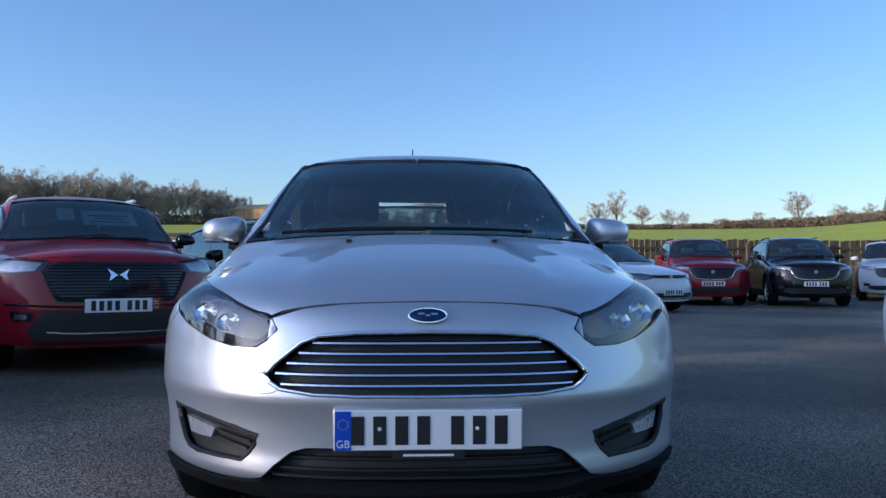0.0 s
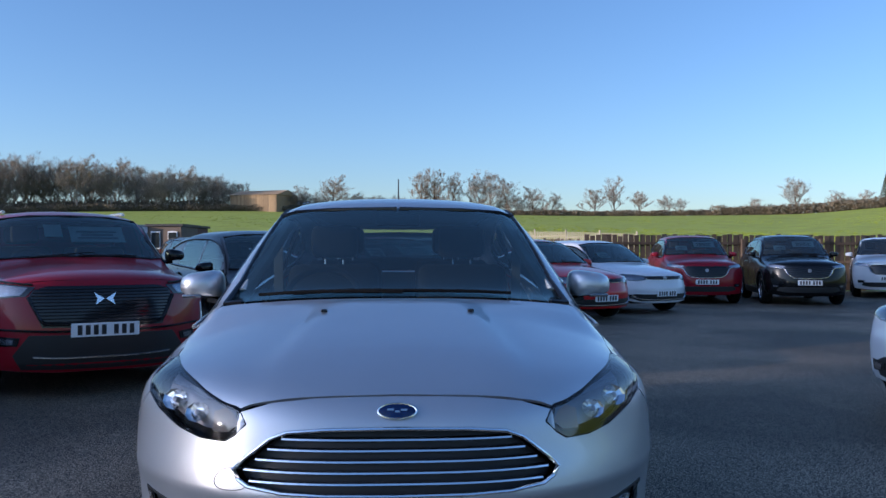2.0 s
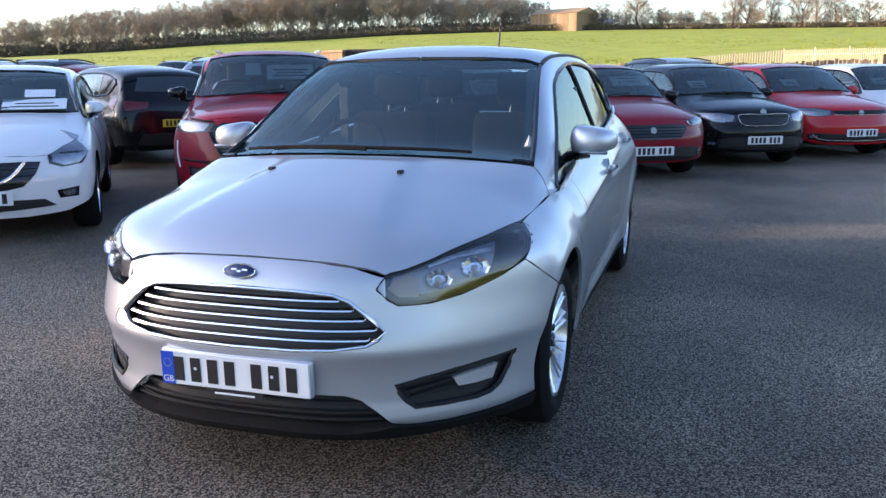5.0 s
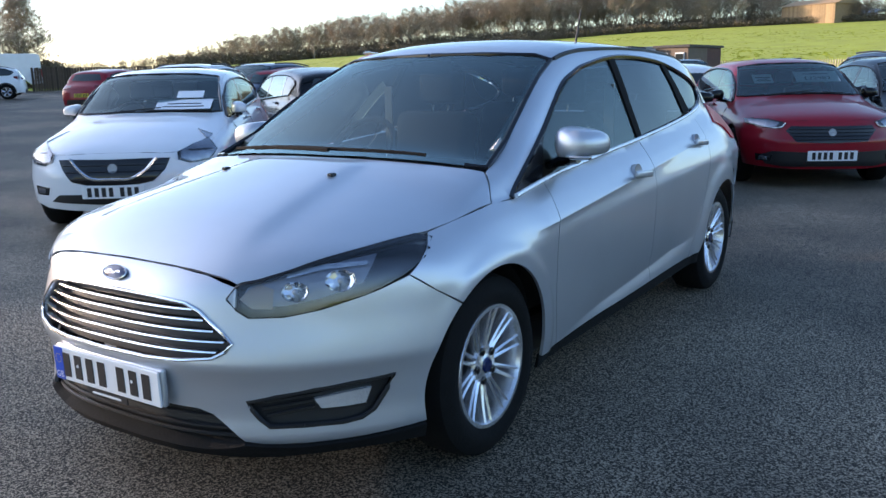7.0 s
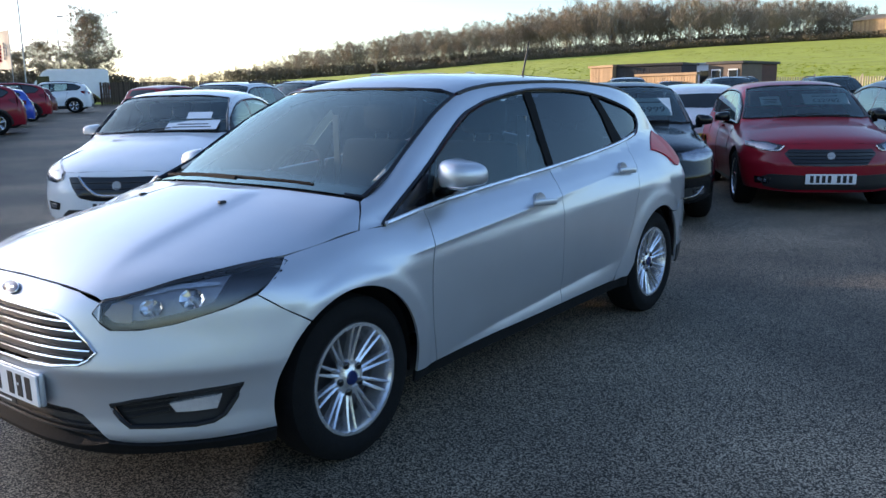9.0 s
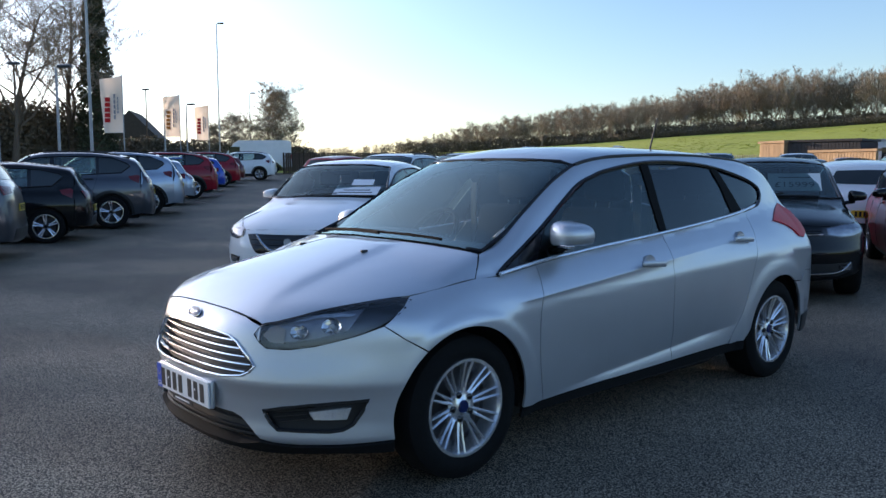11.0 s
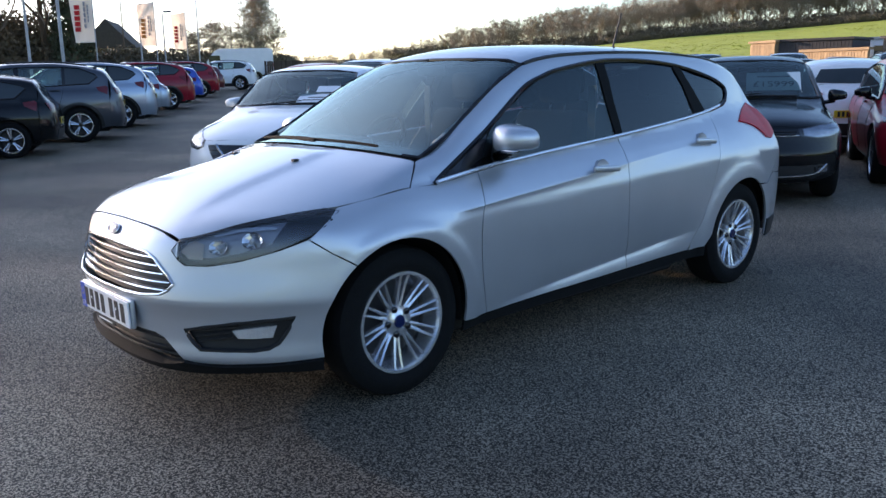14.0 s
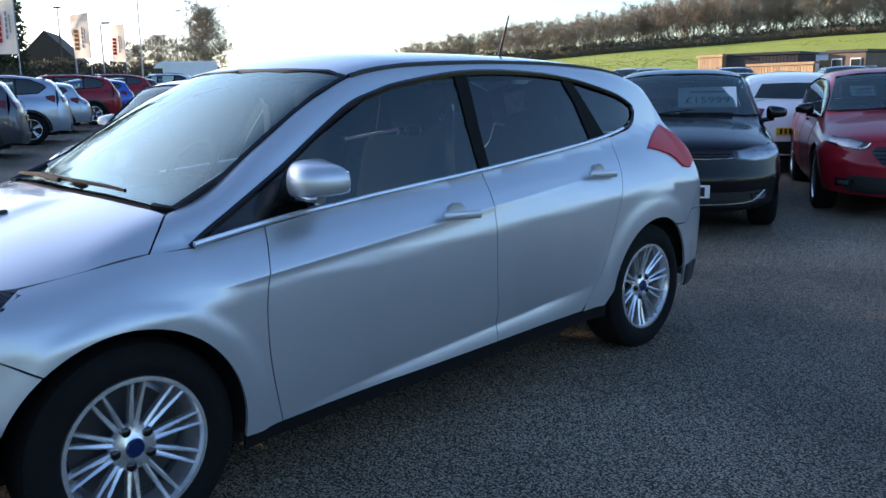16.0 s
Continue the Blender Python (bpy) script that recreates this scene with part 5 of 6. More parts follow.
def shed(az, d, w, depth, h, wall, roof_mat, label, category, turn=0.0, windows=0, gable=0.0, boards=0):
    p = at(az, d)
    ob = tagged(new("shed" if not windows else "site_cabin"), label, category)
    part("wall", box(w, depth, h, 0, 0, -0.3, 0.02), wall, ob)
    if gable:
        bm = bmesh.new()
        v = [bm.verts.new(c) for c in ((-w / 2 - 0.3, -depth / 2 - 0.3, h - 0.35), (w / 2 + 0.3, -depth / 2 - 0.3, h - 0.35), (w / 2 + 0.3, depth / 2 + 0.3, h - 0.35), (-w / 2 - 0.3, depth / 2 + 0.3, h - 0.35), (-w / 2 - 0.3, 0, h + gable), (w / 2 + 0.3, 0, h + gable))]
        for f in ((0, 1, 5, 4), (2, 3, 4, 5), (0, 4, 3), (1, 2, 5), (0, 3, 2, 1)):
            bm.faces.new([v[i] for i in f])
        part("roof", bm, roof_mat, ob)
    else:
        part("roof", box(w + 0.2, depth + 0.2, 0.12, 0, 0, h - 0.29), roof_mat, ob)
    for i in range(windows):
        x = -w / 2 + w * (i + 0.5) / windows
        win = part("window", box(w / windows * 0.55, 0.06, 0.9, x, -depth / 2 - 0.02, h * 0.42), PLATE_WHITE, ob)
        part("pane", box(w / windows * 0.47, 0.02, 0.78, x, -depth / 2 - 0.06, h * 0.42 + 0.06), DARK_GLASS, win)
    for i in range(boards):
        x = -w / 2 + w * (i + 0.5) / boards
        part("board", box(w / boards * 0.86, 0.03, h - 0.1, x, -depth / 2 - 0.02, -0.25), wall, ob)
    ob.matrix_basis = Matrix.Translation(p) @ pose(0, 0, 0, 0, 0, turn)
    return ob


shed(-21.2, 47, 3.7, 2.5, 2.45, DARK_STEEL, DARK_STEEL, "black steel storage container behind the parked cars", "container", 4, boards=22)
shed(-24.5, 47, 1.9, 0.3, 2.4, PALE_WOOD, PALE_WOOD, "pale timber-clad screen beside the container", "screen", -24, boards=16)
shed(-16.2, 46, 1.8, 2.2, 2.5, CABIN_BROWN, DARK_STEEL, "brown site cabin with large windows", "cabin", -8, windows=2)
shed(-15.4, 49, 1.8, 2.2, 2.5, RUST, DARK_STEEL, "maroon steel storage container", "container", -10, boards=12)
shed(-17.9, 50, 2.1, 2.0, 2.5, PAPER, STEEL, "white site cabin beside the container", "cabin", 17, windows=1)
shed(-20.3, 44, 3.8, 0.12, 1.95, PALE_WOOD, PALE_WOOD, "pale board fence in front of the container", "fence", -18, boards=22)
shed(-9.4, 189, 11.5, 9, 3.9, PALE_WOOD, PALE_WOOD, "timber-clad barn on the hill catching the sun", "barn", -22, gable=0.9, boards=24)
shed(-7.2, 196, 6, 7, 2.6, PAPER, SILVER_BLUE, "pale lean-to beside the barn", "barn", 8, gable=0.5)
shed(-68.0, 84, 7.0, 4.4, 3.2, RENDER, SLATE, "pale rendered house with a dark slate roof beyond the road", "house", -30, windows=3, gable=2.2)


# ---- poles, lamps and flags ----
def lamp_column(az, d, h, label, arm=0.6, mat=STEEL):
    ob = tagged(new("street_lamp"), label, "street lamp")
    part("column", rod([(0, 0, -0.1), (0, 0, h * 0.4), (0, 0, h)], 0.07, 8, 0.6), mat, ob, smooth=True)
    head = box(0.55, 0.22, 0.12, arm * 0.6, 0, h - 0.02, 0.04, 2)
    part("lantern", head, GREY_PAINT, ob, smooth=True)
    ob.matrix_basis = Matrix.Translation(at(az, d)) @ pose(0, 0, 0, 0, 0, 40)


lamp_column(-71.4, 33, 4.8, "grey car-park lamp column with a flat lantern")
lamp_column(-69.35, 32, 11, "tall grey steel mast behind the parked cars", 0.2)
lamp_column(-65.6, 50, 4.75, "grey car-park lamp column with a flat lantern")
lamp_column(-64.4, 58, 4.8, "grey car-park lamp column with a flat lantern")
lamp_column(-62.55, 70, 12, "tall street lamp on the road")
lamp_column(-60.75, 86, 7.7, "street lamp on the road")
lamp_column(-78.5, 27, 9, "tall grey steel mast behind the parked cars", 0.2)
lamp_column(-74.2, 40, 5.5, "dark timber telegraph pole", 0.0, BARK)
lamp_column(-67.1, 66, 6.3, "dark timber telegraph pole", 0.0, BARK)


def flag(az, d, h, cloth_h, cloth_w, ink, label):
    """A feather flag: pole, rippling cloth and unreadable lettering as plain bars."""
    ob = tagged(new("banner_flag"), label, "flag", "dealer flags")
    part("pole", rod([(0, 0, 0), (0, 0, h * 0.5), (0, 0, h + 0.1)], 0.03, 7, 0.6), STEEL, ob, smooth=True)
    verts, faces, nx, nz = [], [], 6, 10
    for j in range(nz + 1):
        for i in range(nx + 1):
            u, v = i / nx, j / nz
            verts.append((-u * cloth_w + 0.12 * v * u, 0.09 * math.sin(4 * u + 2 * v) * u, h - v * cloth_h - 0.12 * u * (1 - v)))
    for j in range(nz):
        for i in range(nx):
            a = j * (nx + 1) + i
            faces.append((a, a + 1, a + nx + 2, a + nx + 1))
    link_mesh("cloth", verts, faces, FLAG_WHITE, ob, "white cloth lit from behind")
    for x0, z0, z1, w, m in ((0.56, 0.34, 0.80, 0.24, ink), (0.34, 0.30, 0.76, 0.08, FLAG_GREY), (0.20, 0.36, 0.66, 0.05, FLAG_GREY)):
        n = 5
        for i in range(n):
            za, zb = z0 + (z1 - z0) * i / n, z0 + (z1 - z0) * (i + 0.78) / n
            for side in (-1, 1):
                u = x0 + w / 2
                y = 0.09 * math.sin(4 * u + (za + zb)) * u
                part("lettering_bar", box(w * cloth_w, 0.01, (zb - za) * cloth_h, -u * cloth_w, y + side * 0.035, h - zb * cloth_h - 0.12 * u), m, ob)
    ob.matrix_basis = Matrix.Translation(at(az, d)) @ pose(0, 0, 0, 0, 0, 38)


flag(-67.45, 34, 4.65, 2.25, 0.95, FLAG_RED, "white dealer flag with red lettering on a pole")
flag(-64.45, 46, 4.7, 2.25, 0.95, FLAG_ORANGE, "white dealer flag with orange lettering on a pole")
flag(-62.9, 55, 4.65, 2.25, 0.95, FLAG_RED, "white dealer flag with red lettering on a pole")
flag(-74.5, 27, 4.65, 2.25, 0.95, FLAG_RED, "white dealer flag with red lettering on a pole")


# ---- the other parked cars ----
def car_body(c):
    L, w, H, yc, yw, yr = c["L"], c["w"], c["H"], c["yc"], c["yw"], c["yr"]
    h0, h1, zr, yh, zh = c["h0"], c["h1"], c["zr"], c["yh"], c["zh"]
    top = [(-0.3, h0 - 0.3), (0.03, h0 - 0.045), (0.14, h0), (0.55 * yc, h0 + 0.62 * (h1 - h0)), (yc - 0.1, h1 - 0.012), (yc, h1 + 0.01), (yc + 0.4 * (yw - yc), h1 + 0.44 * (H - 0.05 - h1)), (yw, H - 0.055),
           (yw + 0.3, H - 0.012), (0.5 * (yw + yr), H), (yr - 0.5, H - 0.3 * (H - zr)), (yr, zr), (yh, zh), (L + 0.2, zh - 0.25)]
    k = w / 0.9
    return Body(top, [(0, 0.07), (0.5, 0.10), (yc - 0.2, 0.08), (yc + 0.05, 0.05), (yw - 0.2, 0.06), (yw + 0.2, 0.09), (L, 0.1)], [(0, c["b0"] - 0.08), (yc, c["b0"]), (yr, c["b1"]), (L, c["b1"] + 0.02)],
                [(0, 0.955 * w), (0.5, 0.975 * w), (1.0, 0.99 * w), (L / 2, w), (L - 0.8, 0.99 * w), (L - 0.2, 0.95 * w), (L, 0.91 * w)],
                [(-0.2, 0.88), (0, 0.93), (0.1, 0.955), (0.25, 0.98), (0.45, 1.0), (0.6, 1.0), (0.75, 0.98), (0.88, 0.945), (1, 0.88)],
                [(0.1, 0.12), (0.22, 0.05), (0.3, 0.012), (0.5, 0.0), (h0 - 0.2, 0.03), (h0 - 0.06, 0.065), (h0, 0.11), (h0 + 0.1, 0.2)],
                [(0.1, L - 0.16), (0.3, L - 0.03), (0.5, L), (0.8, L - 0.03), (zh, L - 0.09), (zr, yr + 0.12), (H + 0.2, yr)], c.get("bow", (0.6 / k**2, 3.1)), (0.24, 4.0), (c.get("lean", 0.29), 0.15), (0.14, yc - 0.1, yw),
                0.032, None, 0.24, 1.3, 0.6, L - 1.5)


def build_car(c, paint_mat, name, label, category="car"):
    """A parked car with its nose at y = 0, looking along -y."""
    B = car_body(c)
    L, w, H, yc, yw, yr = c["L"], c["w"], c["H"], c["yc"], c["yw"], c["yr"]
    fo, ro, R = c["fo"], c["fo"] + c["wb"], c["R"]
    car = tagged(new(name), label, category)
    st, zs = 0.075, c.get("sill", 0.26)
    yb, yt = 0.50, L - 0.30
    xe = pchip([(0.1, 0.60 * w), (yb, 0.86 * w), (yc, 0.885 * w), (yc + 0.2, 0.835 * w), (yw, 0.70 * w), (yw + 0.4, 0.68 * w), (yr - 0.3, 0.67 * w), (yr, 0.65 * w), (yt, 0.735 * w)])
    edge = [(float(xe(y)), y) for y in np.concatenate([np.linspace(yb, yc, 5), np.linspace(yc + 0.2, yw, 5), np.linspace(yw + 0.2, yr, 7), np.linspace(yr + 0.05, yt, 3)])]
    ra = R + 0.045
    bottom = [(yt, zs + 0.06), (ro + ra, zs + 0.02)] + arc(ro, R, ra, 2, 178, 14) + [(ro - ra, zs)] + [(fo + ra, zs)] + arc(fo, R, ra, 2, 178, 14)
    bottom = [p for p in bottom if p[0] >= yb]
    e3 = seq(B, ("above", edge))
    top_z = float(e3[0][2])
    side = e3 + seq(B, ("side", [(yt, min(0.85, float(e3[-1][2]) - 0.1)), (yt, 0.6)] + bottom))
    if bottom[-1][0] > yb + 0.02:
        side += seq(B, ("side", [(yb, zs)]))
    nose_front = [(0.0, 0.10), (0.2, 0.103), (0.4, 0.125), (0.55 * w / 0.9, 0.18), (0.70 * w / 0.9, 0.30), (float(xe(yb)), yb)]
    n_top = seq(B, ("above", nose_front))
    zl = max(zs, 0.26)
    n_side = seq(B, ("side", [(yb, z) for z in np.linspace(top_z - 0.03, max(0.62, zl + 0.1), 4)]))
    n_side += seq(B, ("side", [p for p in arc(fo, R, ra, 90, 178, 24) if p[0] <= yb] or [(yb, zl)]))
    nose = n_top + n_side + seq(B, ("front", [(0.72 * w, zl - 0.02), (0.4 * w, zl - 0.04), (0, zl - 0.04)]))
    b0, b1 = c["b0"], c["b1"]
    dl = [(yc + 0.16, b0 + 0.035), (yc + 0.5 * (yw - yc), b0 + 0.5 * (H - 0.13 - b0)), (yw + 0.05, H - 0.165), (yw + 0.35, H - 0.13), (0.5 * (yw + yr), H - 0.115), (yr - 0.45, H - 0.15), (yr - 0.16, zr_of(c) - 0.11), (yr - 0.10, zr_of(c) - 0.17), (yr - 0.28, b1 + 0.06), (yr - 0.5, b1 + 0.04)]
    mid = yw + 0.42
    m2 = c.get("m2", mid + 0.85)
    dtop = pchip([(p[0], p[1]) for p in dl[:7]])
    dbot = pchip([(yc + 0.16, b0 + 0.03), (yr - 0.28, b1 + 0.055)])
    hole = [(y, float(dtop(y))) for y in np.linspace(mid, yc + 0.16, 9)] + [(y, float(dbot(y))) for y in np.linspace(yc + 0.2, yr - 0.28, 7)] + [(yr - 0.10, zr_of(c) - 0.17), (yr - 0.16, zr_of(c) - 0.11)] + [(y, float(dtop(y))) for y in np.linspace(yr - 0.45, mid, 5)]
    k = min(range(len(e3)), key=lambda i: abs(e3[i][1] - mid))
    side = side[:k + 1] + seq(B, ("side", hole)) + side[k:]
    meshes = [B.panel("along", side, st, 0, 0.0), B.panel("along", side, st, 0, 0.0, True), B.panel("nose", nose + flip(nose)[1:-1], 0.07, 0, 0.01)]
    topo = n_top + e3[1:]
    rear_top = seq(B, ("above", [(0.4 * w, yt), (0, yt)]))
    xw = lambda y: float(xe(y)) - 0.035
    wsb = [(0, yc + 0.03), (0.45 * w, yc + 0.06), (0.70 * w, yc + 0.115), (xw(yc + 0.18), yc + 0.18), (xw(yc + 0.55 * (yw - yc)), yc + 0.55 * (yw - yc)), (xw(yw), yw), (0.4 * w, yw - 0.04), (0, yw - 0.07)]
    wp = seq(B, ("above", wsb))
    topo = topo + rear_top + wp[::-1]
    for mi in (False, True):
        meshes.append(B.panel("above", topo, 0.075, 0, 0.0, mi))
    tz = float(rear_top[-1][2])
    tail = seq(B, ("back", [(0, tz), (0.4 * w, tz - 0.0)])) + [e3[-1]] + seq(B, ("side", [(yt, min(0.85, float(e3[-1][2]) - 0.1)), (yt, 0.6), (yt, zs + 0.06)])) + seq(B, ("back", [(0.5 * w, 0.28), (0, 0.28)]))
    tail[0:2] = rear_top[::-1]
    meshes.append(B.panel("tail", tail + flip(tail)[1:-1], 0.075, 0, 0.01))
    ps, fs, ns, k = [], [], [], 0
    for p, f, n in meshes:
        ps.append(p), ns.append(n)
        fs += [[i + k for i in g] for g in f]
        k += len(p)
    link_mesh("body", np.concatenate(ps), fs, paint_mat, car, "", True, np.concatenate(ns))
    # glass
    for mi in (False, True):
        for nm, a, b, mat in (("quarter_trim", yc + 0.165, yc + 0.36, GLOSS_BLACK), ("front_window", yc + 0.36, mid - 0.04, CAR_GLASS), ("pillar_trim", mid - 0.04, mid + 0.04, GLOSS_BLACK), ("rear_window", mid + 0.04, m2, CAR_GLASS), ("pillar_trim", m2, m2 + 0.06, GLOSS_BLACK), ("quarter_window", m2 + 0.06, yr - 0.285, DARK_GLASS)):
            ys = np.linspace(a, b, 6)
            o = [(y, float(dtop(y)) + 0.004) for y in ys] + [(y, float(dbot(y)) - 0.004) for y in ys[::-1]]
            if nm == "quarter_window":
                o = o[:6] + [(yr - 0.155, zr_of(c) - 0.108), (yr - 0.095, zr_of(c) - 0.172)] + o[6:]
            skin(nm, B, "along", seq(B, ("side", o)), mat, car, st, off=0.002, rim=0, mirror=mi)
        frame_line = lifted(B, seq(B, ("side", hole[:9] + [(yc + 0.2, b0 + 0.03)] + hole[10:])), 0.003)
        part("window_seal", rod([((-1 if mi else 1) * p[0], p[1], p[2]) for p in frame_line], 0.014, 5), GLOSS_BLACK, car)
        for y in (yc + 0.26, mid, m2 + 0.03):
            z1 = float(dbot(y)) - 0.03
            z0 = zs + 0.03 if y < m2 else R + ra * 0.75
            sh = 0.0 if y < m2 else 0.16
            line = lifted(B, seq(B, ("side", smooth_line([(y - (0.02 if y < mid else 0), z1), (y - 0.02 - sh * 0.3, (z0 + z1) / 2), (y - sh, z0)], 4))), -0.001)
            part("door_seam", rod([((-1 if mi else 1) * p[0], p[1], p[2]) for p in line], 0.004, 4), GLOSS_BLACK, car)
        s = -1 if mi else 1
        for y in (mid - 0.2, m2 - 0.15):
            p = B.on("side", [(y, float(dbot(y)) - 0.10)])[0]
            part("door_handle", box(0.03, 0.19, 0.026, s * (p[0] + 0.01), y, p[2], 0.008), c.get("handle") or paint_mat, car)
        zm = b0 + 0.10
        mirror_parts(car, pose(s * (w + c.get("mirror_out", 0.03)), yc + 0.42, zm, 0, 0, -s * (8 if "mirror_out" not in c else 60)), c.get("mirror") or paint_mat, (0.098, 0.085, 0.07), mirror=mi)
        lamp = seq(B, *c["lamp"])
        skin("headlamp", B, "nose", lamp, DARK_LAMP, car, 0.06, off=0.004, rim=0.004, mirror=mi)
        inner = [tuple(np.array(p) * c.get("lens", 0.84) + np.array(lamp).mean(0) * (1 - c.get("lens", 0.84))) for p in lamp]
        skin("lens", B, "nose", inner, LAMP_FACE, car, 0.06, off=0.008, rim=0.004, mirror=mi)
        tl = seq(B, ("side", [(L - 0.54, b1 - 0.02), (L - 0.50, b1 - 0.09), (L - 0.33, b1 - 0.17), (L - 0.31, b1 - 0.02), (L - 0.36, b1 + 0.01)]))
        skin("tail_lamp", B, "along", tl, DARK_LENS, car, 0.08, off=0.006, rim=0.004, mirror=mi)
        tb = seq(B, ("back", [(0.46 * w, b1 - 0.05), (0.84 * w, b1 - 0.03), (0.84 * w, b1 - 0.17), (0.50 * w, b1 - 0.14)]))
        skin("tail_lamp", B, "tail", tb, DARK_LENS, car, 0.08, off=0.006, rim=0.004, mirror=mi)
        fx, fz = c["fog"]
        fo3 = seq(B, ("front", [(fx - 0.09, fz + 0.03), (fx + 0.07, fz + 0.045), (fx + 0.06, fz - 0.035), (fx - 0.07, fz - 0.035)]))
        skin("fog_surround", B, "nose", fo3, GLOSS_BLACK, car, 0.06, off=0.004, rim=0.004, mirror=mi)
        fo4 = seq(B, ("front", [(fx - 0.05, fz + 0.015), (fx + 0.04, fz + 0.025), (fx + 0.035, fz - 0.02), (fx - 0.04, fz - 0.02)]))
        skin("fog_lamp", B, "nose", fo4, LAMP_FACE, car, 0.06, off=0.009, rim=0.004, mirror=mi)
        if c.get("clad"):
            for y in (fo, ro):
                ring = arc(y, R, ra + 0.002, -6, 186, 16) + arc(y, R, ra + 0.06, 186, -6, 16)
                skin("arch_cladding", B, "along", seq(B, ("side", ring)), PLASTIC, car, 0.12, off=0.008, rim=0.01, mirror=mi)
            skin("sill_cladding", B, "along", seq(B, ("side", [(fo + ra, zs + 0.1), (ro - ra, zs + 0.12), (ro - ra, zs - 0.04), (fo + ra, zs - 0.04)])), PLASTIC, car, 0.15, off=0.008, rim=0.01, mirror=mi)
            rl = [(0.60 * w, yw + 0.25), (0.60 * w, 0.5 * (yw + yr)), (0.585 * w, yr - 0.3)]
            line = lifted(B, seq(B, ("above", smooth_line(rl, 6))), 0.03)
            part("roof_rail", rod([(s * p[0], p[1], p[2]) for p in line], 0.018, 6), ALLOY if c.get("rail") else PLASTIC, car, smooth=True)
        else:
            skin("sill_skirt", B, "along", seq(B, ("side", [(fo + ra, zs + 0.02), (ro - ra, zs + 0.02), (ro - ra, zs - 0.07), (fo + ra, zs - 0.07)])), PLASTIC, car, 0.15, off=-0.02, rim=0.01, mirror=mi)
    skin("windscreen", B, "above", wp + flip(wp)[1:-1], CAR_GLASS, car, 0.075, off=0.002, rim=0)
    rim_line = lifted(B, wp + flip(wp)[1:], 0.002)
    part("windscreen_seal", rod(rim_line, 0.014, 5), GLOSS_BLACK, car)
    # cabin
    part("cabin_floor", box(2 * w - 0.3, yr - yc - 0.5, 0.42, 0, (yc + yr) / 2 + 0.15, 0.24, 0.02), CABIN, car)
    part("dashboard", box(2 * w - 0.34, 0.5, 0.3, 0, yc + 0.42, b0 - 0.31, 0.06, 2), CABIN, car, smooth=True)
    part("steering_wheel", rod([(-0.36 + 0.18 * math.cos(a), 0.06 * math.sin(a), 0.18 * math.sin(a)) for a in np.linspace(0, 2 * math.pi, 17)], 0.016, 6), CABIN, car, smooth=True, turn=pose(0, yc + 0.74, b0 + 0.02, -18))
    for x in (-0.36, 0.36):
        part("door_lining", box(0.03, yr - yc - 0.6, b0 - 0.45, x / 0.36 * (w - 0.155), (yc + yr) / 2 + 0.1, 0.42, 0.01), CABIN, car)
        for y in (yw + 0.28, yw + 1.12):
            seat = box(0.5, 0.16, 0.62, 0, 0, 0, 0.06, 2)
            box(0.26, 0.11, 0.19, 0, 0.0, 0.66, 0.04, 2, bm=seat)
            part("car_seat", seat, SEAT_CLOTH, car, smooth=True, turn=pose(x, y, H - 0.98, -13))
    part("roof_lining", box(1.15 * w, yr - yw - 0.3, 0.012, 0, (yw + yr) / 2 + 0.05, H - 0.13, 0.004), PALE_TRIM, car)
    part("rear_view_mirror", box(0.22, 0.03, 0.06, 0, yw - 0.1, H - 0.2, 0.012, 2), CABIN, car)
    rw = seq(B, ("back", [(0, zr_of(c) - 0.07), (0.5 * w, zr_of(c) - 0.08), (0.62 * w, c["zh"] + 0.06), (0, c["zh"] + 0.04)]))
    skin("rear_screen", B, "tail", rw + flip(rw)[1:-1], DARK_GLASS, car, 0.075, off=0.006, rim=0)
    # front graphics
    g = seq(B, ("front", c["grille"]))
    gr = skin("grille", B, "nose", g + flip(g)[1:-1], GLOSS_BLACK, car, 0.07, off=0.004, rim=0.004)
    zt, zb = max(p[1] for p in c["grille"]), min(p[1] for p in c["grille"])
    for i in range(1, c.get("slats", 4)):
        z = zb + (zt - zb) * i / c.get("slats", 4)
        xs = [c["grille"][j][0] + (c["grille"][j + 1][0] - c["grille"][j][0]) * (z - c["grille"][j][1]) / (c["grille"][j + 1][1] - c["grille"][j][1]) for j in range(len(c["grille"]) - 1) if (c["grille"][j][1] - z) * (c["grille"][j + 1][1] - z) < 0]
        if xs:
            x = max(xs) - 0.015
            line = lifted(B, seq(B, ("front", [(x * (j / 5 - 1), z) for j in range(11)])), 0.006)
            part("slat", rod(line, 0.005, 5), PLASTIC, gr, smooth=True)
    it = seq(B, ("front", c["intake"]))
    skin("lower_intake", B, "nose", it + flip(it)[1:-1], PLASTIC, car, 0.08, off=0.004, rim=0.004)
    for pts, r, mat in c.get("lines", ()):
        for m in (1, -1):
            line = lifted(B, seq(B, ("front", smooth_line(pts, 4))), 0.008)
            part("trim_strip", rod([(m * p[0], p[1], p[2]) for p in line], r, 6), mat, car, smooth=True)
    bz = c["badge"]
    p = B.on("front", [(0, bz)])[0]
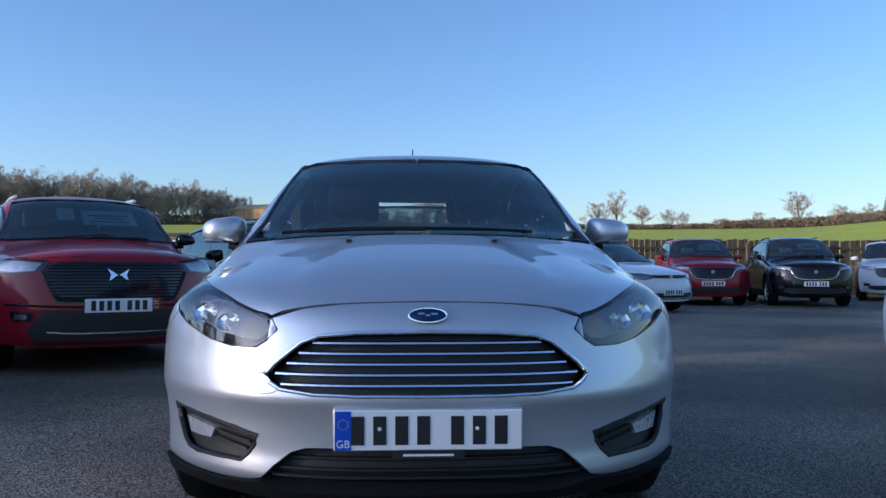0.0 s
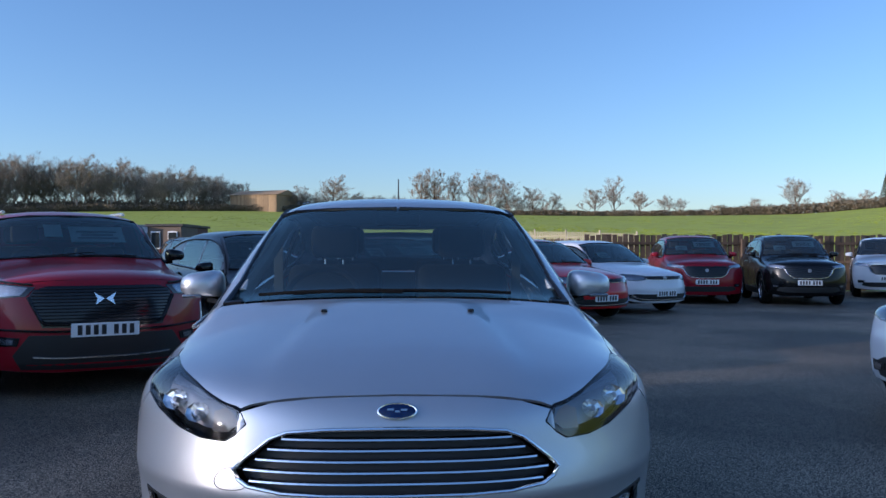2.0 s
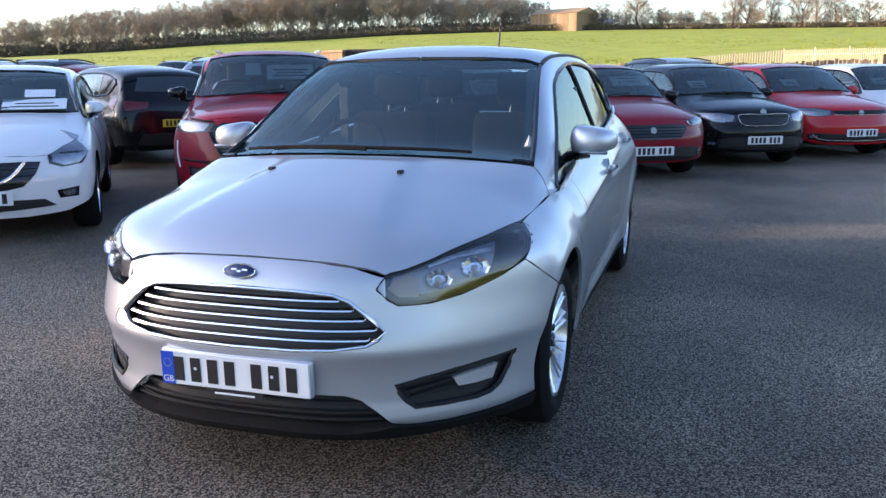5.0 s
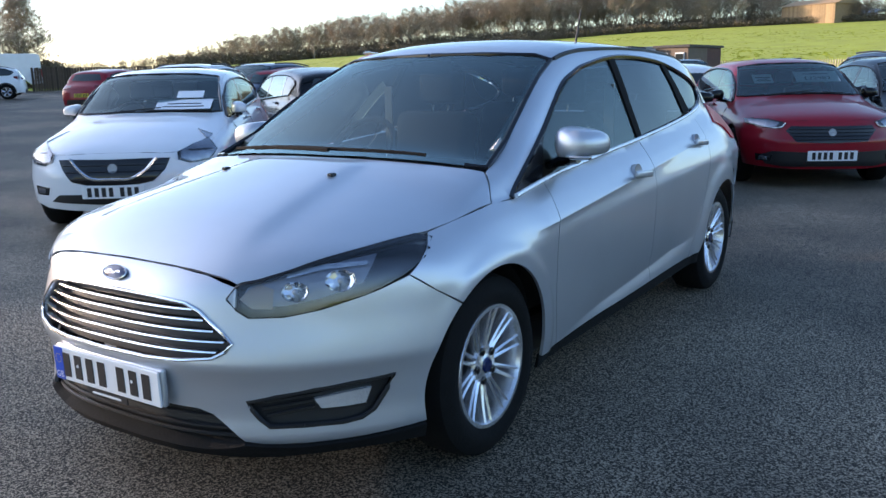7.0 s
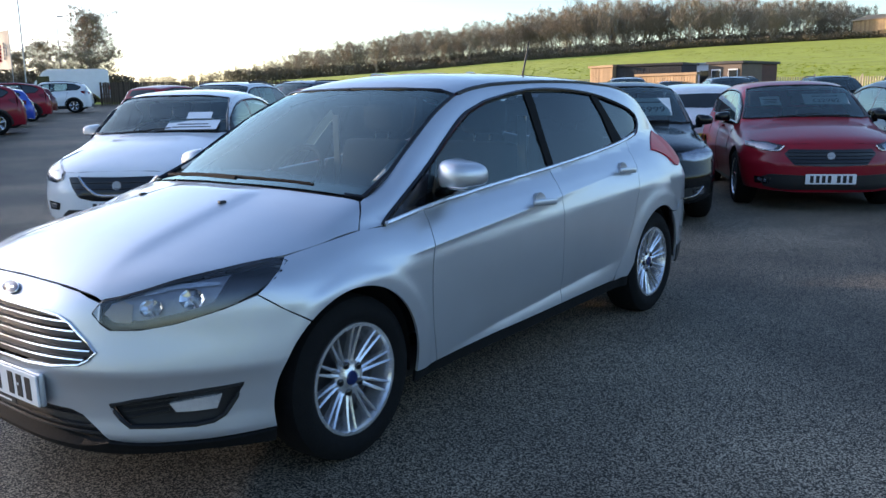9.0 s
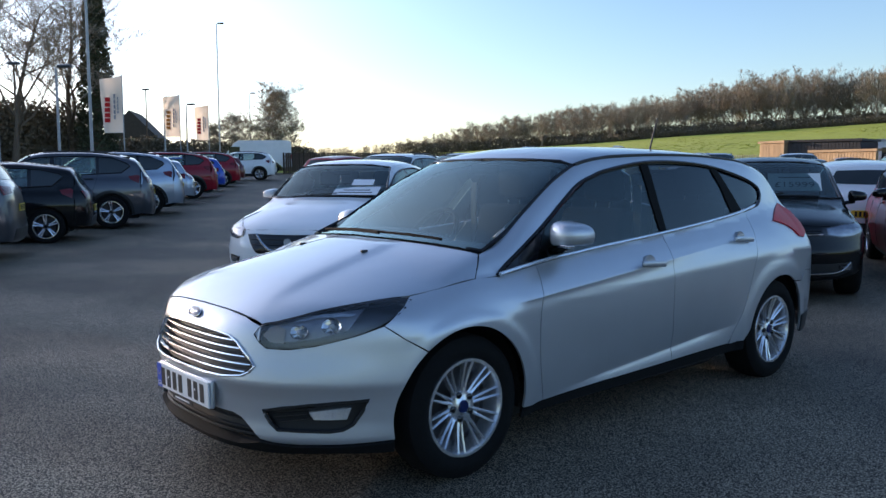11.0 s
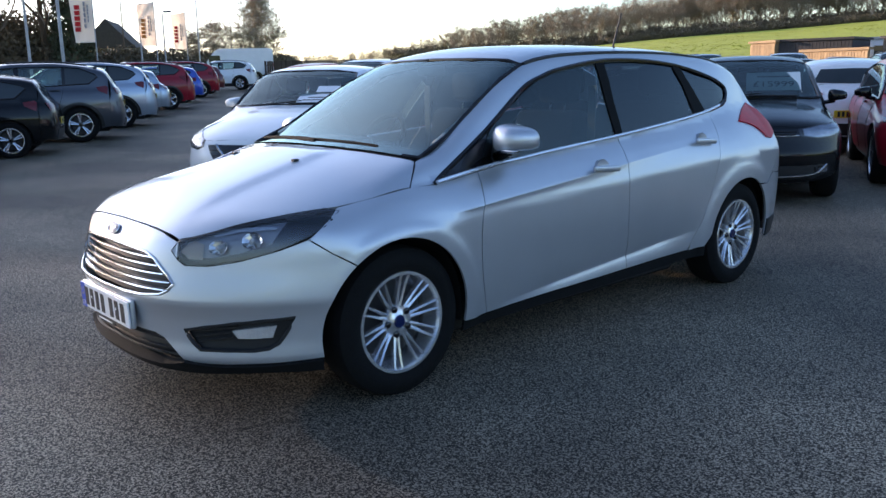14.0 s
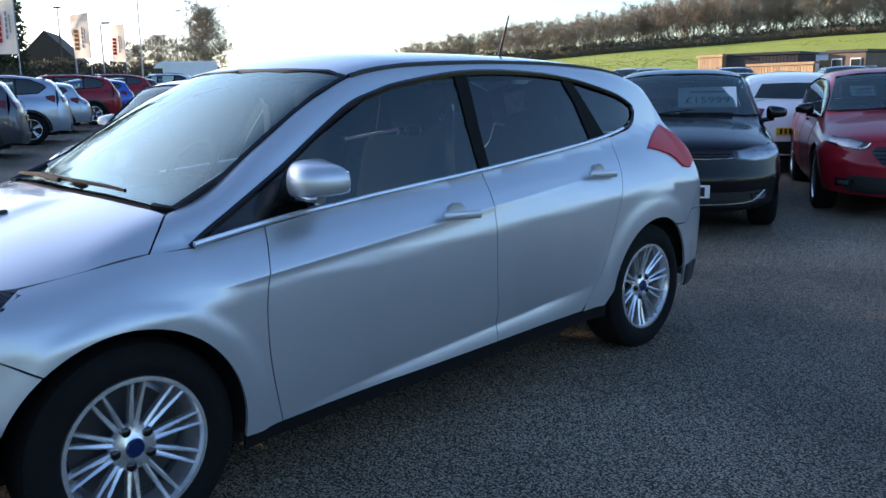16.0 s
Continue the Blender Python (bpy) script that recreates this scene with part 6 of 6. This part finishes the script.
    if c.get("bow_badge"):
        bow = bmesh.new()
        for m in (1, -1):
            lo = [bow.verts.new((m * bx, 0.0, bzz)) for bx, bzz in ((0.006, 0.0), (0.085, 0.052), (0.06, 0.0), (0.075, -0.05))]
            hi = [bow.verts.new((v.co.x, -0.012, v.co.z)) for v in lo]
            for q in range(4):
                bow.faces.new((lo[q], lo[(q + 1) % 4], hi[(q + 1) % 4], hi[q]))
            bow.faces.new(hi)
        part("badge", bow, CHROME, car, "winged chrome badge", turn=pose(0, p[1] - 0.008, bz + 0.03, -10))
    else:
        part("badge", lathe([(0.0005, 0.004), (0.034, 0.004), (0.036, 0.008), (0.040, 0.008), (0.042, -0.006)], 20, "Z"), STEEL, car, smooth=True, turn=pose(0, p[1] - 0.006, bz, 80))
    p = B.on("front", [(0, c["plate"])])[0]
    plate_parts(car, pose(0, p[1] - 0.016, c["plate"], 3))
    p = B.on("back", [(0, c["rear_plate"])])[0]
    plate_parts(car, pose(0, p[1] + 0.014, c["rear_plate"], 0, 0, 180), True)
    rbp = seq(B, ("back", [(0, 0.48), (0.62 * w, 0.48), (0.70 * w, 0.32), (0, 0.30)]))
    skin("rear_valance", B, "tail", rbp + flip(rbp)[1:-1], PLASTIC, car, 0.12, off=0.006, rim=0.006)
    under = box(1.1, L - 0.7, 0.3, 0, L / 2, 0.2, 0.03)
    part("underbody", under, CABIN, car)
    for y in (fo, ro):
        for sx in (1, -1):
            wheel_parts(car, pose(sx * (w - 0.135), y, R, 0, 0, 0 if sx > 0 else 180), R, R * c.get("rim", 0.68), 0.22, (5, c.get("twin", 0.02), 0.016), c.get("alloy", ALLOY), 0.4)
            a = arc(0, 0, ra + 0.01, -10, 190, 16)
            liner = bmesh.new()
            i0, o0 = [liner.verts.new((sx * 0.52, y + u, R + v)) for u, v in a], [liner.verts.new((sx * (w - 0.10), y + u, R + v)) for u, v in a]
            for i in range(16):
                liner.faces.new((i0[i], i0[i + 1], o0[i + 1], o0[i]))
            liner.faces.new(i0)
            part("arch_liner", liner, CABIN, car)
    for x0, x1 in ((-0.45, 0.15), (0.0, 0.55)):
        line = lifted(B, [tuple(q) for q in B.on("above", [(x0 * w, yc + 0.03), ((x0 + x1) / 2 * w, yc + 0.045), (x1 * w, yc + 0.09)])], 0.02)
        part("wiper", rod(line, 0.008, 5), PLASTIC, car)
    return car


def zr_of(c):
    return c["zr"]


def recoloured(ob, old, fresh):
    """Gives a copied car its own paint."""
    for o in ob.children_recursive:
        if o.type == "MESH" and o.data.materials and o.data.materials[0] is old:
            o.material_slots[0].link = "OBJECT"
            o.material_slots[0].material = fresh
    return ob


GOLF = dict(L=4.26, w=0.895, H=1.47, fo=0.85, wb=2.63, R=0.318, h0=0.80, h1=0.985, yc=1.16, yw=1.93, yr=3.88, zr=1.36, yh=4.12, zh=1.02, b0=0.90, b1=0.98, fog=(0.68, 0.345), badge=0.70, plate=0.40, rear_plate=0.62,
            lamp=[("front", [(0.43, 0.735), (0.45, 0.668), (0.60, 0.645), (0.74, 0.655)]), ("side", [(0.45, 0.70), (0.60, 0.775)]), ("front", [(0.62, 0.77)])],
            grille=[(0, 0.735), (0.43, 0.735), (0.44, 0.70), (0.40, 0.672), (0, 0.665)], slats=3, intake=[(0, 0.385), (0.50, 0.39), (0.68, 0.40), (0.70, 0.31), (0.58, 0.265), (0, 0.26)],
            lines=[([(0, 0.668), (0.25, 0.669), (0.44, 0.676)], 0.006, CHROME), ([(0, 0.285), (0.3, 0.288), (0.6, 0.31), (0.71, 0.40)], 0.008, CHROME)])
LEON = dict(GOLF, L=4.37, w=0.90, H=1.456, fo=0.87, wb=2.686, R=0.322, h0=0.79, lamp=[("front", [(0.46, 0.725), (0.52, 0.665), (0.68, 0.675)]), ("side", [(0.44, 0.72), (0.56, 0.765)]), ("front", [(0.62, 0.765)])],
            grille=[(0, 0.685), (0.42, 0.69), (0.47, 0.64), (0.37, 0.52), (0, 0.505)], intake=[(0, 0.40), (0.60, 0.42), (0.70, 0.38), (0.66, 0.28), (0.5, 0.25), (0, 0.25)], slats=5, badge=0.62, plate=0.37, twin=0.0, lens=0.7, mirror=BLACK_PAINT,
            lines=[([(0.47, 0.72), (0.53, 0.672), (0.67, 0.68)], 0.008, LAMP_INNER)])
FABIA = dict(GOLF, L=4.0, w=0.866, H=1.467, fo=0.82, wb=2.47, yr=3.65, yh=3.88, h0=0.82, lamp=[("front", [(0.38, 0.735), (0.41, 0.645), (0.58, 0.625), (0.71, 0.65)]), ("side", [(0.42, 0.70), (0.56, 0.765)]), ("front", [(0.56, 0.765)])],
             grille=[(0, 0.735), (0.34, 0.735), (0.36, 0.68), (0.29, 0.60), (0, 0.59)], slats=5, badge=0.775, plate=0.39, intake=[(0, 0.43), (0.44, 0.43), (0.62, 0.40), (0.62, 0.28), (0, 0.25)], lines=[([(0, 0.74), (0.34, 0.74), (0.365, 0.68), (0.29, 0.597), (0, 0.587)], 0.006, CHROME)], mirror=BLACK_PAINT)
MICRA = dict(GOLF, L=4.0, w=0.872, H=1.455, fo=0.83, wb=2.525, yr=3.65, yh=3.86, h0=0.745, h1=0.99, b0=0.92, b1=1.03, lens=0.88, lamp=[("front", [(0.52, 0.70), (0.53, 0.635), (0.62, 0.60), (0.76, 0.615)]), ("side", [(0.45, 0.70), (0.56, 0.80), (0.74, 0.87)]), ("front", [(0.73, 0.82), (0.62, 0.755)])],
             grille=[(0, 0.655), (0.36, 0.66), (0.47, 0.655), (0.43, 0.56), (0.34, 0.47), (0.22, 0.445), (0, 0.44)], slats=4, intake=[(0, 0.37), (0.48, 0.36), (0.56, 0.30), (0, 0.27)], mirror_out=-0.03, fog=(0.66, 0.39), badge=0.58, plate=0.385,
             lines=[([(0.36, 0.66), (0.27, 0.555), (0.16, 0.495), (0, 0.49)], 0.014, CHROME)])
DS = dict(L=4.57, w=0.945, H=1.615, fo=0.93, wb=2.738, R=0.355, h0=0.99, h1=1.115, yc=1.27, yw=2.02, yr=4.15, zr=1.47, yh=4.42, zh=1.12, b0=1.04, b1=1.14, fog=(0.70, 0.47), badge=0.77, plate=0.555, rear_plate=0.75, clad=True, rail=True, bow_badge=True, rim=0.64, mirror=BLACK_PAINT, lens=0.78, lean=0.26,
          lamp=[("front", [(0.50, 0.90), (0.57, 0.825), (0.74, 0.81)]), ("side", [(0.40, 0.825), (0.50, 0.915)]), ("front", [(0.72, 0.925)])],
          grille=[(0, 0.905), (0.42, 0.905), (0.52, 0.875), (0.55, 0.82), (0.46, 0.58), (0, 0.57)], slats=13, intake=[(0, 0.52), (0.55, 0.52), (0.66, 0.36), (0.60, 0.25), (0, 0.24)],
          lines=[([(0, 0.335), (0.3, 0.337), (0.52, 0.35)], 0.010, CHROME), ([(0.555, 0.82), (0.50, 0.70), (0.445, 0.615), (0.3, 0.602), (0, 0.598)], 0.014, GLOSS_BLACK), ([(0.52, 0.915), (0.60, 0.92), (0.73, 0.935)], 0.009, GLOSS_BLACK), ([(0, 0.545), (0.4, 0.548), (0.80, 0.57)], 0.010, GLOSS_BLACK), ([(0.86, 0.74), (0.865, 0.62), (0.85, 0.50)], 0.008, LAMP_INNER)])
CX = dict(L=4.55, w=0.92, H=1.66, fo=0.95, wb=2.7, R=0.36, h0=0.99, h1=1.14, yc=1.36, yw=2.1, yr=4.15, zr=1.5, yh=4.42, zh=1.14, b0=1.05, b1=1.14, fog=(0.70, 0.44), badge=0.79, plate=0.52, rear_plate=0.78, clad=True, rim=0.66,
          lamp=[("front", [(0.47, 0.895), (0.49, 0.85), (0.70, 0.85)]), ("side", [(0.45, 0.88), (0.60, 0.94)]), ("front", [(0.66, 0.925)])],
          grille=[(0, 0.885), (0.44, 0.885), (0.50, 0.84), (0.44, 0.70), (0.34, 0.635), (0, 0.62)], slats=6, intake=[(0, 0.42), (0.62, 0.42), (0.68, 0.34), (0.5, 0.30), (0, 0.295)],
          lines=[([(0, 0.615), (0.2, 0.62), (0.36, 0.645), (0.46, 0.72), (0.52, 0.83), (0.68, 0.86)], 0.012, CHROME)])


def park(ob, x, y, h):
    ob.matrix_basis = pose(x, y, float(park_z(x, y)), 0, 0, h)
    return ob


red_ds = park(build_car(DS, RED, "suv_car", "dark red SUV with a wide black grille and silver roof rails"), -2.37, 4.6, 29)
micra = park(build_car(MICRA, WHITE, "hatchback_car", "white small hatchback with a chrome V grille and a price card"), -4.05, 2.9, 37)
leon = park(build_car(LEON, RED, "hatchback_car", "dark red hatchback with a black hexagonal grille and price cards"), 0.73, 8.48, 27.5)
fabia = park(build_car(FABIA, BLACK_PAINT, "hatchback_car", "black hatchback with a chrome-edged grille parked in the row"), 2.11, 10.3, 27)
red_golf = park(build_car(GOLF, BRIGHT_RED, "hatchback_car", "bright red hatchback with a slim chrome grille line"), 3.58, 11.95, 28)
red_cx = park(build_car(CX, RED, "suv_car", "red SUV with a chrome-winged grille in front of the fence"), 7.1, 16.6, -10)


def another(ob, old, fresh, x, y, h, label):
    return tagged(park(recoloured(copy_thing(ob, Matrix.Identity(4)), old, fresh), x, y, h), label)


another(red_golf, BRIGHT_RED, BLACK_PAINT, -0.61, 6.39, 30, "black hatchback with a chrome grille line and a price card")
another(red_golf, BRIGHT_RED, WHITE, 5.2, 13.68, 27, "white hatchback with a chrome grille line in the row")
another(red_cx, RED, BLACK_PAINT, 9.2, 15.95, -14, "black SUV with a chrome-winged grille in front of the fence")
another(red_cx, RED, WHITE, 12.85, 18.9, -28, "white SUV parked in front of the fence")
another(leon, RED, WHITE, 3.72, 2.98, -58, "white saloon nose with a dark grille beside the aisle")
another(red_golf, BRIGHT_RED, BLACK_PAINT, -9.8, 10.7, -120, "black crossover seen from behind with red tail lamps")
another(leon, RED, WHITE, -4.0, 15.6, 209, "white hatchback seen from behind with a yellow plate")
another(red_cx, RED, WHITE, -10.7, 8.2, 29, "white SUV behind the row of parked cars")
# cars further back, of which the roofs show over the rows
BACK_ROW = [(leon, RED, SILVER_BLUE, -7.0, 17.5, 200), (red_cx, RED, DARK_BLUE, -13.6, 12.0, 8), (red_golf, BRIGHT_RED, RED, -14.4, 17.6, 200), (red_golf, BRIGHT_RED, GREY_PAINT, -17.2, 16.6, 200), (red_cx, RED, SILVER_BLUE, -11.2, 19.2, 200),
            (red_cx, RED, DARK_BLUE, -1.2, 20.6, 212), (leon, RED, DARK_BLUE, 1.4, 21.6, 212), (red_golf, BRIGHT_RED, DARK_BLUE, -9.0, 25.0, 30), (red_cx, RED, GREY_PAINT, -5.8, 25.4, 30), (red_cx, RED, BLACK_PAINT, -2.8, 26.4, 30), (red_cx, RED, SILVER_BLUE, -13.6, 26.9, 30), (red_cx, RED, WHITE, -10.9, 28.2, 30),
            (red_cx, RED, WHITE, -16.5, 29.0, 20), (red_cx, RED, SILVER_BLUE, -20.0, 27.4, 20), (leon, RED, BLACK_PAINT, -23.4, 26.2, 20), (red_golf, BRIGHT_RED, WHITE, -20.6, 20.4, 200), (leon, RED, RED, -24.0, 19.0, 200),
            (red_cx, RED, WHITE, -24.0, 34.0, 30), (red_cx, RED, BLACK_PAINT, -8.2, 33.6, 30), (red_golf, BRIGHT_RED, SILVER_BLUE, -12.5, 36.5, 30)]
COLOUR_NAMES = {"red_paint": "dark red", "bright_red_paint": "bright red", "white_paint": "white", "black_paint": "black", "grey_paint": "dark grey", "dark_blue_paint": "dark blue", "silver_blue_paint": "pale silver-blue", "blue_paint": "bright blue", "maroon_paint": "maroon"}
for ob, old, fresh, x, y, h in BACK_ROW:
    tagged(another(ob, old, fresh, x, y, h, f"{COLOUR_NAMES[fresh.name]} car parked in a back row of the car park"), group="back row cars")
# the row across the aisle, tails towards the drive; each by its rear wheel
SIDE_ROW = [(red_cx, RED, GREY_PAINT, -9.9, 0.9), (red_golf, BRIGHT_RED, BLACK_PAINT, -12.4, 2.95), (red_cx, RED, GREY_PAINT, -14.7, 4.9), (red_cx, RED, SILVER_BLUE, -17.9, 7.0), (leon, RED, SILVER_BLUE, -21.3, 8.9), (red_cx, RED, RED, -24.7, 11.3),
            (red_golf, BRIGHT_RED, BLUE, -28.8, 13.8), (red_cx, RED, RED, -32.8, 16.4), (red_golf, BRIGHT_RED, MAROON, -36.6, 18.8)]
for ob, old, fresh, wx, wy in SIDE_ROW:
    h = radians(-22)
    ly = 3.5 if ob is not red_cx else 3.65
    x, y = wx - (0.8 * math.cos(h) - ly * math.sin(h)), wy - (0.8 * math.sin(h) + ly * math.cos(h))
    tagged(another(ob, old, fresh, x, y, -22, f"{COLOUR_NAMES[fresh.name]} car parked nose-in across the drive"), group="cars across the drive")
another(red_cx, RED, WHITE, -42.8, 19.8, -35, "white SUV parked beside the van")


def build_van(x, y, h):
    van = tagged(new("panel_van"), "tall white panel van at the end of the drive", "van")
    prof = [(0, 0.45), (0.05, 0.95), (0.5, 1.15), (1.0, 1.3), (1.75, 2.3), (2.1, 2.48), (5.7, 2.5), (5.95, 2.4), (5.98, 0.5), (5.3, 0.45), (4.9, 0.8), (4.4, 0.8), (4.0, 0.45), (1.5, 0.4), (1.25, 0.75), (0.75, 0.75), (0.45, 0.42)]
    bm = bmesh.new()
    left, right = [bm.verts.new((-0.98 + 0.08 * (z > 2), py, z)) for py, z in prof], [bm.verts.new((0.98 - 0.08 * (z > 2), py, z)) for py, z in prof]
    n = len(prof)
    bm.faces.new(left), bm.faces.new(right[::-1])
    for i in range(n):
        bm.faces.new((left[i], left[(i + 1) % n], right[(i + 1) % n], right[i]))
    bmesh.ops.bevel(bm, geom=[e for e in bm.edges if e.calc_face_angle(0) > 0.3], offset=0.06, segments=2, affect="EDGES")
    part("body", bm, WHITE, van, smooth=True)
    for s in (-1, 1):
        part("side_window", box(0.012, 0.8, 0.55, s * 0.965, 1.75, 1.45, 0.004), DARK_GLASS, van)
        part("sill_trim", box(0.03, 2.4, 0.12, s * 0.985, 2.75, 0.55, 0.01), PLASTIC, van)
        part("tail_lamp", box(0.05, 0.06, 0.5, s * 0.93, 5.97, 0.9, 0.01), RED_LENS, van)
        for py in (1.0, 4.65):
            wheel_parts(van, pose(s * 0.86, py, 0.36, 0, 0, 0 if s > 0 else 180), 0.36, 0.22, 0.22, (5, 0.0, 0.03), STEEL)
    part("windscreen", box(1.5, 0.02, 0.95, 0, 0, 0, 0.004), DARK_GLASS, van, turn=pose(0, 1.12, 1.36, -37))
    park(van, x, y, h)


build_van(-56.0, 27.0, -28)


# ---- price cards ----
def card(place, w, h, text="", bars=0, label="white price card behind the glass", mat=CARD):
    ob = tagged(part("price_card", box(w, 0.004, h, 0, 0, 0), mat), label, "price card", "price cards")
    ob.matrix_basis = place
    if text:
        cu = bpy.data.curves.new("price_figures", "FONT")
        cu.body, cu.size, cu.align_x, cu.extrude = text, h * 0.42, "CENTER", 0.0005
        t = new("price_figures", cu)
        t.data.materials.append(INK)
        t.parent, t.matrix_basis = ob, pose(0, -0.004, h * 0.2, 90)
        part("heading_bar", box(w * 0.6, 0.002, h * 0.06, 0, -0.003, h * 0.72), INK, ob)
    for i in range(bars):
        part("writing_bar", box(w * (0.75 - 0.15 * (i % 2)), 0.002, h * 0.09, 0, -0.003, h * (0.2 + 0.6 * i / max(1, bars))), INK, ob)
    return ob


def on_screen(c, x, y, h, lx, up, lift=-0.03):
    """A place on a parked car's windscreen, lying on the glass."""
    B = car_body(c)
    p = B.on("above", [(lx, c["yc"] + up)])[0]
    nm = Vector(B.normal(np.array([p]))[0])
    p = Vector(p) + nm * lift
    return pose(x, y, float(park_z(x, y)), 0, 0, h) @ Matrix.Translation(p) @ pose(0, 0, 0, -math.degrees(math.atan2(nm.z, -nm.y)), 0, 0)


card(on_screen(LEON, 0.73, 8.48, 27.5, 0.30, 0.34), 0.52, 0.26, "£22982", label="white price card reading 22982 in the windscreen")
card(on_screen(LEON, 0.73, 8.48, 27.5, -0.36, 0.34), 0.24, 0.22, bars=3, label="small white notice card in the windscreen")
card(on_screen(GOLF, -0.61, 6.39, 30, 0.26, 0.20), 0.56, 0.34, "£15999", label="white price card reading 15999 in the windscreen")
card(on_screen(DS, -2.37, 4.6, 29, 0.22, 0.30), 0.50, 0.30, bars=3, label="white price card in the windscreen")
card(on_screen(DS, -2.37, 4.6, 29, -0.18, 0.38), 0.16, 0.22, bars=0, label="small white notice card in the windscreen")
for wcar, x, y, h in ((GOLF, 3.58, 11.95, 28), (GOLF, 5.2, 13.68, 27), (FABIA, 2.11, 10.3, 27), (CX, 7.1, 16.6, -10), (CX, 9.2, 15.95, -14)):
    card(on_screen(wcar, x, y, h, -0.32, 0.24), 0.28, 0.18, bars=2, label="small white notice card in the windscreen")
for x, y, h in ((7.1, 16.6, -10), (9.2, 15.95, -14)):
    card(on_screen(CX, x, y, h, 0.25, 0.34), 0.50, 0.26, bars=3, label="pale price card in the windscreen")
for lx, up, w, hh, b in ((0.34, 0.06, 0.54, 0.22, 2), (0.38, 0.25, 0.26, 0.12, 0)):
    card(on_screen(MICRA, -4.05, 2.9, 37, lx, up, 0.03), w, hh, bars=b, label="white price card lying at the foot of the windscreen", mat=PAPER)
